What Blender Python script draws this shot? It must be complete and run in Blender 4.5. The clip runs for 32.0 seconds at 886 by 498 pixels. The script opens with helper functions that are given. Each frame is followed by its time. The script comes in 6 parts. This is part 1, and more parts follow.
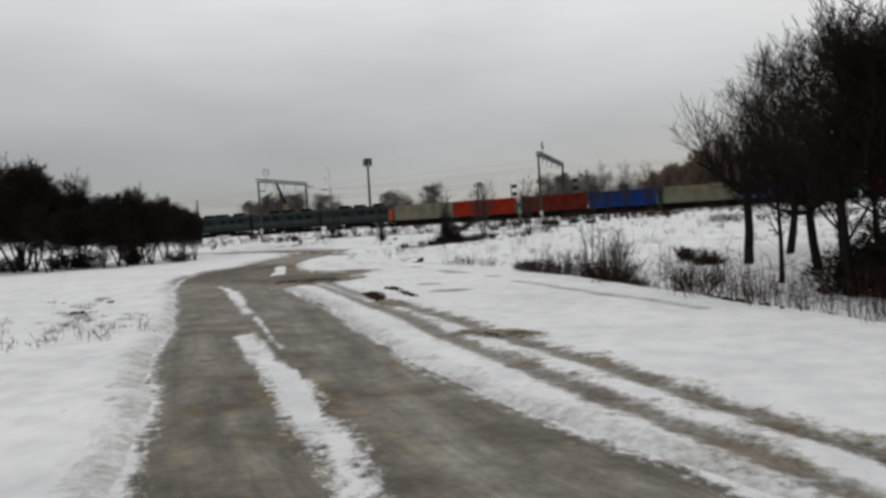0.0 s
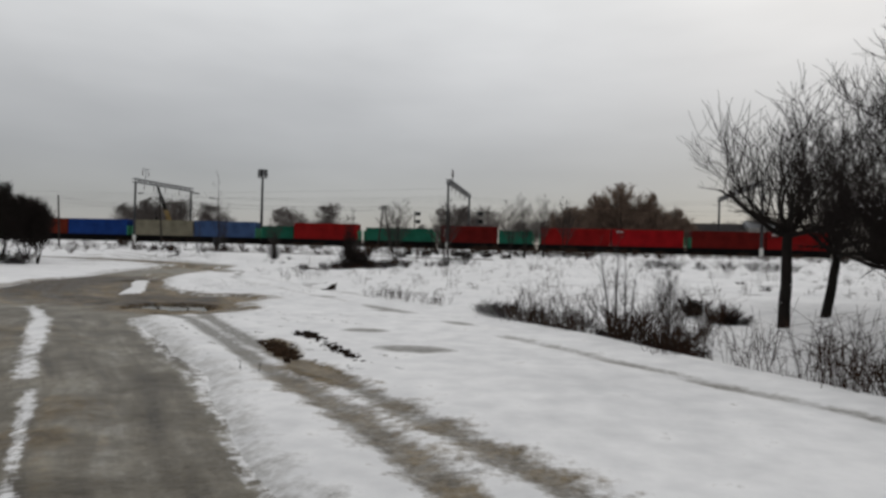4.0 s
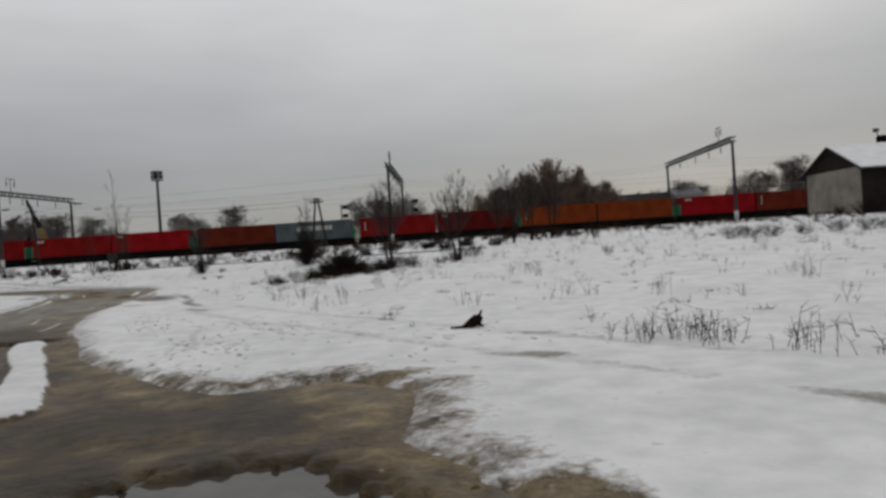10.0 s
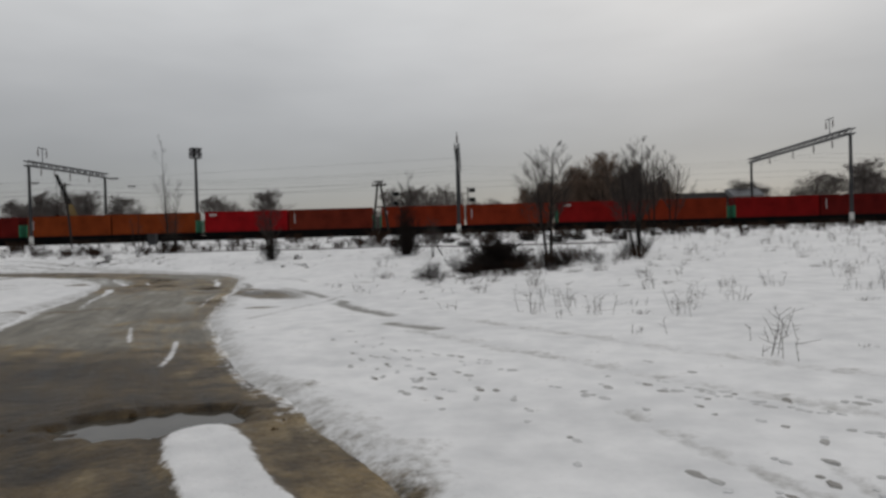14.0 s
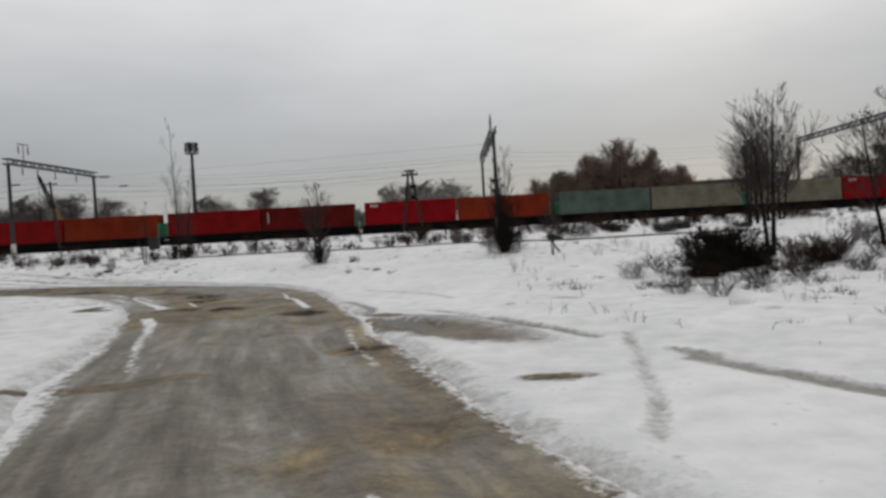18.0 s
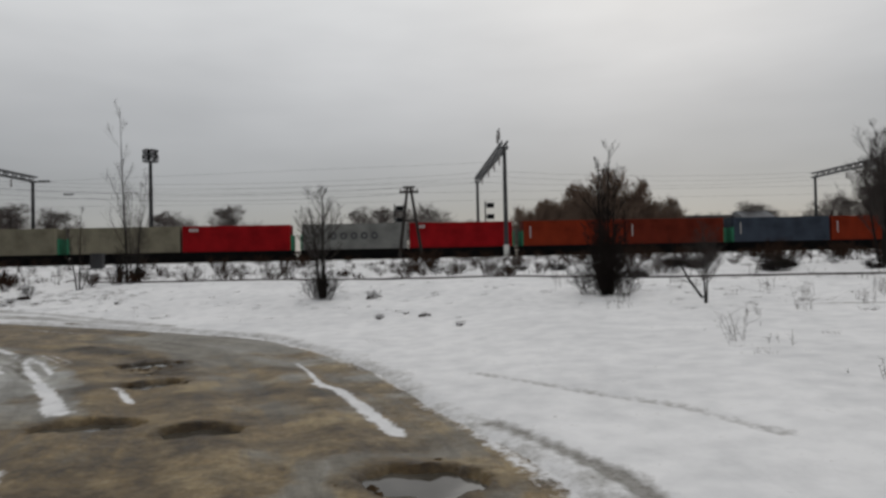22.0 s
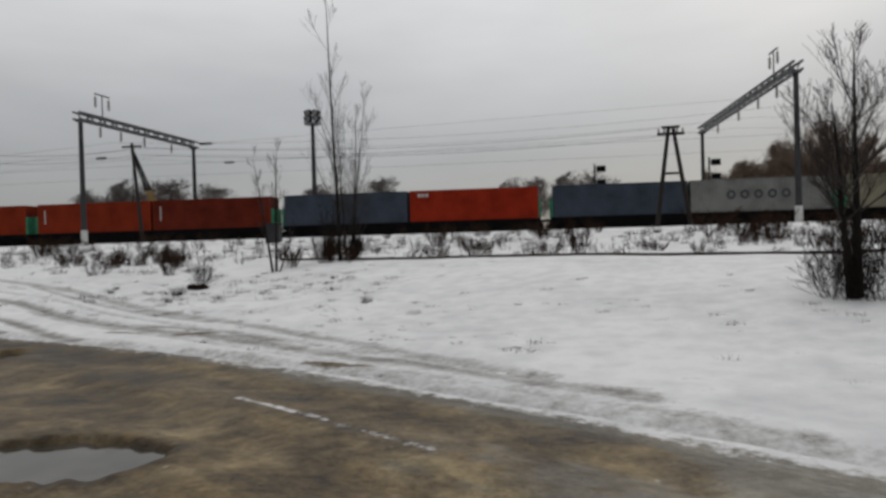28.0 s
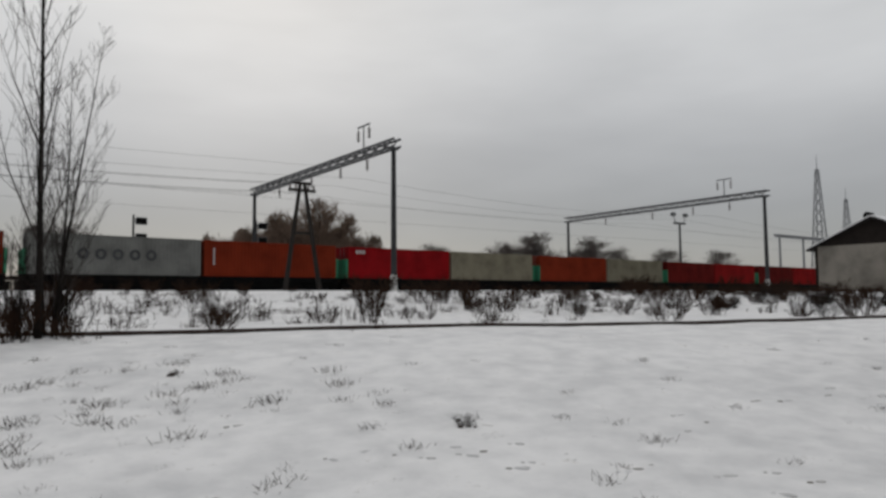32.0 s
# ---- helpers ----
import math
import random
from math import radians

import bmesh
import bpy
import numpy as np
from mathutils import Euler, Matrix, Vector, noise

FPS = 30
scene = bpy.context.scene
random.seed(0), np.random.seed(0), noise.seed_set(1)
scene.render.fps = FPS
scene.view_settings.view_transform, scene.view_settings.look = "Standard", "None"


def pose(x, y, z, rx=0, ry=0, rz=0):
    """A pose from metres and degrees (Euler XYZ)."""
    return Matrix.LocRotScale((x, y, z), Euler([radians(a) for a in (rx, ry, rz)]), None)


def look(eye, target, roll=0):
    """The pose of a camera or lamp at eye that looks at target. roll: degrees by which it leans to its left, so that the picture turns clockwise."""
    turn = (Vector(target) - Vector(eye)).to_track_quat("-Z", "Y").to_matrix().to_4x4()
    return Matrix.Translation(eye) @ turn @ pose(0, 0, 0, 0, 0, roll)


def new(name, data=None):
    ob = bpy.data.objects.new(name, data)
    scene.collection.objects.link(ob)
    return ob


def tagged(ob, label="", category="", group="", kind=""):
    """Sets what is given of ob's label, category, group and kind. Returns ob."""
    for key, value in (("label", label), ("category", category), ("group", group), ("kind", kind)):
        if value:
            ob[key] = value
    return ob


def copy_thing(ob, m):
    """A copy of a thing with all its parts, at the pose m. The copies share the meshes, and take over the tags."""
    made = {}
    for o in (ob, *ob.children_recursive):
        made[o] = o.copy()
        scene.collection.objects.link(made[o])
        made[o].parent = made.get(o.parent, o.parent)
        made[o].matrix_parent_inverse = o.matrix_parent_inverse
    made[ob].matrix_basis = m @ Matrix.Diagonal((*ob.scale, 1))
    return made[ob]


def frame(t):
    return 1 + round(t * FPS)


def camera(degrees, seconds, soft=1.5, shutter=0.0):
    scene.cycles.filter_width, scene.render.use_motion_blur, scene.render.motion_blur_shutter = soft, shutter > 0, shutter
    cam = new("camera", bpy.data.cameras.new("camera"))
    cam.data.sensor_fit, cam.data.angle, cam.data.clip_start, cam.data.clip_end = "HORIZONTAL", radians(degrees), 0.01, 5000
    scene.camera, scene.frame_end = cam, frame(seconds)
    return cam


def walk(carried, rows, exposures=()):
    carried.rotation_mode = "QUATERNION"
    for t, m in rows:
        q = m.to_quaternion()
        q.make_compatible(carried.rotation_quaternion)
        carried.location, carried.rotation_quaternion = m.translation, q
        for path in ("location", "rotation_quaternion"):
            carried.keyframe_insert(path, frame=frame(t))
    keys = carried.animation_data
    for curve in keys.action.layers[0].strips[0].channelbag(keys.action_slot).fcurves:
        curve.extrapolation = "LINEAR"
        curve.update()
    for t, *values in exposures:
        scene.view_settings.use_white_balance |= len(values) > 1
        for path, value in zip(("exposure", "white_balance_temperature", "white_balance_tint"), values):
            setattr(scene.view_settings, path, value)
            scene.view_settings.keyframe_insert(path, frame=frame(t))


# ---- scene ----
cam = camera(66.4, 32.0, soft=2.9)
PATH = [
    (0, (22.133, -112.827, 1.614), (21.465, -110.943, 1.548), -3.4),
    (0.5, (21.806, -112.226, 1.621), (21.156, -110.336, 1.551), -2.5),
    (1, (21.387, -111.496, 1.613), (20.769, -109.594, 1.608), -1.4),
    (1.5, (21.013, -110.875, 1.566), (20.232, -109.04, 1.408), 0.1),
    (2, (20.634, -110.216, 1.632), (19.984, -108.328, 1.506), 0.6),
    (2.5, (20.168, -109.418, 1.689), (19.713, -107.471, 1.743), 0.3),
    (4.5, (17.883, -105.077, 1.345), (17.552, -103.105, 1.334), 0.8),
    (5, (17.28, -104.228, 1.327), (16.979, -102.251, 1.295), -2.3),
    (5.5, (16.707, -103.447, 1.322), (16.42, -101.468, 1.261), 0.1),
    (6, (16.07, -102.459, 1.316), (15.963, -100.462, 1.316), -1.6),
    (6.5, (15.393, -101.31, 1.358), (15.273, -99.314, 1.389), -3.4),
    (7, (14.668, -100.331, 1.318), (14.533, -98.335, 1.305), 0.9),
    (7.5, (13.829, -99.265, 1.326), (13.781, -97.266, 1.335), -0.5),
    (8, (13.1, -98.032, 1.36), (13.204, -96.035, 1.394), -1.5),
    (8.5, (12.204, -96.845, 1.349), (12.178, -94.845, 1.357), -2.2),
    (9, (11.446, -95.762, 1.358), (11.18, -93.78, 1.388), -2.7),
    (9.5, (10.548, -94.673, 1.391), (10.489, -92.674, 1.414), -2.0),
    (10, (9.674, -93.472, 1.425), (9.615, -91.473, 1.41), -3.8),
    (10.5, (8.746, -92.104, 1.47), (8.525, -90.117, 1.538), -2.7),
    (11, (7.915, -90.894, 1.431), (7.773, -88.899, 1.464), -2.0),
    (12, (6.06, -88.439, 1.352), (6.062, -86.439, 1.299), -3.6),
    (12.5, (5.165, -87.321, 1.399), (5.155, -85.321, 1.429), -2.9),
    (13, (4.331, -86.256, 1.4), (4.227, -84.259, 1.359), -4.3),
    (14, (2.373, -84.372, 1.394), (2.268, -82.375, 1.366), -1.6),
    (15, (0.47, -82.216, 1.432), (0.323, -80.223, 1.345), 0.3),
    (15.5, (-0.515, -81.124, 1.475), (-0.653, -79.13, 1.414), -2.6),
    (17.5, (-3.363, -76.869, 1.319), (-3.335, -74.869, 1.338), 2.0),
    (18, (-3.909, -75.572, 1.474), (-3.972, -73.574, 1.435), -3.2),
    (18.5, (-4.516, -74.403, 1.417), (-4.465, -72.405, 1.478), -3.1),
    (19, (-4.918, -72.984, 1.523), (-4.818, -70.986, 1.551), -2.1),
    (19.5, (-5.36, -71.742, 1.563), (-5.257, -69.746, 1.644), -2.0),
    (20, (-5.921, -70.553, 1.438), (-5.855, -68.554, 1.457), -4.0),
    (20.5, (-6.347, -69.223, 1.512), (-6.335, -67.223, 1.472), -1.8),
    (21, (-6.921, -67.885, 1.501), (-6.964, -65.886, 1.426), -2.9),
    (21.5, (-7.422, -66.569, 1.576), (-7.312, -64.572, 1.592), -2.5),
    (22, (-7.864, -65.202, 1.679), (-7.811, -63.203, 1.718), -1.2),
    (22.5, (-8.346, -63.773, 1.702), (-8.333, -61.777, 1.825), -0.9),
    (23, (-8.885, -62.5, 1.658), (-9.06, -60.507, 1.658), -1.6),
    (23.5, (-9.64, -61.449, 1.709), (-10.152, -59.517, 1.794), -0.1),
    (24, (-10.243, -60.342, 1.524), (-11.047, -58.511, 1.58), 0.1),
    (24.5, (-11.174, -59.117, 1.524), (-12.085, -57.337, 1.476), -3.3),
    (25, (-12.068, -57.744, 1.539), (-12.868, -55.911, 1.498), 0.2),
    (25.5, (-12.86, -56.548, 1.517), (-13.51, -54.659, 1.427), -3.3),
    (26, (-13.671, -55.2, 1.5), (-14.03, -53.234, 1.432), -2.0),
    (26.4, (-14.404, -54.185, 1.469), (-14.717, -52.21, 1.523), -1.1),
    (28.5, (-17.795, -49.414, 1.462), (-18.131, -47.443, 1.429), -2.1),
    (29, (-18.886, -48.407, 1.548), (-19.435, -46.484, 1.585), -2.0),
    (29.5, (-20.12, -47.354, 1.582), (-20.725, -45.448, 1.593), -2.1),
    (30, (-21.431, -46.429, 1.542), (-22.136, -44.557, 1.533), -3.6),
    (30.5, (-22.699, -45.548, 1.532), (-23.461, -43.699, 1.565), -2.6),
    (31, (-23.844, -44.427, 1.472), (-24.171, -42.456, 1.559), -2.0),
    (31.5, (-24.79, -43.343, 1.589), (-24.234, -41.423, 1.658), 1.8),
    (32, (-25.703, -42.198, 1.619), (-24.544, -40.574, 1.76), -0.4),
]
walk(cam, [(t, look(eye, target, roll)) for t, eye, target, roll in PATH],
     ((0, -0.03), (1, -0.1), (2, -0.08), (5, -0.17), (7, -0.29), (10, -0.36), (14, -0.33), (15.5, -0.21), (18, -0.1), (20, -0.32), (21.2, -0.25), (23, -0.29), (24.5, -0.11), (26, 0.04), (27, -0.03), (29, -0.29), (30, -0.23), (31, -0.12), (32, -0.3)))

# ---- world and light: an overcast winter sky ----
world = bpy.data.worlds.new("overcast_sky")
scene.world = world
world.use_nodes = True
wn, wl = world.node_tree.nodes, world.node_tree.links
wn.clear()
sky = wn.new("ShaderNodeTexSky")
sky.sky_type, sky.sun_disc = "NISHITA", False
sky.sun_elevation, sky.sun_rotation = radians(32), radians(20)
bg_sky = wn.new("ShaderNodeBackground")
bg_sky.inputs[1].default_value = 0.012
wl.new(sky.outputs[0], bg_sky.inputs[0])
tc = wn.new("ShaderNodeTexCoord")
sep = wn.new("ShaderNodeSeparateXYZ")
wl.new(tc.outputs["Generated"], sep.inputs[0])
ramp = wn.new("ShaderNodeValToRGB")
SKY_STOPS = ((0.0, (0.36, 0.357, 0.356)), (0.05, (0.335, 0.333, 0.334)), (0.12, (0.36, 0.358, 0.362)), (0.19, (0.47, 0.468, 0.468)), (0.28, (0.635, 0.633, 0.628)), (0.38, (0.75, 0.75, 0.74)), (0.7, (0.77, 0.77, 0.76)), (1.0, (0.72, 0.72, 0.71)))
for pos, col in SKY_STOPS[1:-1]:
    ramp.color_ramp.elements.new(pos)
for e, (pos, col) in zip(ramp.color_ramp.elements, SKY_STOPS):
    e.position, e.color = pos, (*col, 1)
wl.new(sep.outputs[2], ramp.inputs[0])
cloud_map = wn.new("ShaderNodeMapping")
cloud_map.inputs["Scale"].default_value = (1.0, 1.0, 3.5)
wl.new(tc.outputs["Generated"], cloud_map.inputs[0])
clouds = wn.new("ShaderNodeTexNoise")
clouds.inputs["Scale"].default_value, clouds.inputs["Detail"].default_value = 2.2, 4
wl.new(cloud_map.outputs[0], clouds.inputs[0])
cl_range = wn.new("ShaderNodeMapRange")
cl_range.inputs[1].default_value, cl_range.inputs[2].default_value = 0.25, 0.75
cl_range.inputs[3].default_value, cl_range.inputs[4].default_value = 0.86, 1.14
wl.new(clouds.outputs[0], cl_range.inputs[0])
cl_mul = wn.new("ShaderNodeVectorMath")
cl_mul.operation = "SCALE"
wl.new(ramp.outputs[0], cl_mul.inputs[0])
wl.new(cl_range.outputs[0], cl_mul.inputs[3])
bg_cloud = wn.new("ShaderNodeBackground")
wl.new(cl_mul.outputs[0], bg_cloud.inputs[0])
add = wn.new("ShaderNodeAddShader")
wl.new(bg_sky.outputs[0], add.inputs[0])
wl.new(bg_cloud.outputs[0], add.inputs[1])
wout = wn.new("ShaderNodeOutputWorld")
wl.new(add.outputs[0], wout.inputs[0])
sun = new("sun", bpy.data.lights.new("sun", "SUN"))
sun.data.energy, sun.data.angle, sun.data.color = 0.36, radians(50), (1.0, 0.97, 0.93)
sun.matrix_basis = look((0, 0, 60), (-30, -75, 0))


# ---- materials ----
def ramp_node(n, stops):
    r = n.new("ShaderNodeValToRGB")
    els = r.color_ramp.elements
    for i, (p, c) in enumerate(stops):
        e = els[i] if i < 2 else els.new(p)
        e.position, e.color = p, (*c, 1)
    return r


def mat(name, col, rough=0.7, vary=0.25, scale=3.0, fine=40.0, bump=0.2, metal=0.0, per_object=0.0, stain=None, stretch=(1, 1, 1), gloss=0.12):
    """A painted, wooden or stony surface: broad stains and fine grain over one base colour."""
    m = bpy.data.materials.new(name)
    m.use_nodes = True
    n, l = m.node_tree.nodes, m.node_tree.links
    bsdf = n["Principled BSDF"]
    t = n.new("ShaderNodeTexCoord")
    mp = n.new("ShaderNodeMapping")
    mp.inputs["Scale"].default_value = stretch
    l.new(t.outputs["Object"], mp.inputs[0])
    big, small = n.new("ShaderNodeTexNoise"), n.new("ShaderNodeTexNoise")
    big.inputs["Scale"].default_value, big.inputs["Detail"].default_value = scale, 5
    small.inputs["Scale"].default_value, small.inputs["Detail"].default_value = fine, 3
    l.new(mp.outputs[0], big.inputs[0])
    l.new(mp.outputs[0], small.inputs[0])
    dark = tuple(c * (1 - vary) for c in col) if stain is None else stain
    light = tuple(min(1, c * (1 + vary * 0.6)) for c in col)
    r = ramp_node(n, ((0.30, dark), (0.52, col)))
    e = r.color_ramp.elements.new(0.75)
    e.color = (*light, 1)
    l.new(big.outputs[0], r.inputs[0])
    mixn = n.new("ShaderNodeMix")
    mixn.data_type, mixn.blend_type = "RGBA", "MULTIPLY"
    mixn.inputs[0].default_value = min(1, vary * 1.6)
    g = ramp_node(n, ((0.3, (0.55, 0.55, 0.55)), (0.7, (1, 1, 1))))
    l.new(small.outputs[0], g.inputs[0])
    l.new(r.outputs[0], mixn.inputs["A"])
    l.new(g.outputs[0], mixn.inputs["B"])
    out = mixn.outputs["Result"]
    if per_object:
        oi, hv, mr = n.new("ShaderNodeObjectInfo"), n.new("ShaderNodeHueSaturation"), n.new("ShaderNodeMapRange")
        mr.inputs[3].default_value, mr.inputs[4].default_value = 1 - per_object, 1 + per_object
        l.new(oi.outputs["Random"], mr.inputs[0])
        l.new(mr.outputs[0], hv.inputs["Value"])
        l.new(out, hv.inputs["Color"])
        out = hv.outputs[0]
    l.new(out, bsdf.inputs["Base Color"])
    bsdf.inputs["Roughness"].default_value, bsdf.inputs["Metallic"].default_value = rough, metal
    bsdf.inputs["Specular IOR Level"].default_value = gloss
    if bump:
        b = n.new("ShaderNodeBump")
        b.inputs["Strength"].default_value, b.inputs["Distance"].default_value = bump, 0.02
        l.new(small.outputs[0], b.inputs["Height"])
        l.new(b.outputs[0], bsdf.inputs["Normal"])
    return m


def attr(n, name):
    a = n.new("ShaderNodeAttribute")
    a.attribute_name = name
    return a


def mixc(n, l, fac, a, b):
    m = n.new("ShaderNodeMix")
    m.data_type = "RGBA"
    l.new(fac, m.inputs[0])
    for s, v in (("A", a), ("B", b)):
        if isinstance(v, tuple):
            m.inputs[s].default_value = (*v, 1)
        else:
            l.new(v, m.inputs[s])
    return m.outputs["Result"]


def noise_tex(n, l, scale, detail=4, vec=None, rough=0.55):
    t = n.new("ShaderNodeTexNoise")
    t.inputs["Scale"].default_value, t.inputs["Detail"].default_value, t.inputs["Roughness"].default_value = scale, detail, rough
    if vec is not None:
        l.new(vec, t.inputs[0])
    return t.outputs[0]


def math_node(n, l, op, a, b=0.0, clamp=False):
    m = n.new("ShaderNodeMath")
    m.operation, m.use_clamp = op, clamp
    for i, v in enumerate((a, b)):
        if isinstance(v, (int, float)):
            m.inputs[i].default_value = v
        else:
            l.new(v, m.inputs[i])
    return m.outputs[0]


def edge(n, l, mask, wobble, gain=3.0, reach=1.3):
    """A mask with a ragged rim."""
    a = math_node(n, l, "SUBTRACT", wobble, 0.5)
    a = math_node(n, l, "MULTIPLY", a, reach)
    a = math_node(n, l, "ADD", mask, a)
    a = math_node(n, l, "SUBTRACT", a, 0.5)
    a = math_node(n, l, "MULTIPLY", a, gain)
    return math_node(n, l, "ADD", a, 0.5, True)


def ground_material(name, is_road):
    m = bpy.data.materials.new(name)
    m.use_nodes = True
    n, l = m.node_tree.nodes, m.node_tree.links
    bsdf = n["Principled BSDF"]
    pos = n.new("ShaderNodeNewGeometry").outputs["Position"]
    big, mid, fine = noise_tex(n, l, 0.35, 4, pos), noise_tex(n, l, 2.2, 5, pos), noise_tex(n, l, 14.0, 4, pos, 0.65)
    snow = ramp_node(n, ((0.34, (0.61, 0.61, 0.62)), (0.60, (0.80, 0.795, 0.80))))
    l.new(math_node(n, l, "ADD", math_node(n, l, "MULTIPLY", mid, 0.6), math_node(n, l, "MULTIPLY", big, 0.4)), snow.inputs[0])
    col = snow.outputs[0]
    if is_road:
        comb = n.new("ShaderNodeCombineXYZ")
        l.new(attr(n, "across").outputs["Fac"], comb.inputs[0])
        al = math_node(n, l, "MULTIPLY", attr(n, "along").outputs["Fac"], 0.11)
        l.new(al, comb.inputs[1])
        streak = noise_tex(n, l, 2.6, 6, comb.outputs[0], 0.66)
        ice = ramp_node(n, ((0.32, (0.065, 0.055, 0.038)), (0.46, (0.165, 0.148, 0.118)), (0.55, (0.225, 0.21, 0.178)), (0.70, (0.38, 0.37, 0.345))))
        l.new(streak, ice.inputs[0])
        hard = ramp_node(n, ((0.36, (0.24, 0.235, 0.215)), (0.64, (0.45, 0.45, 0.44))))
        l.new(streak, hard.inputs[0])
        icec = mixc(n, l, attr(n, "ice").outputs["Fac"], ice.outputs[0], hard.outputs[0])
        mudc = ramp_node(n, ((0.39, (0.032, 0.021, 0.009)), (0.49, (0.142, 0.100, 0.049)), (0.60, (0.26, 0.205, 0.125))))
        clod = noise_tex(n, l, 1.1, 7, pos, 0.66)
        l.new(math_node(n, l, "ADD", math_node(n, l, "ADD", math_node(n, l, "MULTIPLY", fine, 0.2), math_node(n, l, "MULTIPLY", clod, 0.45)), math_node(n, l, "MULTIPLY", streak, 0.35)), mudc.inputs[0])
        mudm = edge(n, l, attr(n, "mud").outputs["Fac"], math_node(n, l, "ADD", math_node(n, l, "MULTIPLY", noise_tex(n, l, 0.9, 5, pos, 0.62), 0.55), math_node(n, l, "MULTIPLY", streak, 0.45)), 2.8, 3.0)
        col2 = mixc(n, l, mudm, icec, mudc.outputs[0])
        grit = ramp_node(n, ((0.40, (0.45, 0.43, 0.40)), (0.56, (1, 1, 1)), (0.72, (1.0, 1.0, 1.0))))
        l.new(noise_tex(n, l, 5.5, 7, pos, 0.8), grit.inputs[0])
        blot = ramp_node(n, ((0.36, (0.34, 0.30, 0.22)), (0.47, (0.85, 0.83, 0.78)), (0.62, (1.45, 1.42, 1.25))))
        l.new(noise_tex(n, l, 1.5, 6, pos, 0.68), blot.inputs[0])
        bm_ = n.new("ShaderNodeMix")
        bm_.data_type, bm_.blend_type = "RGBA", "MULTIPLY"
        l.new(math_node(n, l, "ADD", math_node(n, l, "MULTIPLY", mudm, 0.6), 0.25), bm_.inputs[0])
        l.new(col2, bm_.inputs["A"])
        l.new(blot.outputs[0], bm_.inputs["B"])
        col2 = bm_.outputs["Result"]
        wetm = edge(n, l, attr(n, "wet").outputs["Fac"], noise_tex(n, l, 1.3, 6, pos, 0.6), 1.6, 1.8)
        wm = n.new("ShaderNodeMix")
        wm.data_type, wm.blend_type = "RGBA", "MULTIPLY"
        l.new(wetm, wm.inputs[0])
        l.new(col2, wm.inputs["A"])
        wm.inputs["B"].default_value = (0.28, 0.238, 0.16, 1)
        col2 = wm.outputs["Result"]
        gm = n.new("ShaderNodeMix")
        gm.data_type, gm.blend_type = "RGBA", "MULTIPLY"
        gm.inputs[0].default_value = 0.55
        l.new(col2, gm.inputs["A"])
        l.new(grit.outputs[0], gm.inputs["B"])
        col2 = gm.outputs["Result"]
        rag = noise_tex(n, l, 7.0, 6, pos, 0.72)
        wob = math_node(n, l, "ADD", math_node(n, l, "MULTIPLY", rag, 0.65), math_node(n, l, "MULTIPLY", streak, 0.5))
        wob = math_node(n, l, "SUBTRACT", wob, 0.075)
        snm = edge(n, l, attr(n, "snow").outputs["Fac"], wob, 3.4, 2.3)
        col = mixc(n, l, snm, col2, snow.outputs[0])
        rg = n.new("ShaderNodeMapRange")
        rg.inputs[3].default_value, rg.inputs[4].default_value = 0.32, 0.72
        l.new(streak, rg.inputs[0])
        l.new(math_node(n, l, "ADD", rg.outputs[0], math_node(n, l, "MULTIPLY", snm, 0.35), True), bsdf.inputs["Roughness"])
        h = math_node(n, l, "ADD", math_node(n, l, "ADD", math_node(n, l, "MULTIPLY", streak, 0.22), math_node(n, l, "MULTIPLY", noise_tex(n, l, 4.5, 6, pos, 0.7), 0.8)), math_node(n, l, "MULTIPLY", fine, 0.4))
    else:
        sw = math_node(n, l, "ADD", math_node(n, l, "MULTIPLY", mid, 0.55), math_node(n, l, "MULTIPLY", noise_tex(n, l, 9.0, 5, pos, 0.7), 0.45))
        slm = edge(n, l, attr(n, "slush").outputs["Fac"], sw, 2.0, 1.8)
        slc = ramp_node(n, ((0.3, (0.12, 0.112, 0.098)), (0.7, (0.29, 0.282, 0.265))))
        l.new(fine, slc.inputs[0])
        col = mixc(n, l, slm, col, slc.outputs[0])
        mdm = edge(n, l, attr(n, "mud").outputs["Fac"], sw, 2.1, 2.4)
        mdc = ramp_node(n, ((0.38, (0.03, 0.022, 0.012)), (0.62, (0.20, 0.155, 0.095))))
        l.new(math_node(n, l, "ADD", math_node(n, l, "MULTIPLY", fine, 0.4), math_node(n, l, "MULTIPLY", noise_tex(n, l, 1.7, 6, pos, 0.65), 0.6)), mdc.inputs[0])
        col = mixc(n, l, mdm, col, mdc.outputs[0])
        # litter and old grass showing through thin snow
        spk = ramp_node(n, ((0.66, (0, 0, 0)), (0.74, (1, 1, 1))))
        l.new(noise_tex(n, l, 3.3, 6, pos, 0.75), spk.inputs[0])
        wmask = math_node(n, l, "MULTIPLY", spk.outputs[0], attr(n, "weeds").outputs["Fac"], True)
        col = mixc(n, l, wmask, col, (0.10, 0.075, 0.05))
        rgh = math_node(n, l, "SUBTRACT", 0.75, math_node(n, l, "MULTIPLY", slm, 0.35))
        l.new(rgh, bsdf.inputs["Roughness"])
        h = math_node(n, l, "ADD", mid, math_node(n, l, "MULTIPLY", fine, 0.35))
    l.new(col, bsdf.inputs["Base Color"])
    bsdf.inputs["Specular IOR Level"].default_value = 0.24 if is_road else 0.1
    b = n.new("ShaderNodeBump")
    b.inputs["Strength"].default_value, b.inputs["Distance"].default_value = (0.9, 0.06) if is_road else (0.55, 0.06)
    l.new(h, b.inputs["Height"])
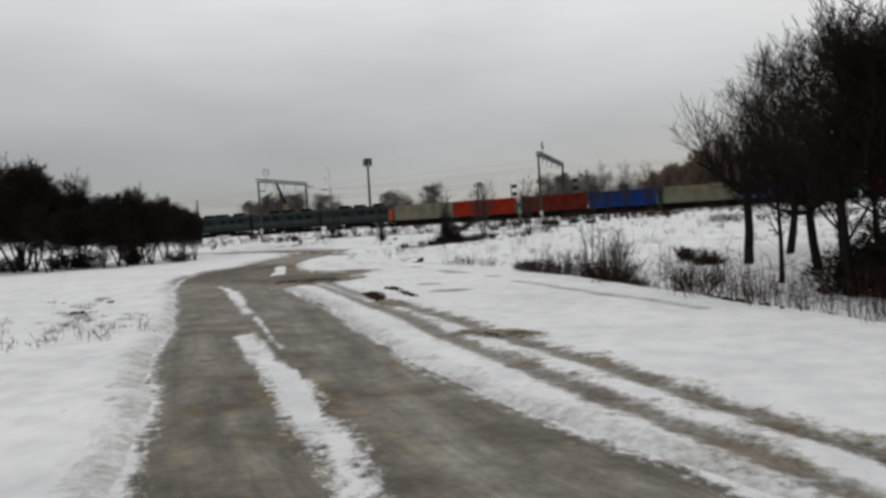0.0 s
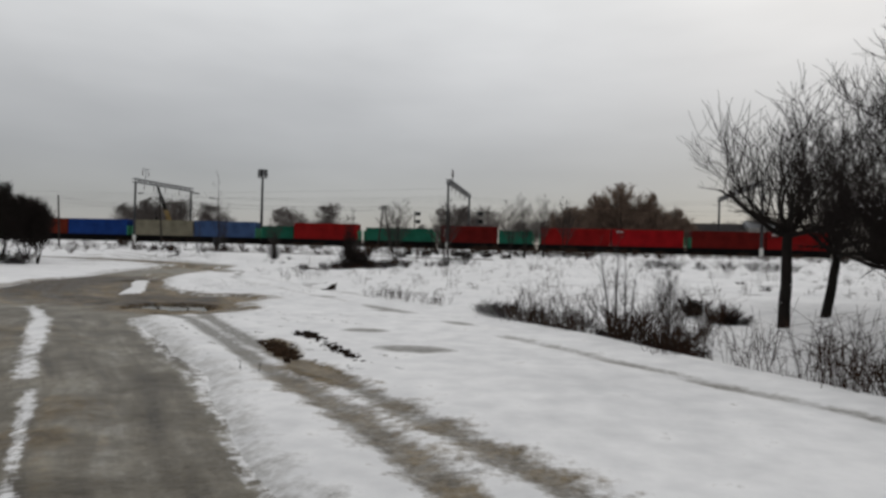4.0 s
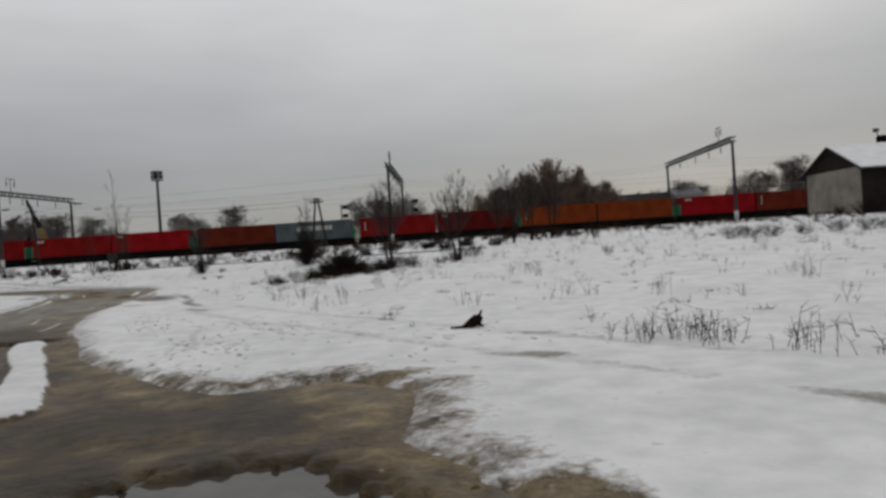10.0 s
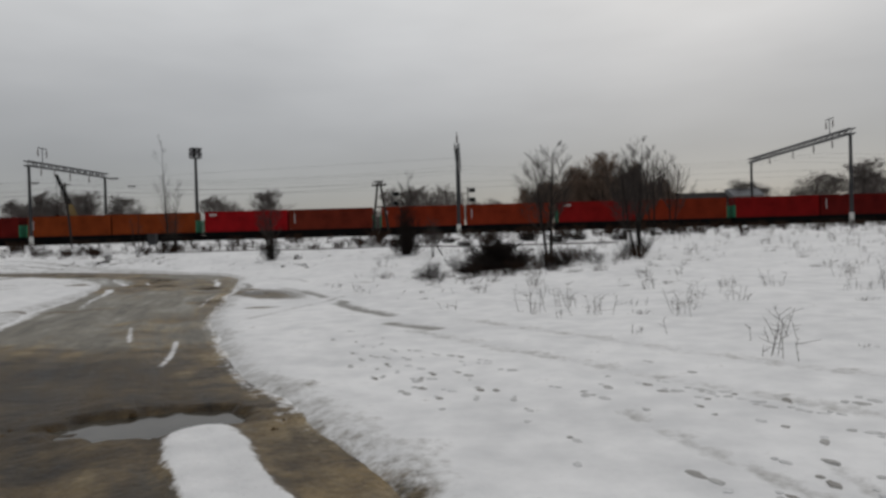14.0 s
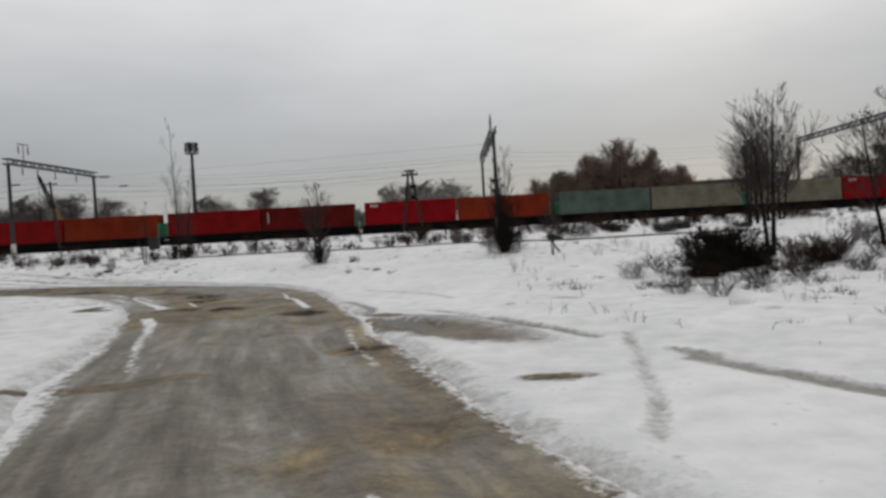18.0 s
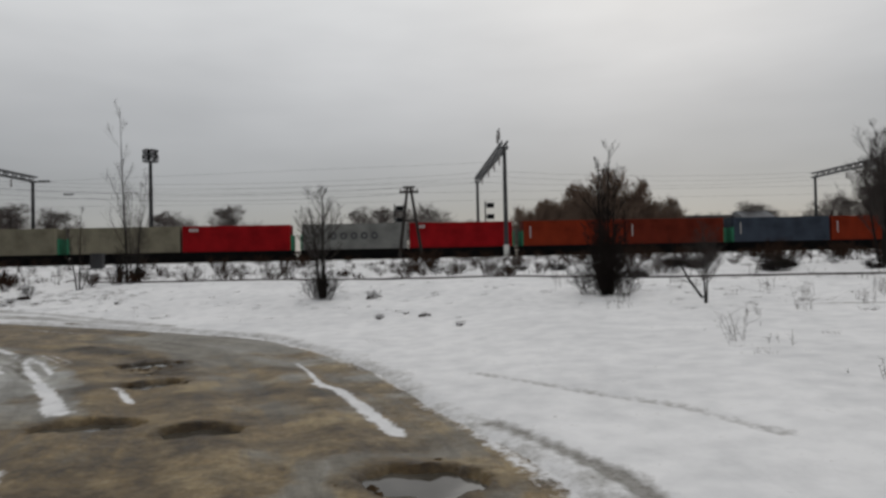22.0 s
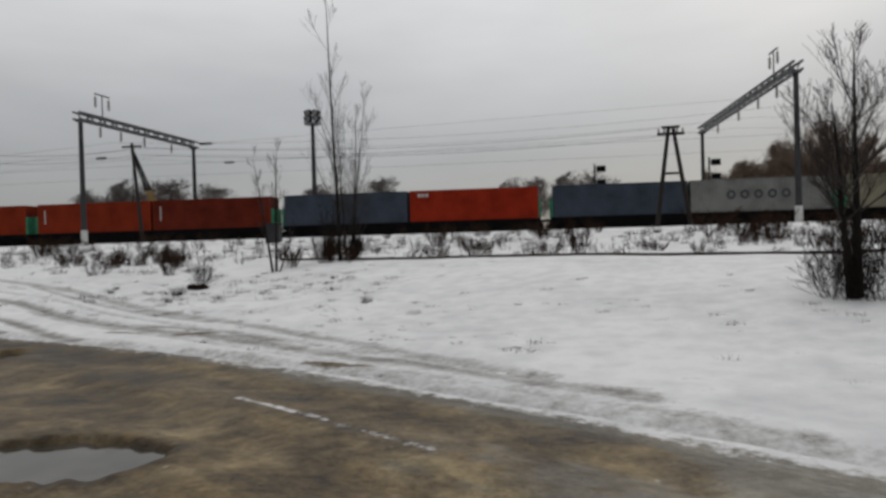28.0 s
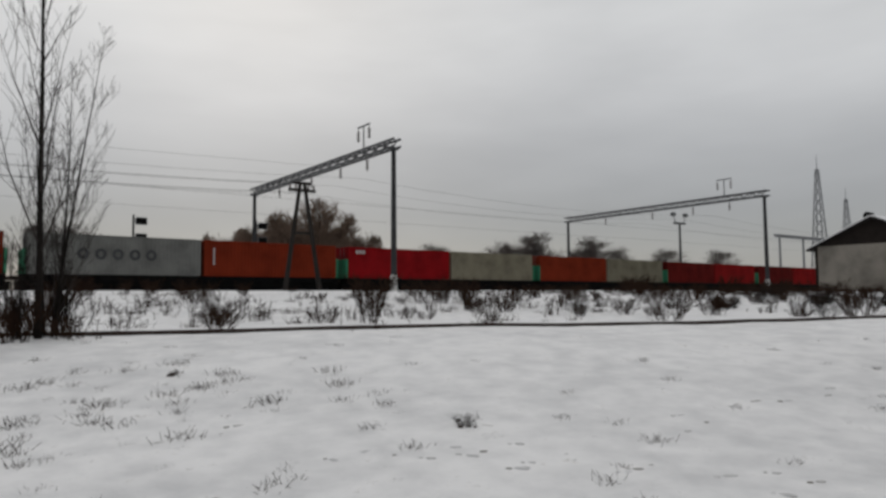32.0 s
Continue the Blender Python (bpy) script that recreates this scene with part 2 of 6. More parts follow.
    l.new(b.outputs[0], bsdf.inputs["Normal"])
    return m


M_SNOW = ground_material("trodden_snow", False)
M_ROAD = ground_material("icy_mud_road", True)
M_BARK = mat("dark_bark", (0.018, 0.0155, 0.014), 0.9, 0.35, 2.0, 25, 0.4, gloss=0.04)
M_TWIG = mat("dark_twigs", (0.02, 0.016, 0.0145), 0.9, 0.3, 1.5, 20, 0.0, gloss=0.04)
# Far twigs, paler than the near ones: distance haze put into the colour.
M_TWIG_FAR = mat("hazy_grey_brown_twigs", (0.115, 0.098, 0.092), 0.9, 0.3, 0.6, 12, 0.0)
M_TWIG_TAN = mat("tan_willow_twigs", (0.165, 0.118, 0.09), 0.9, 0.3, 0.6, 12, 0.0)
M_TWIG_MID = mat("grey_poplar_twigs", (0.05, 0.043, 0.04), 0.9, 0.3, 1.0, 15, 0.0, gloss=0.04)
M_WEED = mat("dry_weeds", (0.034, 0.0195, 0.0135), 0.95, 0.4, 1.5, 20, 0.0, gloss=0.04)
M_PINE = mat("dark_needles", (0.03, 0.042, 0.035), 0.9, 0.3, 1.0, 12, 0.0)
M_CONC = mat("weathered_concrete", (0.27, 0.26, 0.245), 0.85, 0.3, 1.2, 18, 0.3)
M_POST = mat("dark_concrete_post", (0.045, 0.045, 0.048), 0.85, 0.3, 1.0, 14, 0.3)
M_WHITE = mat("whitewash", (0.5, 0.5, 0.48), 0.8, 0.2, 2.0, 20, 0.2)
M_STEEL = mat("grey_galvanised_steel", (0.11, 0.113, 0.118), 0.55, 0.25, 1.5, 20, 0.1, 0.5)
M_RUST = mat("rusty_steel", (0.045, 0.031, 0.025), 0.8, 0.4, 3, 30, 0.3, 0.3)
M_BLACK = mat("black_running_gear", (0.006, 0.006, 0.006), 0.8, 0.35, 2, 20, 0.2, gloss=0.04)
M_WOOD = mat("weathered_pole_wood", (0.03, 0.026, 0.024), 0.9, 0.35, 1.5, 18, 0.3, stretch=(4, 4, 0.4))
M_GLASS = mat("insulator_porcelain", (0.12, 0.10, 0.095), 0.35, 0.2, 3, 20, 0.0)
M_YELLOW = mat("crane_yellow_paint", (0.24, 0.16, 0.05), 0.6, 0.25, 1.5, 15, 0.1)
M_LOCO = mat("dark_grey_green_paint", (0.019, 0.026, 0.026), 0.55, 0.25, 0.8, 14, 0.1)
M_LOCO2 = mat("pale_grey_green_band", (0.036, 0.045, 0.045), 0.55, 0.25, 0.8, 14, 0.1)
M_ORANGE = mat("orange_nose_paint", (0.30, 0.07, 0.03), 0.55, 0.2, 1.5, 15, 0.1)
M_GREEN = mat("wagon_green_paint", (0.035, 0.19, 0.105), 0.6, 0.3, 1.2, 15, 0.15)
M_MARK = mat("white_marking_paint", (0.42, 0.40, 0.38), 0.6, 0.2, 2, 20, 0.0)
M_MARK_DARK = mat("dark_marking_paint", (0.06, 0.062, 0.065), 0.6, 0.2, 2, 20, 0.0)
M_ROOF = mat("dark_roof_sheets", (0.022, 0.019, 0.019), 0.8, 0.35, 0.7, 12, 0.3)
M_PLASTER = mat("stained_pale_plaster", (0.255, 0.235, 0.205), 0.9, 0.35, 0.5, 10, 0.3)
M_BRICKD = mat("dark_brown_boards", (0.021, 0.0165, 0.0145), 0.85, 0.35, 0.8, 12, 0.3)
M_BALLAST = mat("dirty_ballast", (0.035, 0.03, 0.028), 0.95, 0.5, 3.0, 25, 0.8)
M_SOIL = mat("dug_dark_soil", (0.02, 0.013, 0.009), 0.95, 0.5, 4.0, 30, 0.9, gloss=0.05)
M_CLOD = mat("churned_brown_mud", (0.085, 0.055, 0.027), 0.85, 0.45, 4.0, 30, 0.8, gloss=0.1)
M_SOILB = mat("brown_wet_soil", (0.04, 0.024, 0.014), 0.95, 0.5, 4.0, 30, 0.9, gloss=0.06)


def print_material():
    """Pressed snow, each print of its own greyness, dent shade included in the colour."""
    m = bpy.data.materials.new("pressed_shaded_snow")
    m.use_nodes = True
    n, l = m.node_tree.nodes, m.node_tree.links
    r = ramp_node(n, ((0.0, (0.66, 0.66, 0.67)), (0.55, (0.55, 0.548, 0.545)), (0.82, (0.40, 0.392, 0.38)), (1.0, (0.20, 0.185, 0.165))))
    l.new(n.new("ShaderNodeNewGeometry").outputs["Random Per Island"], r.inputs[0])
    grain = ramp_node(n, ((0.35, (0.75, 0.75, 0.75)), (0.65, (1, 1, 1))))
    l.new(noise_tex(n, l, 22.0, 4, n.new("ShaderNodeNewGeometry").outputs["Position"]), grain.inputs[0])
    mx = n.new("ShaderNodeMix")
    mx.data_type, mx.blend_type = "RGBA", "MULTIPLY"
    mx.inputs[0].default_value = 1.0
    l.new(r.outputs[0], mx.inputs["A"])
    l.new(grain.outputs[0], mx.inputs["B"])
    l.new(mx.outputs["Result"], n["Principled BSDF"].inputs["Base Color"])
    n["Principled BSDF"].inputs["Roughness"].default_value = 0.8
    n["Principled BSDF"].inputs["Specular IOR Level"].default_value = 0.1
    return m


M_PRINT = print_material()
M_ROOFSNOW = mat("settled_roof_snow", (0.80, 0.80, 0.81), 0.8, 0.12, 0.8, 12, 0.2)
# Lighter, bluer grey than M_STEEL: far haze mixed into the base colour.
M_DISTANT = mat("hazy_grey_steel", (0.20, 0.205, 0.215), 0.8, 0.2, 0.5, 8, 0.0)
M_LAMP = mat("floodlight_glass", (0.22, 0.22, 0.23), 0.2, 0.2, 2, 20, 0.0)
PAINT = {}
for nm, c in {"red": (0.42, 0.026, 0.026), "bright_red": (0.52, 0.022, 0.03), "dark_red": (0.22, 0.026, 0.022), "brown_red": (0.26, 0.058, 0.032), "orange_red": (0.40, 0.075, 0.03),
              "orange": (0.42, 0.115, 0.03), "vermilion": (0.55, 0.07, 0.028), "blue": (0.025, 0.085, 0.36), "light_blue": (0.10, 0.175, 0.37), "blue_grey": (0.105, 0.13, 0.175), "tan": (0.42, 0.385, 0.285),
              "pale_grey": (0.40, 0.405, 0.385), "green": (0.03, 0.20, 0.13), "grey_green": (0.20, 0.265, 0.225), "slate": (0.19, 0.235, 0.245)}.items():
    PAINT[nm] = mat(nm + "_container_paint", tuple((0.46 if k == 0 or c[0] < 2 * c[1] else 0.34) * v for k, v in enumerate(c)), 0.75, 0.3, 0.7, 16, 0.1, 0.0, 0.08, gloss=0.04)


def water_material(name, rough, gloss=0.5):
    m = bpy.data.materials.new(name)
    m.use_nodes = True
    n, l = m.node_tree.nodes, m.node_tree.links
    b = n["Principled BSDF"]
    pos = n.new("ShaderNodeNewGeometry").outputs["Position"]
    r = ramp_node(n, ((0.35, (0.036, 0.031, 0.023)), (0.7, (0.08, 0.072, 0.06))))
    l.new(noise_tex(n, l, 3.0, 4, pos), r.inputs[0])
    l.new(r.outputs[0], b.inputs["Base Color"])
    b.inputs["Roughness"].default_value = rough
    b.inputs["IOR"].default_value = 1.33
    b.inputs["Specular IOR Level"].default_value = gloss
    bp = n.new("ShaderNodeBump")
    bp.inputs["Strength"].default_value, bp.inputs["Distance"].default_value = 0.06, 0.01
    l.new(noise_tex(n, l, 5.0, 3, pos), bp.inputs["Height"])
    l.new(bp.outputs[0], b.inputs["Normal"])
    return m


M_WATER = water_material("puddle_water", 0.06)
M_SLUSHWATER = water_material("slushy_pond_water", 0.36, 0.3)


# ---- mesh helpers ----
def part(name, data, material, parent=None, label="", at=None):
    """Link a bmesh or a (verts, faces) pair or a mesh as one object, under its thing if one is given."""
    if isinstance(data, bmesh.types.BMesh):
        me = bpy.data.meshes.new(name)
        data.to_mesh(me)
        data.free()
    elif isinstance(data, tuple):
        me = bpy.data.meshes.new(name)
        me.from_pydata(*([data[0], [], data[1]]))
        me.update()
    else:
        me = data
    if material is not None and not me.materials:
        me.materials.append(material)
    ob = new(name, me)
    if at is not None:
        ob.matrix_basis = at
    if parent is not None:
        ob.parent = parent
    if label:
        tagged(ob, label)
    return ob


def painted(ob, material):
    """Give this object its own paint on a shared mesh."""
    ob.material_slots[0].link = "OBJECT"
    ob.material_slots[0].material = material
    return ob


def thing(name, m, label, category, group="", kind=""):
    ob = new(name)
    ob.matrix_basis = m
    ob.empty_display_size = 0.3
    return tagged(ob, label, category, group, kind)


class Build:
    """Collects boxes, prisms and limbs into one mesh."""

    def __init__(self):
        self.v, self.f = [], []

    def box(self, a, b):
        (x0, y0, z0), (x1, y1, z1) = a, b
        k = len(self.v)
        self.v += [(x0, y0, z0), (x1, y0, z0), (x1, y1, z0), (x0, y1, z0), (x0, y0, z1), (x1, y0, z1), (x1, y1, z1), (x0, y1, z1)]
        self.f += [tuple(k + i for i in q) for q in ((3, 2, 1, 0), (4, 5, 6, 7), (0, 1, 5, 4), (1, 2, 6, 5), (2, 3, 7, 6), (3, 0, 4, 7))]
        return self

    def limb(self, a, b, ra, rb, n=4, cap=False):
        a, b = Vector(a), Vector(b)
        d = b - a
        u = d.orthogonal().normalized()
        w = d.cross(u).normalized()
        k = len(self.v)
        for p, r in ((a, ra), (b, rb)):
            for i in range(n):
                an = 2 * math.pi * i / n
                self.v.append(tuple(p + u * (r * math.cos(an)) + w * (r * math.sin(an))))
        self.f += [(k + i, k + (i + 1) % n, k + n + (i + 1) % n, k + n + i) for i in range(n)]
        if cap:
            self.f += [tuple(k + n - 1 - i for i in range(n)), tuple(k + n + i for i in range(n))]
        return self

    def tube(self, pts, r, n=4):
        """A bent rod through the points, one closed skin."""
        k = len(self.v)
        for p in pts:
            for i in range(n):
                an = 2 * math.pi * i / n
                self.v.append((p[0], p[1] + r * math.cos(an), p[2] + r * math.sin(an)))
        for j in range(len(pts) - 1):
            self.f += [(k + j * n + i, k + j * n + (i + 1) % n, k + (j + 1) * n + (i + 1) % n, k + (j + 1) * n + i) for i in range(n)]
        self.f += [tuple(k + n - 1 - i for i in range(n)), tuple(k + (len(pts) - 1) * n + i for i in range(n))]
        return self

    def prism(self, outline, x0, x1):
        """An outline in y, z drawn out along x."""
        k, n = len(self.v), len(outline)
        self.v += [(x0, y, z) for y, z in outline] + [(x1, y, z) for y, z in outline]
        self.f += [(k + i, k + (i + 1) % n, k + n + (i + 1) % n, k + n + i) for i in range(n)]
        self.f += [tuple(k + n - 1 - i for i in range(n)), tuple(k + n + i for i in range(n))]
        return self

    def done(self):
        return (self.v, self.f)


# ---- the lie of the land ----
RIGHT = ((31, -120), (26.5, -114), (23.6, -109.8), (22.2, -108.0), (21.0, -106.8), (18.8, -104.4), (15.8, -100.7), (14.0, -98.2), (12.2, -96.3), (10.4, -94.1), (9.0, -92.3), (9.2, -91.5), (10.2, -90.6), (9.9, -89.3),
         (9.1, -87.8), (9.0, -86.0), (8.0, -85.0), (7.2, -85.2), (6.6, -85.35), (5.5, -84.6), (4.6, -83.65), (3.55, -82.5), (2.4, -81.1), (1.0, -78.9), (-0.2, -76.7), (-1.3, -74.6), (-3.0, -71.0), (-4.0, -68.4), (-4.9, -66.0),
         (-5.7, -63.4), (-6.3, -61.0), (-7.1, -58.0), (-8.0, -55.2), (-9.0, -52.6), (-10.3, -50.0), (-11.8, -48.0), (-13.5, -46.5), (-16.6, -44.2), (-20.2, -42.0), (-23.0, -40.4), (-26.0, -39.2), (-30.2, -38.0), (-35, -37), (-45, -36), (-62, -33.5), (-120, -26))
LEFT = ((27, -120), (22.2, -114), (18.2, -109.0), (16.2, -106.7), (14.2, -104.3), (11.4, -100.8), (7.2, -96.0), (2.6, -90.4), (-0.8, -86.0), (-3.8, -81.0), (-5.6, -74.8), (-7.4, -71.2), (-9.0, -67.4), (-10.8, -62.8), (-12.4, -59.6),
        (-14.0, -56.2), (-15.3, -53.9), (-16.8, -51.7), (-18.4, -49.8), (-20.2, -48.0), (-22.0, -46.8), (-25.0, -44.9), (-29.0, -42.8), (-36, -40.8), (-45, -39.6), (-62, -38), (-120, -31))
LEVEL = ((31, -120), (22.2, -108), (15.8, -100.7), (10.4, -94.1), (6.5, -87.5), (3.5, -82.6), (1.0, -78.9), (-1.3, -74.6), (-3.0, -71.0), (-4.9, -66.0), (-6.3, -61.0), (-8.0, -55.2), (-10.3, -50.0), (-13.5, -46.5), (-20.2, -42.0), (-30.2, -38), (-45, -36), (-62, -33.5), (-120, -26))
ISLAND = ((4.28, -85.8), (3.17, -83.8), (1.95, -81.8), (0.6, -79.9), (0.05, -78.9))
RE = np.array(sorted(LEVEL))


def seg_dist(px, py, line):
    """Distance to a polyline, and the length along it."""
    best = np.full(px.shape, 1e9)
    along = np.zeros(px.shape)
    side = np.zeros(px.shape)
    run = 0.0
    for (x0, y0), (x1, y1) in zip(line, line[1:]):
        dx, dy = x1 - x0, y1 - y0
        ln = math.hypot(dx, dy)
        t = np.clip(((px - x0) * dx + (py - y0) * dy) / ln ** 2, 0, 1)
        d = np.hypot(px - x0 - t * dx, py - y0 - t * dy)
        near = d < best
        best = np.where(near, d, best)
        along = np.where(near, run + t * ln, along)
        side = np.where(near, np.sign((px - x0) * dy - (py - y0) * dx), side)
        run += ln
    return best, along, side


def road_sd(px, py):
    """Signed distance to the road's rim, below zero on the road."""
    dr, al, sr = seg_dist(px, py, RIGHT)
    dl, _, s_l = seg_dist(px, py, LEFT)
    inside = (sr < 0) & (s_l > 0)
    return np.where(inside, -np.minimum(dr, dl), np.minimum(dr, dl)), al, dr * np.where(sr < 0, 1, -1)


def smooth(a, b, x):
    t = np.clip((x - a) / (b - a), 0, 1)
    return t * t * (3 - 2 * t)


WAVES = [(math.cos(a) * k, math.sin(a) * k, p, 1 / k ** 0.8) for a, k, p in ((random.uniform(0, 6.28), 0.25 * 1.55 ** i, random.uniform(0, 6.28)) for i in range(11))]


def lumps(px, py):
    return sum(w * np.sin(px * kx + py * ky + p + 0.8 * np.sin(px * ky * 0.7 - py * kx * 0.6 + p)) for kx, ky, p, w in WAVES) / 6.0


def terrain(px, py):
    """The land under snow and road: level round the road, a bank and a rise to the railway, a hollow beyond the ditch."""
    ye = np.interp(px, RE[:, 0], RE[:, 1])
    q = np.clip((py - ye - 1.5) / (-6.0 - ye - 1.5), 0, 1)
    z = -0.24 + 2.19 * q ** 1.6
    ridge = -27 - 0.45 * np.maximum(px + 25, 0)
    z = z + 0.62 * np.exp(-((py - ridge) / 7) ** 2) * smooth(-60, -30, px) * smooth(4, -12, px)
    off, run = (px - 16.6) * 0.824 + (py + 90.2) * 0.567, (px - 16.6) * 0.567 - (py + 90.2) * 0.824
    return z - 0.42 * smooth(0.2, 2.2, off) * smooth(13, 8, off) * smooth(-3, 0.5, run) * smooth(22, 16, run)


def snow_height(px, py):
    sd = road_sd(px, py)[0]
    lm = lumps(px, py)
    snow = smooth(-0.35, 0.35, sd + 0.35 * lm)
    near = smooth(75, 40, np.hypot(px + 2, py + 75))
    bed = smooth(10.0, 12.4, py - 0.051 * px) * smooth(24.5, 22.5, py - 0.051 * px)
    z = terrain(px, py) - 0.6 * bed + 0.09 * snow - 0.10 * (1 - snow) + near * 0.05 * lm * smooth(0, 1.5, sd)
    for line, w, k in RUTS:
        z = z - 0.05 * k * np.exp(-(seg_dist(px, py, line)[0] / (1.3 * w)) ** 2)
    return z


def height(x, y):
    """Height of the snow at one place."""
    return float(snow_height(np.array([float(x)]), np.array([float(y)]))[0])


RUTS = ((((8.9, -91.2), (10.3, -92.2), (12.6, -95.0), (13.7, -96.4), (14.8, -97.8), (16.0, -99.2), (17.2, -100.8), (18.2, -102.2), (19.4, -103.7), (20.7, -105.3), (22.4, -107.2), (25.0, -110.4)), 0.2, 1.0),
        (((9.8, -90.9), (10.9, -92.2), (13.4, -95.4), (14.8, -97.0), (15.9, -98.2), (16.9, -99.5), (18.0, -100.8), (19.1, -102.2), (20.2, -103.5), (21.4, -104.9), (23.0, -106.8), (25.5, -109.6)), 0.18, 1.0),
        (((-34.5, -33.7), (-29.3, -36.7), (-26.5, -38.8), (-25.6, -39.3)), 0.2, 0.8), (((-37, -31.4), (-31.5, -33.9), (-27.8, -36.5), (-24.4, -38.5), (-22.8, -39.3), (-20.8, -40.5), (-18.3, -41.9), (-16, -43.4)), 0.28, 0.7),
        (((-39, -27.6), (-31.2, -32.1), (-26.5, -35.6), (-24.1, -37.1), (-22.4, -38.4), (-20.1, -40.0), (-17, -42.4)), 0.24, 0.6), (((-32, -33.4), (-28.5, -36.0), (-26.4, -37.4), (-24.6, -37.9), (-22.6, -38.9)), 0.14, 0.75),
        (((-33.6, -30.9), (-28.5, -34.6), (-25.9, -36.3), (-24.0, -37.4)), 0.14, 0.65), (((-36, -35.2), (-31.5, -36.6), (-28.0, -38.3)), 0.16, 0.8), (((-17.5, -42.9), (-15.6, -44.2), (-13.0, -46.2)), 0.2, 0.5), (((-36.5, -30.6), (-31.0, -33.3), (-27.3, -36.0), (-24.0, -38.0), (-20.5, -40.2), (-17.2, -42.2)), 0.1, 0.6), (((-30.0, -35.3), (-27.0, -37.4), (-23.6, -39.3), (-20.0, -41.4), (-17.0, -43.3)), 0.1, 0.6),
        (((-6.4, -60.9), (-5.2, -61.1), (-3.4, -62.5), (-2.6, -64.1), (-2.0, -65.3)), 0.15, 0.95), (((-1.5, -65.2), (-1.65, -66.0), (-1.7, -66.6), (-1.95, -67.8), (-2.2, -69.2), (-2.5, -70.4)), 0.07, 0.75), (((-7.1, -57.4), (-6.7, -58.2), (-6.3, -59.2), (-6.1, -60.0), (-6.2, -61.0)), 0.14, 0.95),
        (((-4.8, -60.5), (-3.8, -61.9), (-3.2, -63.1), (-2.7, -64.0)), 0.13, 0.8), (((-7.1, -54.3), (-6.0, -55.8), (-4.9, -57.3), (-4.3, -58.5)), 0.12, 0.6), (((-1.2, -67.4), (-0.2, -69.6), (0.5, -70.6)), 0.2, 0.9), (((0.7, -71.8), (1.6, -72.7)), 0.2, 0.8),
        (((4.6, -84.0), (4.55, -82.4), (4.6, -80.0)), 0.07, 0.5), (((3.6, -78.4), (4.0, -79.7), (4.7, -81.4)), 0.11, 0.55), (((12.2, -86.2), (8.8, -82.6), (4.9, -78.0), (1.2, -72.9)), 0.22, 0.4), (((13.4, -85.2), (9.8, -81.6), (5.5, -76.4), (2.0, -71.6)), 0.22, 0.4),
        (((17.4, -93.4), (18.6, -95.0), (20.2, -97.1), (22.4, -99.8)), 0.22, 0.6))
PUDDLES = ((8.05, -89.2, 1.15, 0.95, -25), (-0.7, -78.25, 0.8, 0.48, 15), (-7.9, -59.2, 0.5, 0.36, -10), (-10.55, -57.25, 0.4, 0.28, 0), (-12.0, -56.85, 0.5, 0.3, 5), (-12.4, -53.95, 0.42, 0.36, 15), (-13.35, -51.6, 0.52, 0.36, 20), (-12.95, -52.6, 0.14, 0.1, 0),
           (-21.1, -45.5, 0.85, 0.5, 0), (-25.98, -40.8, 0.66, 0.32, 95), (-27.4, -47.6, 3.0, 1.9, 36), (-5.1, -62.4, 1.2, 0.36, -60), (-5.6, -65.0, 0.34, 0.2, 0))
STREAKS = (((5.0, -90.8), (7.1, -92.9), (9.4, -95.7), (12.0, -98.8), 0.22), ((12.6, -99.4), (13.9, -101.0), (15.9, -103.4), 0.09), ((14.2, -102.0), (16.4, -104.5), (17.7, -105.9), (18.2, -106.6), (19.2, -107.6), (20.0, -108.7), (21.4, -110.6), 0.26), ((-2.9, -72.9), (-2.3, -74.4), (-2.0, -75.4), 0.06),
           ((-9.6, -54.4), (-9.2, -54.9), (-8.8, -56.0), (-8.2, -57.6), 0.13), ((-10.4, -51.9), (-9.9, -53.3), (-9.6, -54.3), 0.06), ((-18.5, -48.2), (-16.6, -50.3), (-14.9, -52.9), (-13.6, -54.8), (-12.9, -56.0), 0.13),
           ((-14.4, -53.6), (-13.4, -55.0), (-12.7, -56.2), 0.16), ((-16.5, -50.2), (-15.6, -51.3), (-14.8, -52.5), 0.075), ((-16.3, -49.8), (-15.1, -51.2), 0.055), ((-20.1, -47.1), (-18.4, -48.9), 0.06), ((-12.8, -54.3), (-12.1, -55.4), 0.08), ((-20.4, -43.4), (-19.1, -44.3), (-17.8, -45.2), 0.07), ((-17.9, -48.0), (-17.4, -48.4), (-16.9, -48.8), 0.06),
           ((-18.4, -48.3), (-17.2, -49.5), (-16.2, -50.6), (-15.7, -51.1), 0.09), ((-16.5, -49.8), (-15.4, -51.1), 0.06), ((-12.0, -58.8), (-11.2, -60.2), (-10.2, -62.9), (-9.6, -64.3), (-8.9, -65.8), 0.15), ((-17.3, -50.4), (-16.5, -51.4), (-15.8, -52.4), 0.12),
           ((-8.4, -66.2), (-9.0, -64.4), 0.06), ((-5.2, -66.4), (-5.9, -64.2), (-6.3, -62.4), 0.10), ((-4.6, -71.2), (-3.6, -73.2), 0.05))
BAND = ((-26.0, -41.4), (-21.2, -44.4), (-18.0, -46.9), (-15.9, -48.9), (-14.3, -50.8), (-12.9, -53.2), (-11.6, -56.0), (-10.2, -59.0))
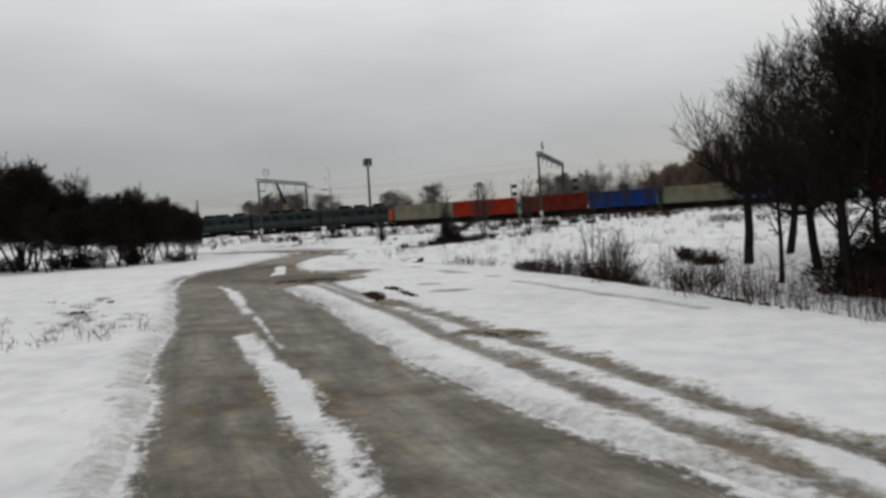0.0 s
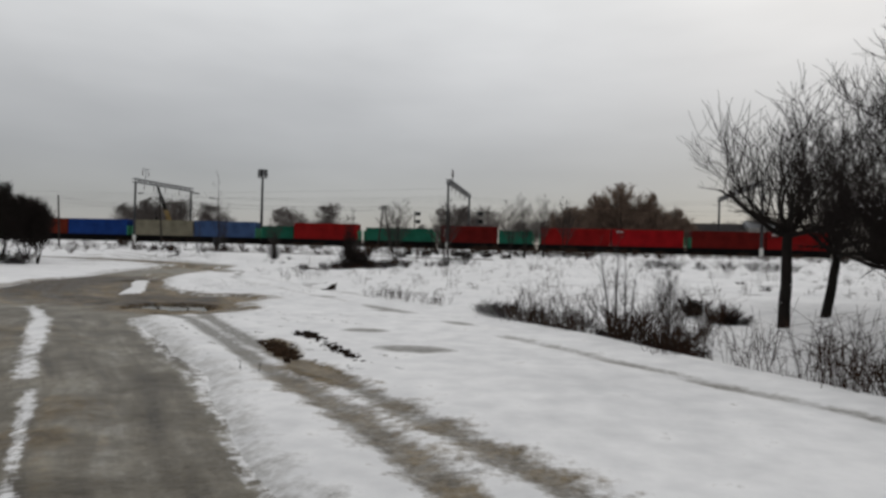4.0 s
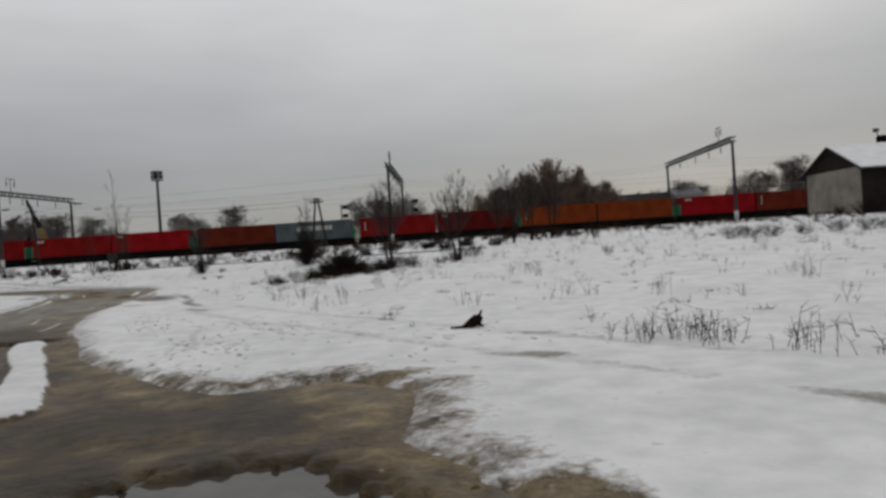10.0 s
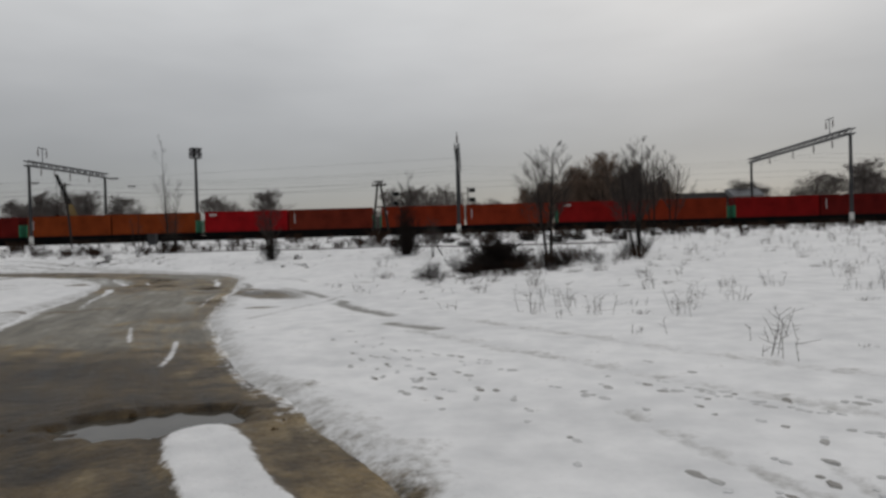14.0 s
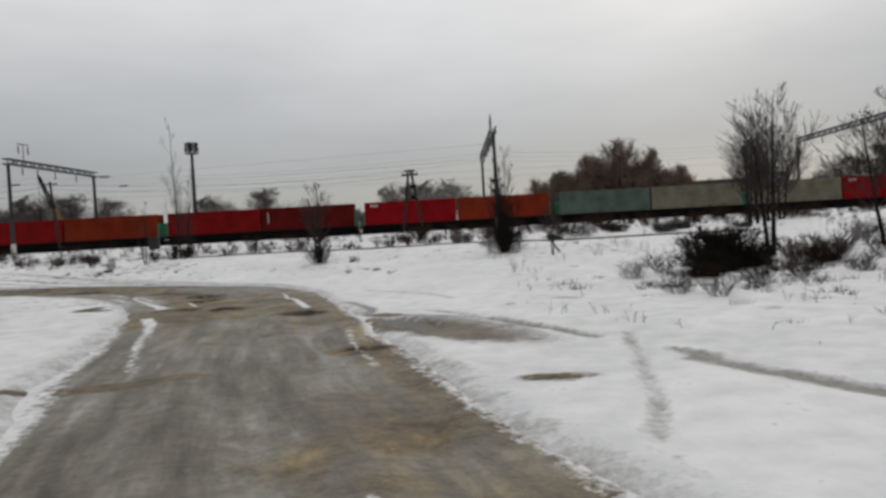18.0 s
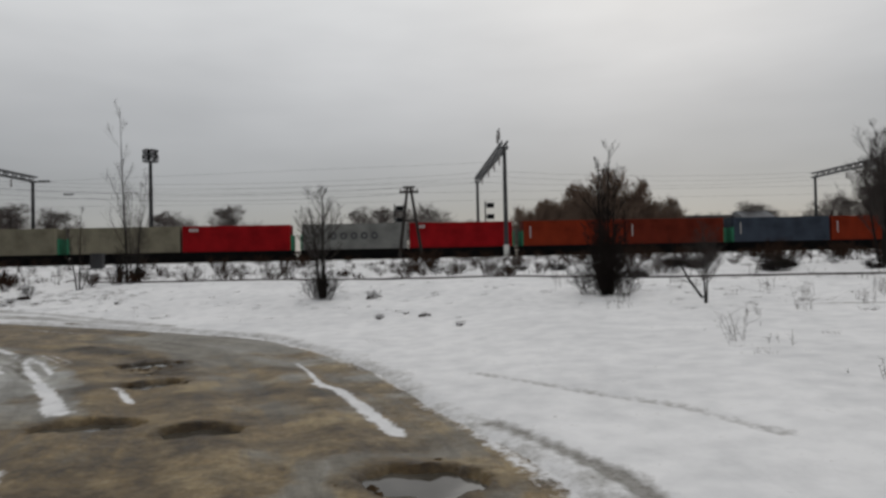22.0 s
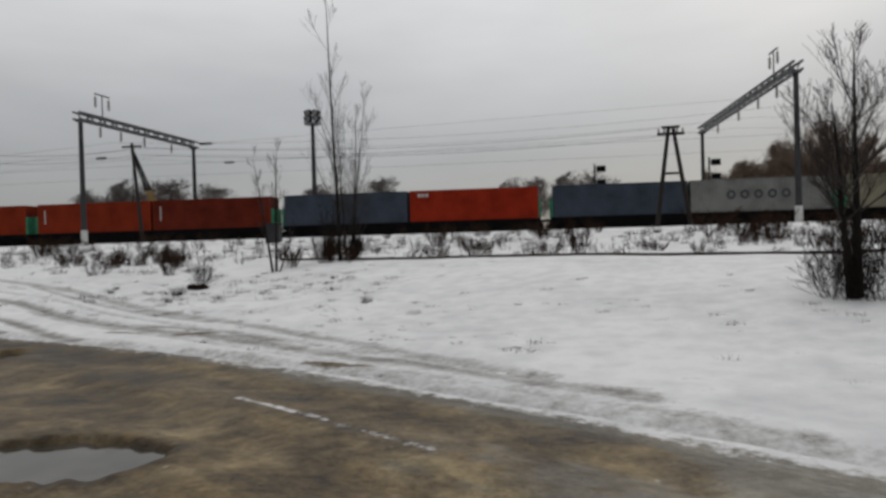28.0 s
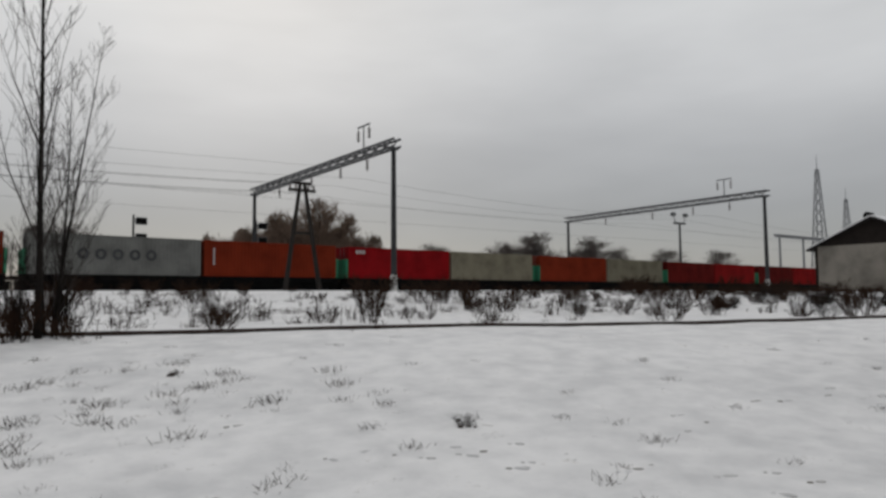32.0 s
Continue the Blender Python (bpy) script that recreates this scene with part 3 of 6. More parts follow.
TYRES = (((-14.6, -53.5), (-15.6, -52.2), (-15.9, -51.7), (-16.4, -51.2), (-16.5, -50.8), (-16.75, -50.2)), ((-14.5, -53.5), (-15.5, -52.3), (-16.0, -51.4), (-16.35, -50.9), (-16.6, -50.3), (-16.9, -49.4), (-17.0, -48.8)), ((-16.75, -50.2), (-17.05, -49.3), (-17.2, -48.7)))
SLUSH = ((14.65, -93.25, 0.5, 0.34, -15), (16.15, -95.5, 0.75, 0.42, -20), (14.1, -88.8, 0.9, 0.2, -25), (16.2, -91.4, 0.75, 0.22, -52), (10.45, -84.3, 0.75, 0.2, -25), (10.8, -82.5, 0.4, 0.14, -20), (13.6, -88.0, 1.4, 0.24, -47), (-27.4, -47.6, 3.5, 2.4, 36), (-17.5, -58.6, 1.6, 0.7, 30),
         (-1.15, -67.1, 0.5, 0.15, -60), (-1.7, -60.4, 0.45, 0.16, -35), (3.1, -48.3, 1.2, 0.14, -20), (-4.4, -63.4, 3.0, 1.0, -55), (19.4, -96.1, 0.6, 0.16, -50), (20.3, -97.4, 0.5, 0.15, -45), (-22.0, -39.4, 0.9, 0.2, -25), (-19.0, -41.4, 1.2, 0.2, -28))
MUDDY = ((14.0, -95.8, 1.2, 0.3, -57), (15.3, -97.6, 1.5, 0.32, -50), (9.9, -89.6, 0.8, 0.9, 40), (19.3, -102.4, 0.9, 0.4, -20), (8.4, -85.3, 0.9, 0.35, 20), (-15.15, -55.8, 1.05, 0.34, -80), (-14.75, -56.4, 0.6, 0.42, 0), (-19.5, -54.2, 0.5, 0.2, 40), (-9.5, -67.1, 1.5, 0.22, 20), (-4.7, -63.3, 2.6, 0.7, -55), (-2.95, -68.1, 0.5, 0.24, 0), (-25.15, -38.65, 0.35, 0.15, 0),
         (-23.45, -38.9, 0.5, 0.18, 5), (-19.9, -41.65, 0.6, 0.15, -15), (-37.8, -33.2, 1.6, 0.4, 30), (-34.0, -36.5, 1.5, 0.35, 5), (-5.8, -60.9, 0.6, 0.2, -10))


def reach(px, py, spec):
    """Distance from the middle of an ellipse, one on its rim."""
    cx, cy, a, b, deg = spec
    c, s = math.cos(radians(deg)), math.sin(radians(deg))
    return np.hypot(((px - cx) * c + (py - cy) * s) / a, (-(px - cx) * s + (py - cy) * c) / b)


def ellipse(px, py, spec):
    return smooth(1.35, 0.55, reach(px, py, spec))


def spread_mesh(name, xs, ys, keep=None):
    X, Y = np.meshgrid(xs, ys)
    nx, ny = len(xs), len(ys)
    idx = np.arange(nx * ny).reshape(ny, nx)
    quads = np.stack([idx[:-1, :-1], idx[:-1, 1:], idx[1:, 1:], idx[1:, :-1]], -1).reshape(-1, 4)
    return X.ravel(), Y.ravel(), quads


def grid_object(name, px, py, pz, quads, attrs, material, label):
    used = np.unique(quads)
    remap = np.full(len(px), -1)
    remap[used] = np.arange(len(used))
    me = bpy.data.meshes.new(name)
    co = np.stack([px, py, pz], -1)[used]
    q = remap[quads]
    me.vertices.add(len(co))
    me.vertices.foreach_set("co", co.ravel())
    me.loops.add(q.size)
    me.loops.foreach_set("vertex_index", q.ravel())
    me.polygons.add(len(q))
    me.polygons.foreach_set("loop_start", np.arange(0, q.size, 4))
    for key, val in attrs.items():
        me.attributes.new(key, "FLOAT", "POINT").data.foreach_set("value", val[used].astype(np.float32))
    me.update()
    me.validate()
    me.polygons.foreach_set("use_smooth", np.ones(len(q), dtype=bool))
    me.materials.append(material)
    return tagged(new(name, me), label, kind="structure")


def steps(fine0, fine1, d, far0, far1, grow=1.22):
    out = list(np.arange(fine0, fine1 + 1e-6, d))
    s, x = d, fine1
    while x < far1:
        s = min(s * grow, 120)
        x += s
        out.append(x)
    s, x = d, fine0
    while x > far0:
        s = min(s * grow, 120)
        x -= s
        out.insert(0, x)
    return np.array(out)


def build_ground():
    px, py, quads = spread_mesh("ground", steps(-38, 30, 0.12, -1800, 1800), steps(-112, -29, 0.12, -1500, 2200))
    sd, al, acr = road_sd(px, py)
    lm = lumps(px, py)
    z = snow_height(px, py)
    mud, slush = np.zeros_like(px), np.zeros_like(px)
    for spec in SLUSH:
        slush = np.maximum(slush, 0.75 * ellipse(px, py, spec))
    for spec in MUDDY:
        mud = np.maximum(mud, 0.9 * ellipse(px, py, spec))
    for spec in PUDDLES:
        z = z - 0.17 * ellipse(px, py, spec)
    for line, w, k in RUTS:
        slush = np.maximum(slush, k * min(1, 0.45 + 3.8 * w) * np.exp(-(seg_dist(px, py, line)[0] / max(w, 0.13)) ** 2))
    slush = np.maximum(slush, 0.45 * smooth(0.9, 0.1, sd + 0.4 * lm))
    d0 = np.minimum(seg_dist(px, py, RUTS[0][0])[0], seg_dist(px, py, RUTS[1][0])[0])
    mud = np.maximum(mud, 0.55 * np.exp(-(d0 / 0.35) ** 2) * smooth(-95, -98, py))
    mud = np.maximum(mud, 0.6 * np.exp(-(d0 / 0.6) ** 2) * smooth(-93, -90, py))
    mud = np.maximum(mud, 0.55 * smooth(0.5, 0.0, sd) * smooth(-90, -86, py) * smooth(-76, -80, py))
    mud = np.maximum(mud, 0.62 * smooth(1.25, 0.1, sd) * smooth(-90.5, -88.5, py) * smooth(-82.5, -84.5, py))
    ye = np.interp(px, RE[:, 0], RE[:, 1])
    weeds = smooth(8, 16, py - ye) * smooth(40, -5, py) * (0.45 + 0.4 * lm + 0.5 * smooth(-32, -12, py) + 0.3 * smooth(0, 12, px))
    return grid_object("ground", px, py, z, quads, {"slush": slush, "mud": mud, "weeds": np.clip(weeds, 0, 1)}, M_SNOW, "open ground under trodden white snow with slush and weeds")


def build_road():
    d, k = 0.06, 12
    xs, ys = -60 + d * np.arange(126 * k + 1), -119 + d * np.arange(131 * k + 1)
    cx, cy = np.meshgrid(xs[:-1:k] + d * k / 2, ys[:-1:k] + d * k / 2)
    keep = np.kron((road_sd(cx.ravel(), cy.ravel())[0] < 1.0).reshape(cx.shape), np.ones((k, k))).astype(bool)
    px, py, quads = spread_mesh("road", xs, ys)
    quads = quads[keep.ravel()]
    used, inv = np.unique(quads, return_inverse=True)
    px, py, quads = px[used], py[used], inv.reshape(-1, 4)
    sd, al, acr = road_sd(px, py)
    lm = lumps(px, py)
    isl, _, _ = seg_dist(px, py, ISLAND)
    clods = sum(np.sin(px * kx * 9 + py * ky * 9 + p) * np.sin(py * kx * 7 - px * ky * 7 + 2 * p) for kx, ky, p, w in WAVES[:6]) / 2.4
    calm = np.zeros_like(px)
    for cx, cy, ea, eb, deg in PUDDLES:
        calm = np.maximum(calm, ellipse(px, py, (cx, cy, ea * 1.5, eb * 1.5, deg)))
    z = terrain(px, py) + 0.012 + 0.022 * lm * (1 - 0.5 * calm)
    snow = smooth(-0.45, 0.25, sd + 0.16 * lm) * 0.75
    snow = snow * (1 - smooth(-91, -88.8, py) * smooth(-76.5, -79.5, py) * smooth(2.5, 1.5, acr))
    isnow = smooth(0.38, 0.18, isl + 0.1 * lm)
    z = z + 0.08 * isnow
    snow = np.maximum(snow, isnow)
    for *line, w in STREAKS:
        d = seg_dist(px, py, line)[0]
        snow = np.maximum(snow, (0.95 if w > 0.12 else 0.8) * np.exp(-(d / w) ** 2) * (0.8 + 0.35 * lm))
    mud = 0.34 + 0.5 * lm - 0.4 * smooth(-60, -55, py) * smooth(3.0, 3.6, acr) - 0.35 * smooth(-89, -93, py)
    mud = np.maximum(mud, (0.36 + 0.3 * lm) * np.exp(-((acr - 2.2) / 1.3) ** 4) * smooth(-92, -96, py))
    mud = np.maximum(mud, 0.9 * ellipse(px, py, (6.6, -86.3, 5.0, 2.4, -47)))
    mud = np.maximum(mud, 0.8 * ellipse(px, py, (1.6, -80.4, 5.5, 1.5, -55)))
    mud = np.maximum(mud, 1.1 * ellipse(px, py, (-8.5, -66.9, 1.3, 0.28, 20)))
    mud = np.maximum(mud, 0.9 * ellipse(px, py, (-9.2, -57.6, 1.6, 0.8, -20)))
    mud = np.maximum(mud, 0.9 * ellipse(px, py, (-12.9, -54.6, 1.4, 0.9, 20)))
    mud = np.maximum(mud, 0.8 * ellipse(px, py, (-1.4, -77.4, 2.6, 1.3, 10)))
    mud = np.maximum(mud, (1.12 + 0.3 * lm) * np.exp(-((seg_dist(px, py, BAND)[0] + 0.25 * lm) / 1.1) ** 4))
    mud = np.maximum(mud, (1.15 + 0.25 * lm) * smooth(-47, -44, py) * smooth(0.0, 0.5, acr))
    mud = np.maximum(mud, (0.9 + 0.4 * lm) * smooth(-92, -88, py) * smooth(-71, -76, py))
    mud = np.maximum(mud, 0.75 * smooth(0.9, 0.2, acr) * smooth(-71, -67, py) * smooth(-56, -60, py))
    wet = (0.68 + 0.7 * lm) * smooth(-93, -89, py) * smooth(-72.5, -76.5, py) * (0.35 + 0.65 * smooth(0.2, 1.3, acr))
    wet = np.maximum(wet, 0.33 * smooth(-88, -92, py))
    wet = np.maximum(wet, (0.9 + 0.3 * lm) * smooth(2.2, 3.2, acr) * smooth(-91, -87, py) * smooth(-73, -77, py))
    wet = np.maximum(wet, (0.42 + 0.4 * lm) * smooth(-46.5, -44.0, py))
    wet = np.maximum(wet, (0.55 + 0.6 * lm) * ellipse(px, py, (6.6, -86.3, 4.6, 2.2, -47)) * smooth(0.2, 1.8, acr))
    wet = np.maximum(wet, 1.0 * ellipse(px, py, (-1.5, -76.95, 1.4, 0.2, 14)))
    wet = np.maximum(wet, (0.7 + 0.5 * lm) * smooth(-84, -81, py) * smooth(-72.5, -76.5, py) * smooth(0.2, 1.0, acr))
    for line in TYRES:
        print_ = np.exp(-(seg_dist(px, py, line)[0] / 0.042) ** 2)
        snow, wet = snow * (1 - 0.9 * print_), np.maximum(wet, 0.75 * print_)
        z = z - 0.01 * print_
    for spec in PUDDLES:
        cx, cy, ea, eb, deg = spec
        ring = ellipse(px, py, (cx, cy, ea * 1.7, eb * 1.8, deg))
        z = z - 0.1 * smooth(1.28, 0.98, reach(px, py, spec) + 0.16 * clods) + ring * (0.014 + 0.022 * clods)
        wet = np.maximum(wet, 0.95 * ellipse(px, py, (cx, cy, ea * 1.35, eb * 1.4, deg)))
        mud = np.maximum(mud, 0.95 * ellipse(px, py, (cx, cy, ea * 1.9, eb * 2.2, deg)))
    deep = np.exp(-(seg_dist(px, py, ((-16.2, -48.3), (-14.3, -50.1), (-13.3, -51.2), (-12.4, -52.8)))[0] / 0.4) ** 2)
    wet, mud, z = np.maximum(wet, 0.85 * deep), np.maximum(mud, 1.2 * deep), z - deep * (0.03 - 0.03 * clods)
    ice = np.clip((0.75 + 0.5 * lm) * smooth(2.6, 3.6, acr) * smooth(-57, -54, py) * smooth(-45.5, -47, py) + (0.4 + 0.4 * lm) * smooth(2.0, 1.2, acr) * smooth(-58, -54, py) * smooth(-43, -45, py), 0, 1)
    rut = 0.026 * np.cos(acr * 4.2) * smooth(0.3, 1.0, -sd) * (1 - calm)
    return grid_object("road", px, py, z + rut, quads, {"along": al, "across": acr, "snow": np.clip(snow, 0, 1), "mud": np.clip(mud, 0, 1.3), "wet": np.clip(wet, 0, 1), "ice": ice}, M_ROAD, "rutted unpaved road of brown mud, grey ice and snow strips")


build_ground()
build_road()


# ---- the railway ----
SLOPE, TRACK_Y, RAIL_Z = 0.051, 15.1, 2.12
TURN = math.degrees(math.atan(SLOPE))


def on_track(s, off=0.0, z=0.0):
    """A pose on the train's track, s metres along it."""
    c, sn = math.cos(radians(TURN)), math.sin(radians(TURN))
    return pose(s * c - off * sn, TRACK_Y + s * sn + off * c, RAIL_Z + z, 0, 0, TURN)


def build_tracks():
    b = Build()
    n = 60
    for off in (-9.2, 0, 5.2):
        b.prism([(off - 2.6, -0.75), (off + 2.6, -0.75), (off + 1.75, -0.2), (off - 1.75, -0.2)], -420, 420)
    part("ballast", b.done(), M_BALLAST, None, "", on_track(0))
    tagged(bpy.data.objects["ballast"], "dirty dark ballast beds under the railway tracks", kind="structure")
    for off in (-9.2, 0, 5.2):
        tr = thing("railway_track", on_track(0, off), "straight railway track with rusty rails on ballast", "railway track", "railway tracks")
        for side in (-0.76, 0.76):
            r = Build()
            r.prism([(side - 0.07, -0.18), (side + 0.07, -0.18), (side + 0.07, -0.15), (side + 0.015, -0.13), (side + 0.015, -0.05), (side + 0.037, -0.04), (side + 0.037, 0), (side - 0.037, 0), (side - 0.037, -0.04), (side - 0.015, -0.05), (side - 0.015, -0.13), (side - 0.07, -0.15)], -420, 420)
            part("rail", r.done(), M_RUST, tr)
        s = Build()
        for i in range(-150, 151):
            s.box((i * 0.8 - 0.13, -1.35, -0.26), (i * 0.8 + 0.13, 1.35, -0.16))
        tagged(part("sleepers", s.done(), M_CONC, tr), kind="stuff")


build_tracks()

# containers
def corrugated(length, high, y, face):
    """One wall of pressed steel, ribs upright."""
    n = int(round(length / 0.30))
    p = length / n
    vs, fs = [], []
    prof = []
    for i in range(n):
        x = i * p
        prof += [(x, 0), (x + p * 0.28, 0), (x + p * 0.42, -0.045), (x + p * 0.86, -0.045)]
    prof.append((length, 0))
    for x, d in prof:
        vs += [(x, y + face * d, 0.14), (x, y + face * d, high - 0.1)]
    for i in range(len(prof) - 1):
        q = (2 * i, 2 * i + 2, 2 * i + 3, 2 * i + 1)
        fs.append(q if face < 0 else q[::-1])
    return vs, fs


BOX = {}


def box_meshes(length, high):
    key = (length, high)
    if key in BOX:
        return BOX[key]
    W = 1.219
    fr = Build()
    for x in (0, length - 0.16):
        for y in (-W, W - 0.16):
            fr.box((x, y, 0), (x + 0.16, y + 0.16, high))
    for y in (-W, W - 0.06):
        fr.box((0.16, y, 0.0), (length - 0.16, y + 0.06, 0.14)).box((0.16, y, high - 0.1), (length - 0.16, y + 0.06, high))
    for x in (0.0, length - 0.1):
        fr.box((x, -W + 0.16, 0), (x + 0.1, W - 0.16, 0.14)).box((x, -W + 0.16, high - 0.12), (x + 0.1, W - 0.16, high))
    fr.box((0.1, -W + 0.06, 0.08), (length - 0.1, W - 0.06, 0.14))
    roof = Build()
    n = int(length / 0.6)
    for i in range(n):
        x = 0.1 + i * (length - 0.2) / n
        roof.box((x, -W + 0.06, high - 0.05), (x + (length - 0.2) / n * 0.6, W - 0.06, high - 0.015))
    roof.box((0.1, -W + 0.06, high - 0.09), (length - 0.1, W - 0.06, high - 0.052))
    door = Build()
    door.box((0.0, 0.01, 0.16), (0.05, W - 0.18, high - 0.14))
    for zz in (0.45, high * 0.42, high * 0.68, high - 0.4):
        door.box((-0.018, 0.1, zz), (0.0, W - 0.26, zz + 0.1))
    rod = Build()
    rod.limb((-0.045, 0.35, 0.1), (-0.045, 0.35, high - 0.08), 0.022, 0.022, 6, True)
    rod.box((-0.06, 0.3, 1.0), (-0.03, 0.62, 1.05))
    endp = Build()
    ribs = [(-0.02, -W + 0.16), (-0.02, W - 0.16)]
    for i in range(7):
        y, p = W - 0.16 - i * (2 * W - 0.32) / 7, (2 * W - 0.32) / 7
        ribs += [(0.0, y), (0.0, y - 0.3 * p), (0.04, y - 0.4 * p), (0.04, y - 0.9 * p)]
    ribs += [(0.0, -W + 0.16)]
    k = len(ribs)
    endp.v = [(x, y, z) for z in (0.14, high - 0.12) for x, y in ribs]
    endp.f = [(i, (i + 1) % k, k + (i + 1) % k, k + i) for i in range(k)] + [tuple(range(k - 1, -1, -1)), tuple(range(k, 2 * k))]
    out = {}
    for nm, d in (("frame", fr.done()), ("roof", roof.done()), ("door", door.done()), ("lock_rod", rod.done()), ("end_panel", endp.done()),
                  ("side_panel", corrugated(length - 0.32, high, -1.2, -1)), ("side_panel_b", corrugated(length - 0.32, high, 1.2, 1))):
        me = bpy.data.meshes.new(nm)
        me.from_pydata(d[0], [], d[1])
        me.update()
        me.materials.append(PAINT["red"])
        out[nm] = me
    BOX[key] = out
    return out


COLOUR_WORDS = {"red": "red", "bright_red": "bright red", "dark_red": "dark red", "brown_red": "brownish red", "orange_red": "orange-red", "orange": "dull orange", "vermilion": "vermilion", "blue": "deep blue", "light_blue": "light blue",
                "blue_grey": "blue-grey", "tan": "pale tan", "pale_grey": "pale grey", "green": "green", "grey_green": "pale grey-green", "slate": "slate grey-green"}
MOVERS = []


def container(s, length, paint, high=2.9, mark=""):
    """A shipping container whose left end stands s metres along the train."""
    words = COLOUR_WORDS[paint]
    extra = {"": "ribbed steel walls", "bar": "small white corner mark", "row": "five dark round marks", "blocks": "large white blocks", "strip": "upright white strip"}[mark]
    size = "forty-foot" if length > 8 else "twenty-foot"
    ob = thing("shipping_container", on_track(s, 0, 1.32), f"{words} {size} container on a wagon, {extra}", "shipping container", "containers on the train")
    ms, p = box_meshes(length, high), PAINT[paint]
    for nm in ("frame", "roof"):
        painted(part(nm, ms[nm], None, ob), p)
    for nm in ("side_panel", "side_panel_b"):
        painted(part("side_panel", ms[nm], None, ob, "", pose(0.16, 0, 0)), p)
    painted(part("end_panel", ms["end_panel"], None, ob, "", pose(length - 0.06, 0, 0)), p)
    for m in (pose(0.03, 0, 0), Matrix.Diagonal((1, -1, 1, 1))):
        d = painted(part("door", ms["door"], None, ob, "", m if m[1][1] > 0 else pose(0.03, 0, 0) @ m), p)
        painted(part("lock_rod", ms["lock_rod"], None, d), M_STEEL)
    y0, marks = -1.232, []
    if mark == "bar":
        marks = [Build().box((0.75 + i * 0.36, y0, high - 0.62), (1.03 + i * 0.36, y0 + 0.012, high - 0.30)) for i in range(3)]
    elif mark == "strip":
        marks = [Build().box((0.72, y0, 0.9), (0.84, y0 + 0.012, high - 0.6))]
    elif mark == "blocks":
        x = 3.4
        for w in (1.0, 0.8, 0.7, 0.9, 0.9, 0.5):
            marks.append(Build().box((x, y0, high - 1.45), (x + w, y0 + 0.012, high - 0.75)))
            x += w + 0.14
    elif mark == "row":
        for i in range(5):
            b, c = Build(), 3.5 + i * 1.18
            first, last = 0, 12
            for a in range(first, last + 1):
                an = 2 * math.pi * a / 12
                b.v += [(c + 0.40 * math.cos(an), y0, high * 0.52 + 0.42 * math.sin(an)), (c + 0.19 * math.cos(an), y0, high * 0.52 + 0.21 * math.sin(an))]
            b.f = [(2 * a, 2 * a + 2, 2 * a + 3, 2 * a + 1) for a in range(last - first)]
            marks.append(b)
    for b in marks:
        part("marking", b.done(), M_MARK_DARK if mark == "row" else M_MARK, ob)
    MOVERS.append((ob, s, 1.32))


WAGON = {}


def wheel_mesh():
    b = Build()
    for y in (-0.80, 0.80):
        b.limb((0, y - 0.065, 0.475), (0, y + 0.065, 0.475), 0.475, 0.475, 14, True)
        b.limb((0, y - 0.08 * (1 if y > 0 else -1), 0.475), (0, y - 0.05 * (1 if y > 0 else -1), 0.475), 0.51, 0.51, 14, True)
    b.limb((0, -0.8, 0.475), (0, 0.8, 0.475), 0.08, 0.08, 8)
    return b.done()


def side_frame_mesh():
    b = Build()
    for y in (-1.06, 0.94):
        b.prism([(y, 0.35), (y + 0.12, 0.35), (y + 0.12, 0.62), (y, 0.62)], -1.15, 1.15)
        b.prism([(y, 0.62), (y + 0.12, 0.62), (y + 0.12, 0.78), (y, 0.78)], -0.62, 0.62)
        for x in (-0.92, 0.92):
            b.box((x - 0.16, y - 0.05, 0.34), (x + 0.16, y + 0.17, 0.66))
        for x in (-0.2, 0.0, 0.2):
            b.limb((x, y + 0.06, 0.36), (x, y + 0.06, 0.60), 0.075, 0.075, 8)
    b.box((-0.2, -1.0, 0.5), (0.2, 1.0, 0.82))
    return b.done()


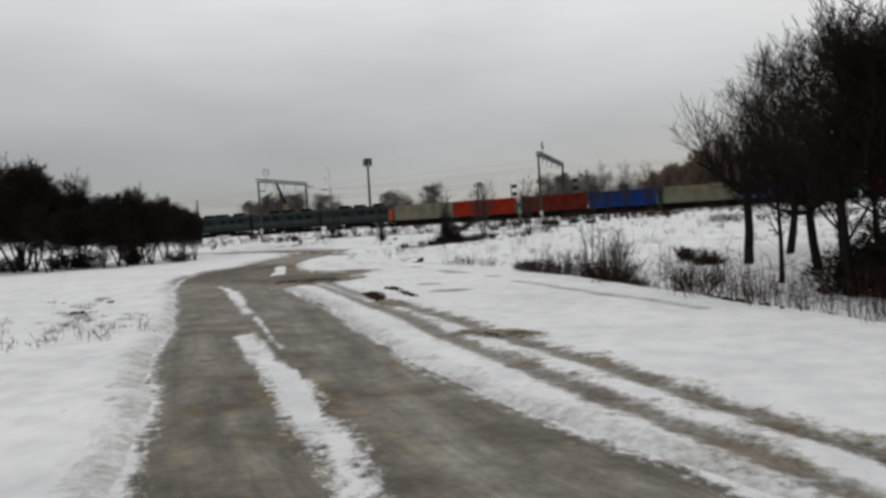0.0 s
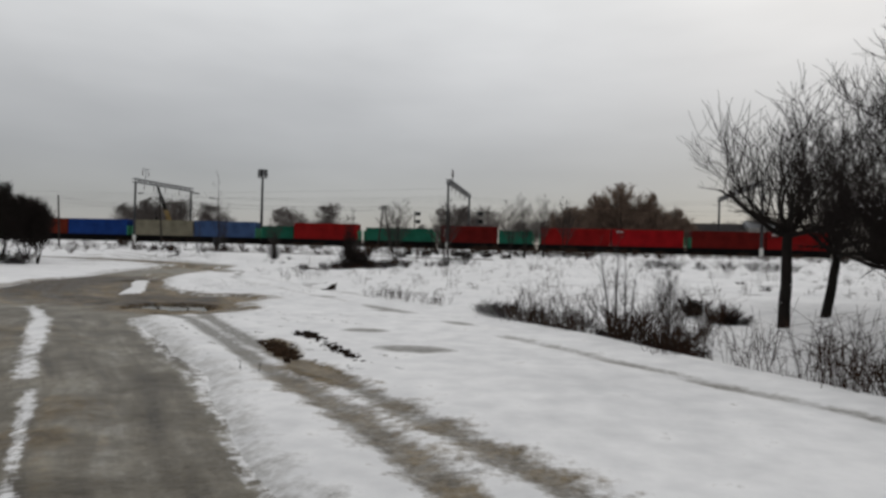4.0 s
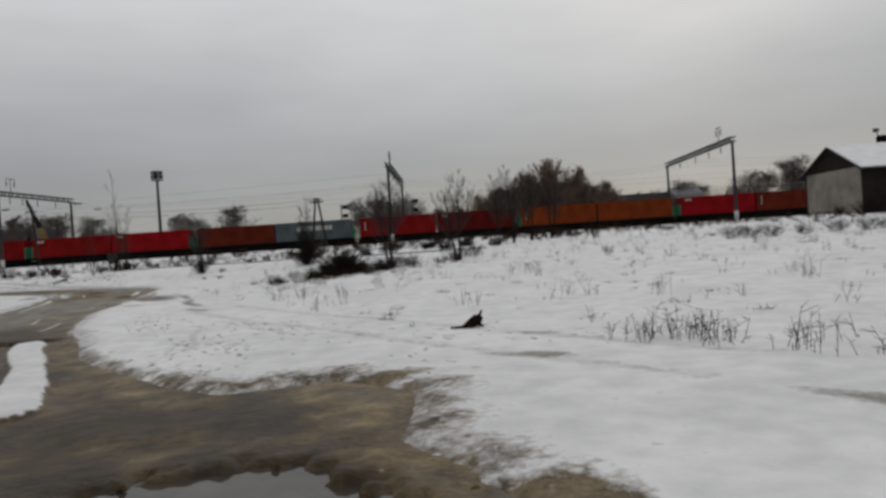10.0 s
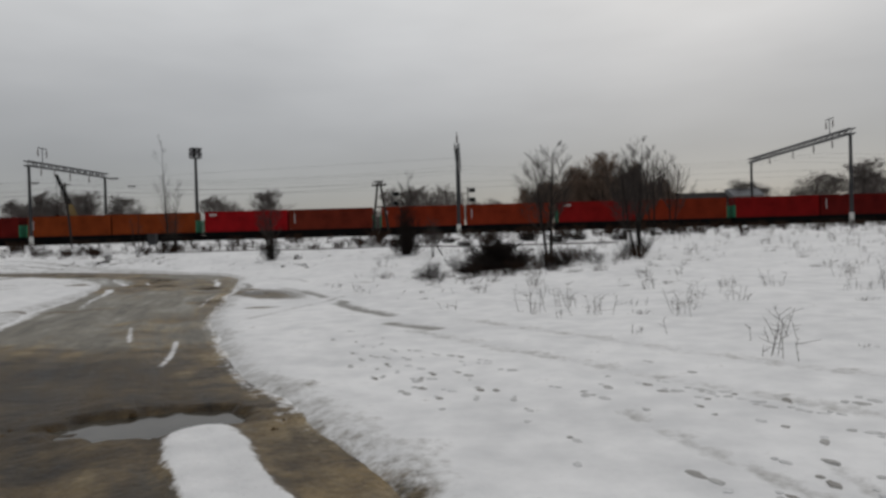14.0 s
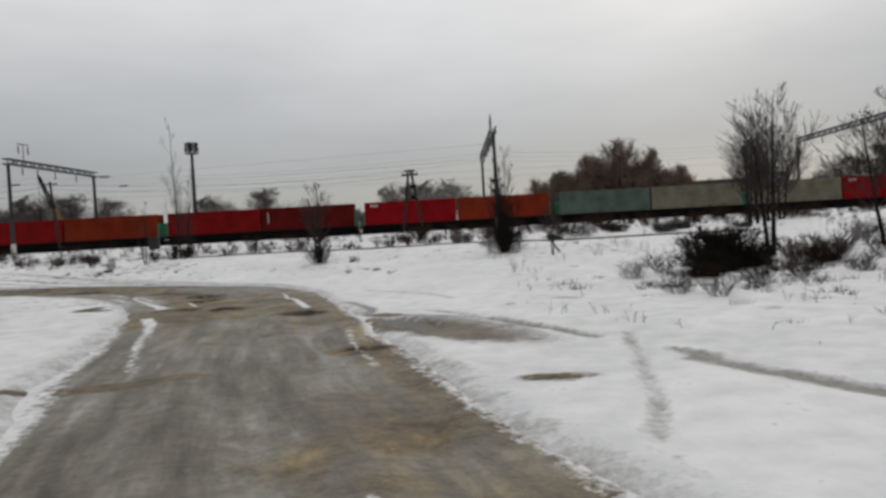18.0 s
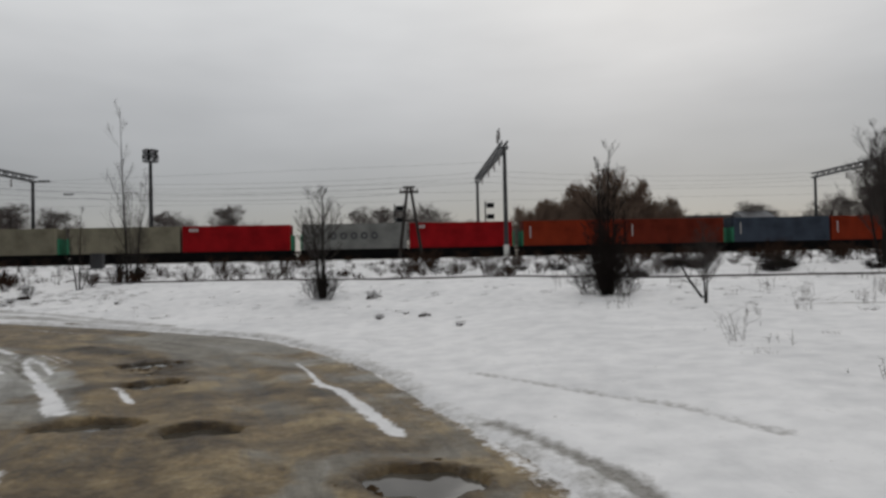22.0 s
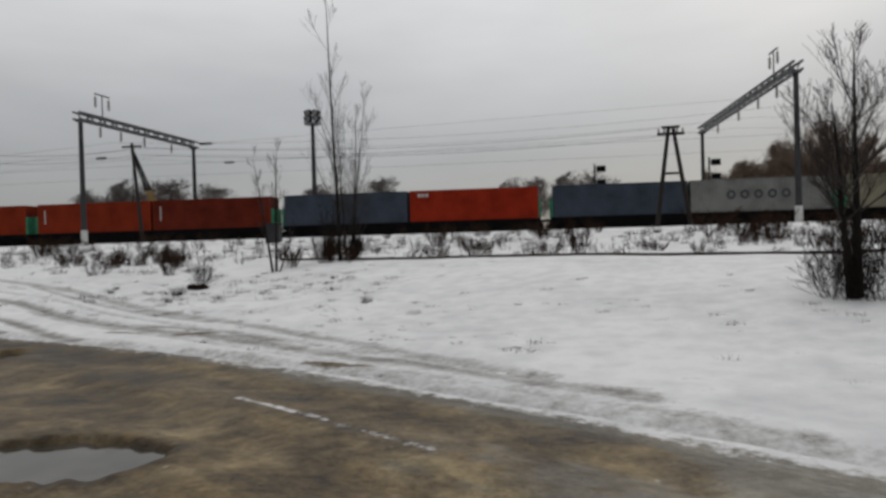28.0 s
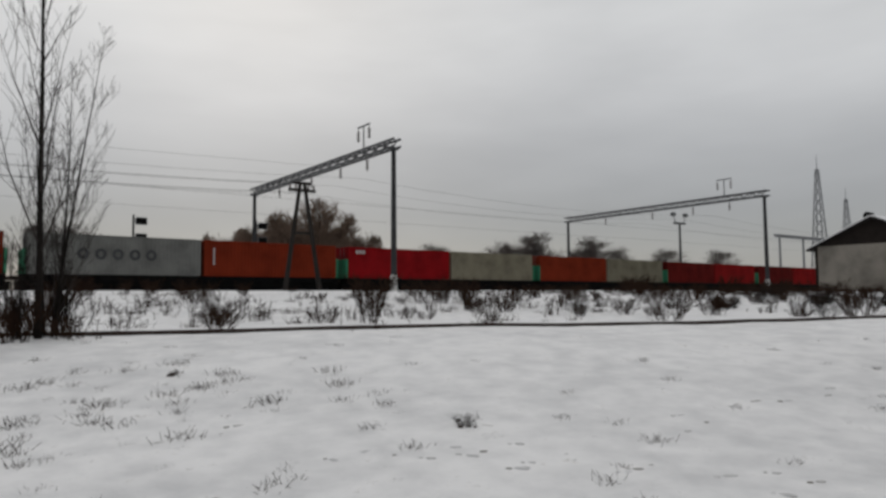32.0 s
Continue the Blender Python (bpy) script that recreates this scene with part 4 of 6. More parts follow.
def wagon_data(length):
    if length in WAGON:
        return WAGON[length]
    b = Build()
    for y in (-1.25, 1.05):
        b.box((0.55, y, 0.86), (length - 0.55, y + 0.2, 1.28))
    b.prism([(-0.3, 0.72), (0.3, 0.72), (0.3, 1.22), (-0.3, 1.22)], 0.4, length - 0.4)
    i = 0.6
    while i < length - 0.6:
        b.box((i, -1.25, 1.0), (i + 0.14, 1.25, 1.27))
        i += 1.5
    for x in (0.5, length - 0.66):
        b.box((x, -1.35, 0.86), (x + 0.16, 1.35, 1.30))
    # Two solid dark blocks added below the deck, standing in for the shade there.
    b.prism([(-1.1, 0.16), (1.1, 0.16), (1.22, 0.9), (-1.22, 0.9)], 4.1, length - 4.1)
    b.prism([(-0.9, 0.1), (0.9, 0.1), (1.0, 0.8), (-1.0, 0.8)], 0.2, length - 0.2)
    cp = Build()
    cp.box((-0.35, -0.14, 0.9), (0.42, 0.14, 1.12)).box((-0.6, -0.2, 0.88), (-0.3, 0.2, 1.16))
    bh, rim = Build(), [(0.62, -1.2), (0.62, 1.2)]
    for y in (1.08, 0.3, -0.4, -1.2):
        rim += [(0.52, y + 0.13), (0.45, y + 0.12), (0.45, y), (0.52, y - 0.01)]
    bh.prism(rim, 1.30, 3.05)
    bh.v = [(x, y, z) for z, x, y in bh.v]
    tank = Build()
    tank.limb((0, -0.95, 0.62), (1.2, -0.95, 0.62), 0.22, 0.22, 10, True)
    out = {}
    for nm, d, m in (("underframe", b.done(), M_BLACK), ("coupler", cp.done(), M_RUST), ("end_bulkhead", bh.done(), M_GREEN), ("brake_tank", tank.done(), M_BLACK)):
        me = bpy.data.meshes.new(nm)
        me.from_pydata(d[0], [], d[1])
        me.update()
        me.materials.append(m)
        out[nm] = me
    if "bogie" not in WAGON:
        for nm, d in (("bogie", side_frame_mesh()), ("wheelset", wheel_mesh())):
            me = bpy.data.meshes.new(nm)
            me.from_pydata(d[0], [], d[1])
            me.update()
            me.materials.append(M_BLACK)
            WAGON[nm] = me
    WAGON[length] = out
    return out


def add_bogies(ob, spots):
    for x in spots:
        bo = part("bogie", WAGON["bogie"], None, ob, "", pose(x, 0, 0))
        for dx in (-0.92, 0.92):
            part("wheelset", WAGON["wheelset"], None, bo, "", pose(dx, 0, 0))


def wagon(s, length):
    d = wagon_data(length)
    ob = thing("flat_wagon", on_track(s), "dark container flat wagon with green end bulkhead on two bogies", "railway wagon", "wagons of the train")
    part("underframe", d["underframe"], None, ob)
    part("coupler", d["coupler"], None, ob, "", pose(0.3, 0, 0))
    part("coupler", d["coupler"], None, ob, "", pose(length - 0.3, 0, 0, 0, 0, 180))
    part("end_bulkhead", d["end_bulkhead"], None, ob, "green steel end bulkhead")
    part("end_bulkhead", d["end_bulkhead"], None, ob, "green steel end bulkhead", pose(length, 0, 0, 0, 0, 180))
    part("brake_tank", d["brake_tank"], None, ob, "", pose(length * 0.5, 0, 0))
    add_bogies(ob, (2.6, length - 2.6))
    MOVERS.append((ob, s, 0.0))


def locomotive(s, cab_left, cab_right):
    """One section of the diesel locomotive, sixteen metres long."""
    if "bogie" not in WAGON:
        wagon_data(25.7)
    L = 16.2
    ob = thing("locomotive_section", on_track(s), "dark grey-green diesel locomotive section with black roof boxes", "locomotive", "locomotive sections")
    b = Build()
    b.prism([(-1.5, 1.25), (1.5, 1.25), (1.5, 3.9), (1.25, 4.35), (0.7, 4.55), (-0.7, 4.55), (-1.25, 4.35), (-1.5, 3.9)], 0.3 + 0.9 * cab_left, L - 0.3 - 0.9 * cab_right)
    part("body", b.done(), M_LOCO, ob)
    if cab_left or cab_right:
        nose = Build()
        x0, x1 = (0.3, 1.2) if cab_left else (L - 1.2, L - 0.3)
        nose.prism([(-1.42, 1.25), (1.42, 1.25), (1.42, 3.0), (1.1, 3.6), (-1.1, 3.6), (-1.42, 3.0)], x0, x1)
        part("nose", nose.done(), M_ORANGE, ob, "orange painted nose")
        win = Build()
        xw = 1.5 if cab_left else L - 3.2
        for dx in (0.0, 0.95):
            win.box((xw + dx, -1.515, 2.75), (xw + dx + 0.75, -1.49, 3.5))
        part("cab_window", win.done(), M_BLACK, ob)
    band = Build()
    band.box((0.4 + 0.9 * cab_left, -1.515, 1.9), (L - 0.4 - 0.9 * cab_right, -1.502, 2.7))
    part("side_band", band.done(), M_LOCO2, ob, "paler grey-green band")
    for x in (4.2, 7.4, 11.6):
        rb = Build()
        rb.prism([(-1.05, 4.4), (1.05, 4.4), (0.95, 4.95), (-0.95, 4.95)], x, x + 1.9)
        part("roof_box", rb.done(), M_BLACK, ob)
    for x in (3.0, 5.2, 8.6, 10.8, 13.0):
        g = Build()
        for i in range(6):
            g.box((x, -1.53, 2.85 + i * 0.13), (x + 1.3, -1.50, 2.93 + i * 0.13))
        part("grille", g.done(), M_BLACK, ob)
    u = Build()
    u.box((0.3, -1.45, 1.0), (L - 0.3, 1.45, 1.25)).prism([(-1.1, 0.4), (1.1, 0.4), (1.3, 1.0), (-1.3, 1.0)], 5.6, 10.4)
    part("underframe", u.done(), M_BLACK, ob)
    add_bogies(ob, (2.3, 4.4, L - 4.4, L - 2.3))
    MOVERS.append((ob, s, 0.0))


SPEED, GAP0, PITCH = 20.57, -17.54, 25.7
START = GAP0 + SPEED * 23.0


def pair(k, a, b, ma="", mb="", ha=2.9, hb=2.9):
    s = START + PITCH * k
    wagon(s, PITCH)
    container(s + 0.70, 12.0, a, ha, ma)
    container(s + 13.0, 12.0, b, hb, mb)


for k in range(3):
    locomotive(START - 19 * PITCH + 0.6 - 16.3 * (k + 1), k == 2, k == 0)
TRAIN = ((-19, "tan", "vermilion"), (-18, "brown_red", "blue"), (-17, "tan", "light_blue"), (-14, "red", "bright_red", "", "bar"), (-13, "dark_red", "red", "", "bar"), (-12, "red", "bright_red", "bar", "bar"),
         (-11, "brown_red", "slate", "", "blocks"), (-10, "red", "dark_red", "strip", "bar"), (-9, "orange", "orange", "strip", ""), (-8, "bright_red", "brown_red", "bar", "strip"), (-7, "orange_red", "orange_red", "strip", "strip"),
         (-6, "red", "orange_red", "bar", ""), (-5, "red", "dark_red", "", "strip"), (-4, "bright_red", "orange_red", "bar", ""), (-3, "grey_green", "tan"), (-2, "tan", "bright_red", "", "bar"), (-1, "pale_grey", "bright_red", "row", "bar"),
         (0, "orange_red", "brown_red", "strip", "strip"), (1, "blue_grey", "orange_red", "strip", "strip"), (2, "orange_red", "brown_red", "strip", "strip"), (3, "blue_grey", "vermilion", "", "bar"), (4, "blue_grey", "pale_grey", "", "row"),
         (5, "tan", "tan", "", "blocks"), (6, "red", "brown_red", "bar", ""), (7, "pale_grey", "orange_red", "row", "strip"), (8, "bright_red", "tan", "bar", ""), (9, "orange_red", "tan"), (10, "dark_red", "red"),
         (11, "dark_red", "red"), (12, "red", "orange_red"), (13, "tan", "dark_red"), (14, "blue_grey", "red"))
for row in TRAIN:
    pair(*row)
# three shorter wagons with mixed loads
s16 = START - 16 * PITCH
wagon(s16, 19.6)
container(s16 + 0.7, 5.95, "green", 2.2)
container(s16 + 6.9, 12.0, "red")
wagon(s16 + 19.6, 13.9)
container(s16 + 20.5, 12.0, "green", 2.3)
wagon(s16 + 33.5, 17.9)
container(s16 + 34.2, 10.2, "dark_red", 2.9, "strip")
container(s16 + 44.7, 5.95, "green", 2.3)


# ---- catenary portals ----
def portal(a, b, top, label, span_marks=3):
    (ax, ay), (bx, by) = a, b
    length = math.hypot(bx - ax, by - ay)
    ob = thing("catenary_portal", pose(ax, ay, 0, 0, 0, math.degrees(math.atan2(by - ay, bx - ax))), label, "catenary portal", "catenary portals")
    z0 = 1.5
    for x in (0.0, length):
        p = Build().limb((x, 0, z0), (x, 0, top - 0.55), 0.24, 0.17, 10, True)
        post = part("post", p.done(), M_POST, ob, "dark tapered concrete post")
        part("painted_foot", Build().limb((x, 0, z0 + 0.3), (x, 0, z0 + 1.75), 0.262, 0.256, 10, True).done(), M_WHITE, post, "whitewashed foot")
        part("clamp", Build().box((x - 0.26, -0.3, top - 0.75), (x + 0.26, 0.3, top - 0.6)).done(), M_STEEL, post)
    t = Build()
    for y in (-0.28, 0.28):
        for z in (top - 0.58, top - 0.02):
            t.box((-0.5, y - 0.065, z - 0.075), (length + 0.5, y + 0.065, z + 0.075))
    n = int(length / 0.75)
    for i in range(n):
        x0, x1 = length * i / n, length * (i + 1) / n
        for y in (-0.28, 0.28):
            za, zb = (top - 0.56, top - 0.04) if i % 2 else (top - 0.04, top - 0.56)
            t.limb((x0, y, za), (x1, y, zb), 0.05, 0.05, 4)
        for z in (top - 0.56, top - 0.04):
            t.limb((x0, -0.28, z), (x1, 0.28, z), 0.026, 0.026, 4)
    part("truss_beam", t.done(), M_STEEL, ob, "grey steel lattice beam")
    br = Build()
    xb = length * 0.16
    br.limb((xb, 0, top - 0.1), (xb, 0, top + 2.0), 0.06, 0.05, 6, True)
    br.box((xb - 0.95, -0.05, top + 1.92), (xb + 0.95, 0.05, top + 2.02))
    part("top_bracket", br.done(), M_STEEL, ob)
    for x, z1 in ((xb - 0.85, top + 1.9), (xb + 0.85, top + 1.9), *((length * f, top - 0.62) for f in (0.14, 0.3, 0.5, 0.76))):
        s = Build()
        s.limb((x, 0, z1), (x, 0, z1 - 1.15), 0.02, 0.02, 4)
        for i in range(5):
            s.limb((x, 0, z1 - 0.22 - i * 0.17), (x, 0, z1 - 0.33 - i * 0.17), 0.05, 0.15, 8, True)
        part("insulator_string", s.done(), M_GLASS, ob)
    return ob


portal((-55.2, 0.1), (-54.8, 17.2), 12.98, "catenary portal of dark concrete posts and lattice beam over two tracks")
portal((0.0, 0.0), (-0.5, 27.5), 13.2, "wide catenary portal with lattice beam and dark concrete posts")
portal((46.2, -2.5), (46.7, 27.6), 13.05, "wide catenary portal with pale lattice beam beyond the field")
portal((-110.0, 1.0), (-109.6, 17.5), 12.9, "distant catenary portal with a lattice beam")


def wire(name, pts, r, label, sag=0.0):
    b, line = Build(), []
    for p, q in zip(pts, pts[1:]):
        p, q = Vector(p), Vector(q)
        line += [p.lerp(q, i / 8) - Vector((0, 0, sag * 4 * i / 8 * (1 - i / 8))) for i in range(0 if not line else 1, 9)]
    b.tube(line, r, 4)
    return tagged(part(name, b.done(), M_BLACK), label, "overhead wire", "overhead wires")


for f, z, sg in ((4.2, 11.0, 0.9), (4.2, 8.9, 0.05), (8.5, 11.0, 0.9), (14.0, 11.0, 0.8), (14.0, 8.9, 0.05)):
    wire("catenary_wire", [(-110, f + 0.3, z), (-55, f * 0.9, z), (-0.2, f + 0.5, z), (46.4, f, z), (110, f + 1, z)], 0.008, "thin dark catenary wire strung between the portals", sg)
for dz in (0.0, 0.55):
    wire("power_line_wire", [(-57.3, -15, 8.4 - dz), (-48.2, -2.5, 9.4 - dz), (-9.2, -4.6, 8.45 - dz)], 0.011, "thin dark wire between wooden poles", 0.7)


# ---- poles, mast, signals ----
def a_pole():
    x, y = -9.2, -4.6
    z0 = height(x, y)
    ob = thing("a_frame_pole", pose(x, y, 0), "A-shaped wooden pole with crossarm beside the railway", "utility pole")
    for dx, dy in ((-1.0, 0.15), (1.15, -0.15)):
        part("leg", Build().limb((dx, dy, z0 - 0.3), (dx * 0.12, 0, 8.5), 0.16, 0.12, 8, True).done(), M_WOOD, ob)
    part("crossarm", Build().box((-0.85, -0.07, 7.95), (0.85, 0.07, 8.12)).box((-0.55, -0.07, 8.4), (0.55, 0.07, 8.55)).done(), M_WOOD, ob)
    part("brace", Build().box((-0.55, -0.06, 5.4), (0.6, 0.06, 5.55)).done(), M_WOOD, ob)
    for dx in (-0.75, -0.4, 0.4, 0.75):
        part("insulator", Build().limb((dx, 0, 8.1), (dx, 0, 8.38), 0.06, 0.05, 6, True).done(), M_GLASS, ob)


def wood_pole(x, y, top, lean=0.0, arms=0, label="slim dark wooden pole standing in snow"):
    z0 = height(x, y)
    ob = thing("wooden_pole", pose(x, y, 0), label, "utility pole", "wooden poles")
    part("shaft", Build().limb((0, 0, z0 - 0.3), (lean, 0, top), 0.15, 0.11, 8, True).done(), M_WOOD, ob)
    for i in range(arms):
        part("crossarm", Build().box((lean - 0.8, -0.06, top - 0.35 - i * 0.6), (lean + 0.8, 0.06, top - 0.22 - i * 0.6)).done(), M_WOOD, ob)
    return ob


def floodlight_mast():
    ob = thing("floodlight_mast", pose(-46.7, 32.0, 1.8), "tall dark floodlight mast with round lamp head", "floodlight mast")
    part("shaft", Build().limb((0, 0, 0), (0, 0, 15.2), 0.36, 0.22, 10, True).done(), M_POST, ob)
    part("platform", Build().limb((0, 0, 15.0), (0, 0, 15.15), 1.05, 1.05, 12, True).done(), M_STEEL, ob)
    rail = Build()
    for i in range(12):
        a, b = 2 * math.pi * i / 12, 2 * math.pi * (i + 1) / 12
        rail.limb((1.05 * math.cos(a), 1.05 * math.sin(a), 15.15), (1.05 * math.cos(a), 1.05 * math.sin(a), 16.1), 0.035, 0.035, 4)
        rail.limb((1.05 * math.cos(a), 1.05 * math.sin(a), 16.05), (1.05 * math.cos(b), 1.05 * math.sin(b), 16.05), 0.035, 0.035, 4)
    part("guard_rail", rail.done(), M_STEEL, ob)
    for i in range(12):
        a, up = 2 * math.pi * i / 6 + 0.2, 0.75 * (i // 6)
        c, s = math.cos(a), math.sin(a)
        lamp = part("floodlight", Build().limb((0.4 * c, 0.4 * s, 15.95 + up), (0.95 * c, 0.95 * s, 15.65 + up), 0.2, 0.36, 8, True).done(), M_BLACK, ob)
        part("lens", Build().limb((0.95 * c, 0.95 * s, 15.65 + up), (0.98 * c, 0.98 * s, 15.635 + up), 0.33, 0.33, 8, True).done(), M_LAMP, lamp)


def signal(x, y, top, label):
    ob = thing("signal_post", pose(x, y, 1.8), label, "signal post", "signal posts")
    part("shaft", Build().limb((0, 0, 0), (0, 0, top - 1.8), 0.12, 0.1, 8, True).done(), M_POST, ob)
    for i, z in enumerate((top - 2.75, top - 4.35)):
        part("board", Build().box((0.2, -0.08, z), (1.25, 0.08, z + 0.72)).done(), M_STEEL, ob, "square dark signal board")
        part("bracket", Build().box((0.0, -0.04, z + 0.3), (0.25, 0.04, z + 0.42)).done(), M_STEEL, ob)
        part("face_frame", Build().box((0.28, -0.1, z + 0.08), (1.17, -0.08, z + 0.64)).done(), M_BLACK, ob)


def crane():
    ob = thing("yellow_crane", pose(-73, 36, 1.9), "yellow railway crane with raised jib behind the tracks", "crane")
    tip = Vector((-1.5, 0, 13.4))
    foot = Vector((3.2, 0, 1.8))
    for name, t0, t1, paint in (("jib", 0.0, 0.52, M_YELLOW), ("jib_top", 0.52, 1.0, M_BLACK)):
        j = Build()
        for dx, dy in ((-0.5, -0.4), (0.5, -0.4), (0.5, 0.4), (-0.5, 0.4)):
            a, b = (foot.lerp(tip, t) + Vector((dx, dy, 0)) * (1 - 0.7 * t) for t in (t0, t1))
            j.limb(a, b, 0.09, 0.07, 4)
        for i in range(6):
            ta, tb = t0 + (t1 - t0) * i / 6, t0 + (t1 - t0) * (i + 1) / 6
            for dy in (-0.4, 0.4):
                j.limb(foot.lerp(tip, ta) + Vector((-0.5, dy, 0)) * (1 - 0.7 * ta), foot.lerp(tip, tb) + Vector((0.5, dy, 0)) * (1 - 0.7 * tb), 0.06, 0.06, 4)
        part(name, j.done(), paint, ob)
    part("cabin", Build().box((2.2, -1.3, 0.9), (6.2, 1.3, 3.9)).box((2.0, -0.6, 1.2), (2.2, 0.6, 3.4)).done(), M_YELLOW, ob)
    part("undercarriage", Build().box((0.8, -1.4, 0.2), (7.4, 1.4, 0.9)).done(), M_BLACK, ob)
    part("hoist_rope", Build().limb(tip, (-1.6, 0, 6.0), 0.04, 0.04, 4).box((-1.85, -0.2, 5.4), (-1.35, 0.2, 6.0)).done(), M_BLACK, ob)


a_pole()
wood_pole(-48.2, -2.5, 9.8, -0.7, 1, "slim wooden pole with a short crossarm near the tracks")
wood_pole(-57.3, -15.0, 8.8, -0.4, 0)
wood_pole(-83.0, -10.2, 9.3, 0.0, 2, "distant wooden pole with two crossarms")
floodlight_mast()
signal(-12.0, 29.4, 9.9, "signal post with two square dark boards behind the train")
signal(0.8, 30.5, 10.2, "taller signal post with two square dark boards")
crane()


# ---- the long house by the line ----
def house():
    ob = thing("long_house", pose(55.0, -9.7, 0), "long dark-boarded shed with pale gable end and dark roof", "house")
    L, W, z0, ze, zr = 46.0, 6.3, 1.2, 7.1, 10.0
    for y in (-W, W - 0.35):
        part("side_wall", Build().box((0, y, z0), (L, y + 0.35, ze)).done(), M_BRICKD, ob, "dark brown boarded side wall")
    for x in (0.0, L - 0.35):
        part("gable_wall", Build().prism([(-W + 0.35, z0), (W - 0.35, z0), (W - 0.35, ze), (-W + 0.35, ze)], x, x + 0.35).done(), M_PLASTER, ob)
        part("gable_top", Build().prism([(-W, ze), (W, ze), (0, zr - 0.1)], x + 0.02, x + 0.33).done(), M_BRICKD, ob, "dark brown boarded gable")
    for s in (-1, 1):
        r = Build().prism([(0.0, zr), (s * (W + 0.7), ze - 0.33), (s * (W + 0.7), ze - 0.5), (0.0, zr - 0.18)][::s], -0.6, L + 0.6)
        slope = part("roof_slope", r.done(), M_ROOF, ob, "dark sheet roof slope")
        part("roof_snow", Build().prism([(s * 0.1, zr + 0.05), (s * (W + 0.55), ze - 0.24), (s * (W + 0.6), ze - 0.12), (s * 0.1, zr + 0.2)][::s], -0.45, L + 0.5).done(), M_ROOFSNOW, slope, "white snow lying on the roof")


house()


def roof_lamp():
    ob = thing("roof_lamp", pose(63.6, -5.8, 8.1), "dark lamp on a thin post above the shed roof", "lamp post")
    part("post", Build().limb((0, 0, -0.3), (0, 0, 2.7), 0.06, 0.05, 6, True).done(), M_STEEL, ob)
    part("lamp_head", Build().prism([(-0.5, 2.6), (0.35, 2.5), (0.45, 3.1), (0.1, 3.45), (-0.4, 3.3)], -0.45, 0.5).done(), M_BLACK, ob)


def concrete_post():
    """A lone catenary post with a whitewashed foot."""
    ob = thing("concrete_post", pose(-85.2, 0.0, 1.6), "tall dark concrete post with a whitewashed foot", "post")
    part("shaft", Build().limb((0, 0, 0), (-0.2, 0, 10.0), 0.26, 0.17, 10, True).done(), M_POST, ob)
    part("painted_foot", Build().limb((0, 0, 0.3), (-0.03, 0, 1.9), 0.275, 0.265, 10, True).done(), M_WHITE, ob, "whitewashed foot")


def lattice_tower(x, y, high, base, label):
    ob = thing("lattice_tower", pose(x, y, 1.5), label, "lattice tower", "far lattice towers")
    corners = ((-1, -1), (1, -1), (1, 1), (-1, 1))
    for a, b in corners:
        part("leg", Build().limb((a * base, b * base, 0), (a * 0.35, b * 0.35, high), 0.22, 0.12, 4, True).done(), M_DISTANT, ob)
    for i in range(12):
        z0, z1 = high * i / 12, high * (i + 1) / 12
        w0, w1 = base + (0.35 - base) * i / 12, base + (0.35 - base) * (i + 1) / 12
        br = Build()
        for (a, b), (c, d) in zip(corners, corners[1:] + corners[:1]):
            br.limb((a * w0, b * w0, z0), (c * w1, d * w1, z1), 0.09, 0.09, 4)
            br.limb((a * w1, b * w1, z1), (c * w1, d * w1, z1), 0.09, 0.09, 4)
        part("brace_ring", br.done(), M_DISTANT, ob)
    part("aerial", Build().limb((0, 0, high), (0, 0, high * 1.12), 0.12, 0.06, 5, True).done(), M_DISTANT, ob)


def yard_mast(x, y, high):
    ob = thing("yard_light_mast", pose(x, y, 1.8), "grey yard light mast with two raised arms", "light mast")
    part("shaft", Build().limb((0, 0, 0), (0, 0, high), 0.3, 0.2, 8, True).done(), M_POST, ob)
    part("platform", Build().box((-1.6, -0.4, high - 0.1), (1.6, 0.4, high + 0.25)).done(), M_STEEL, ob)
    for s in (-1, 1):
        arm = part("arm", Build().limb((s * 1.3, 0, high), (s * 2.0, 0, high + 1.7), 0.09, 0.07, 5, True).done(), M_STEEL, ob)
        part("lamp_head", Build().box((s * 2.0 - 0.45, -0.3, high + 1.5), (s * 2.0 + 0.45, 0.3, high + 2.2)).done(), M_STEEL, arm)


def gantry():
    """Steel portal frames of a far substation."""
    ob = thing("substation_gantry", pose(146, 49, 1.5), "far grey steel gantry of a substation", "gantry")
    for x in (0, 12, 25, 38):
        part("post", Build().limb((x, 0, 0), (x, 0, 15.5 if x < 30 else 17.5), 0.35, 0.25, 6, True).done(), M_DISTANT, ob)
    part("beam", Build().box((-2, -0.3, 14.8), (40, 0.3, 15.6)).done(), M_DISTANT, ob)


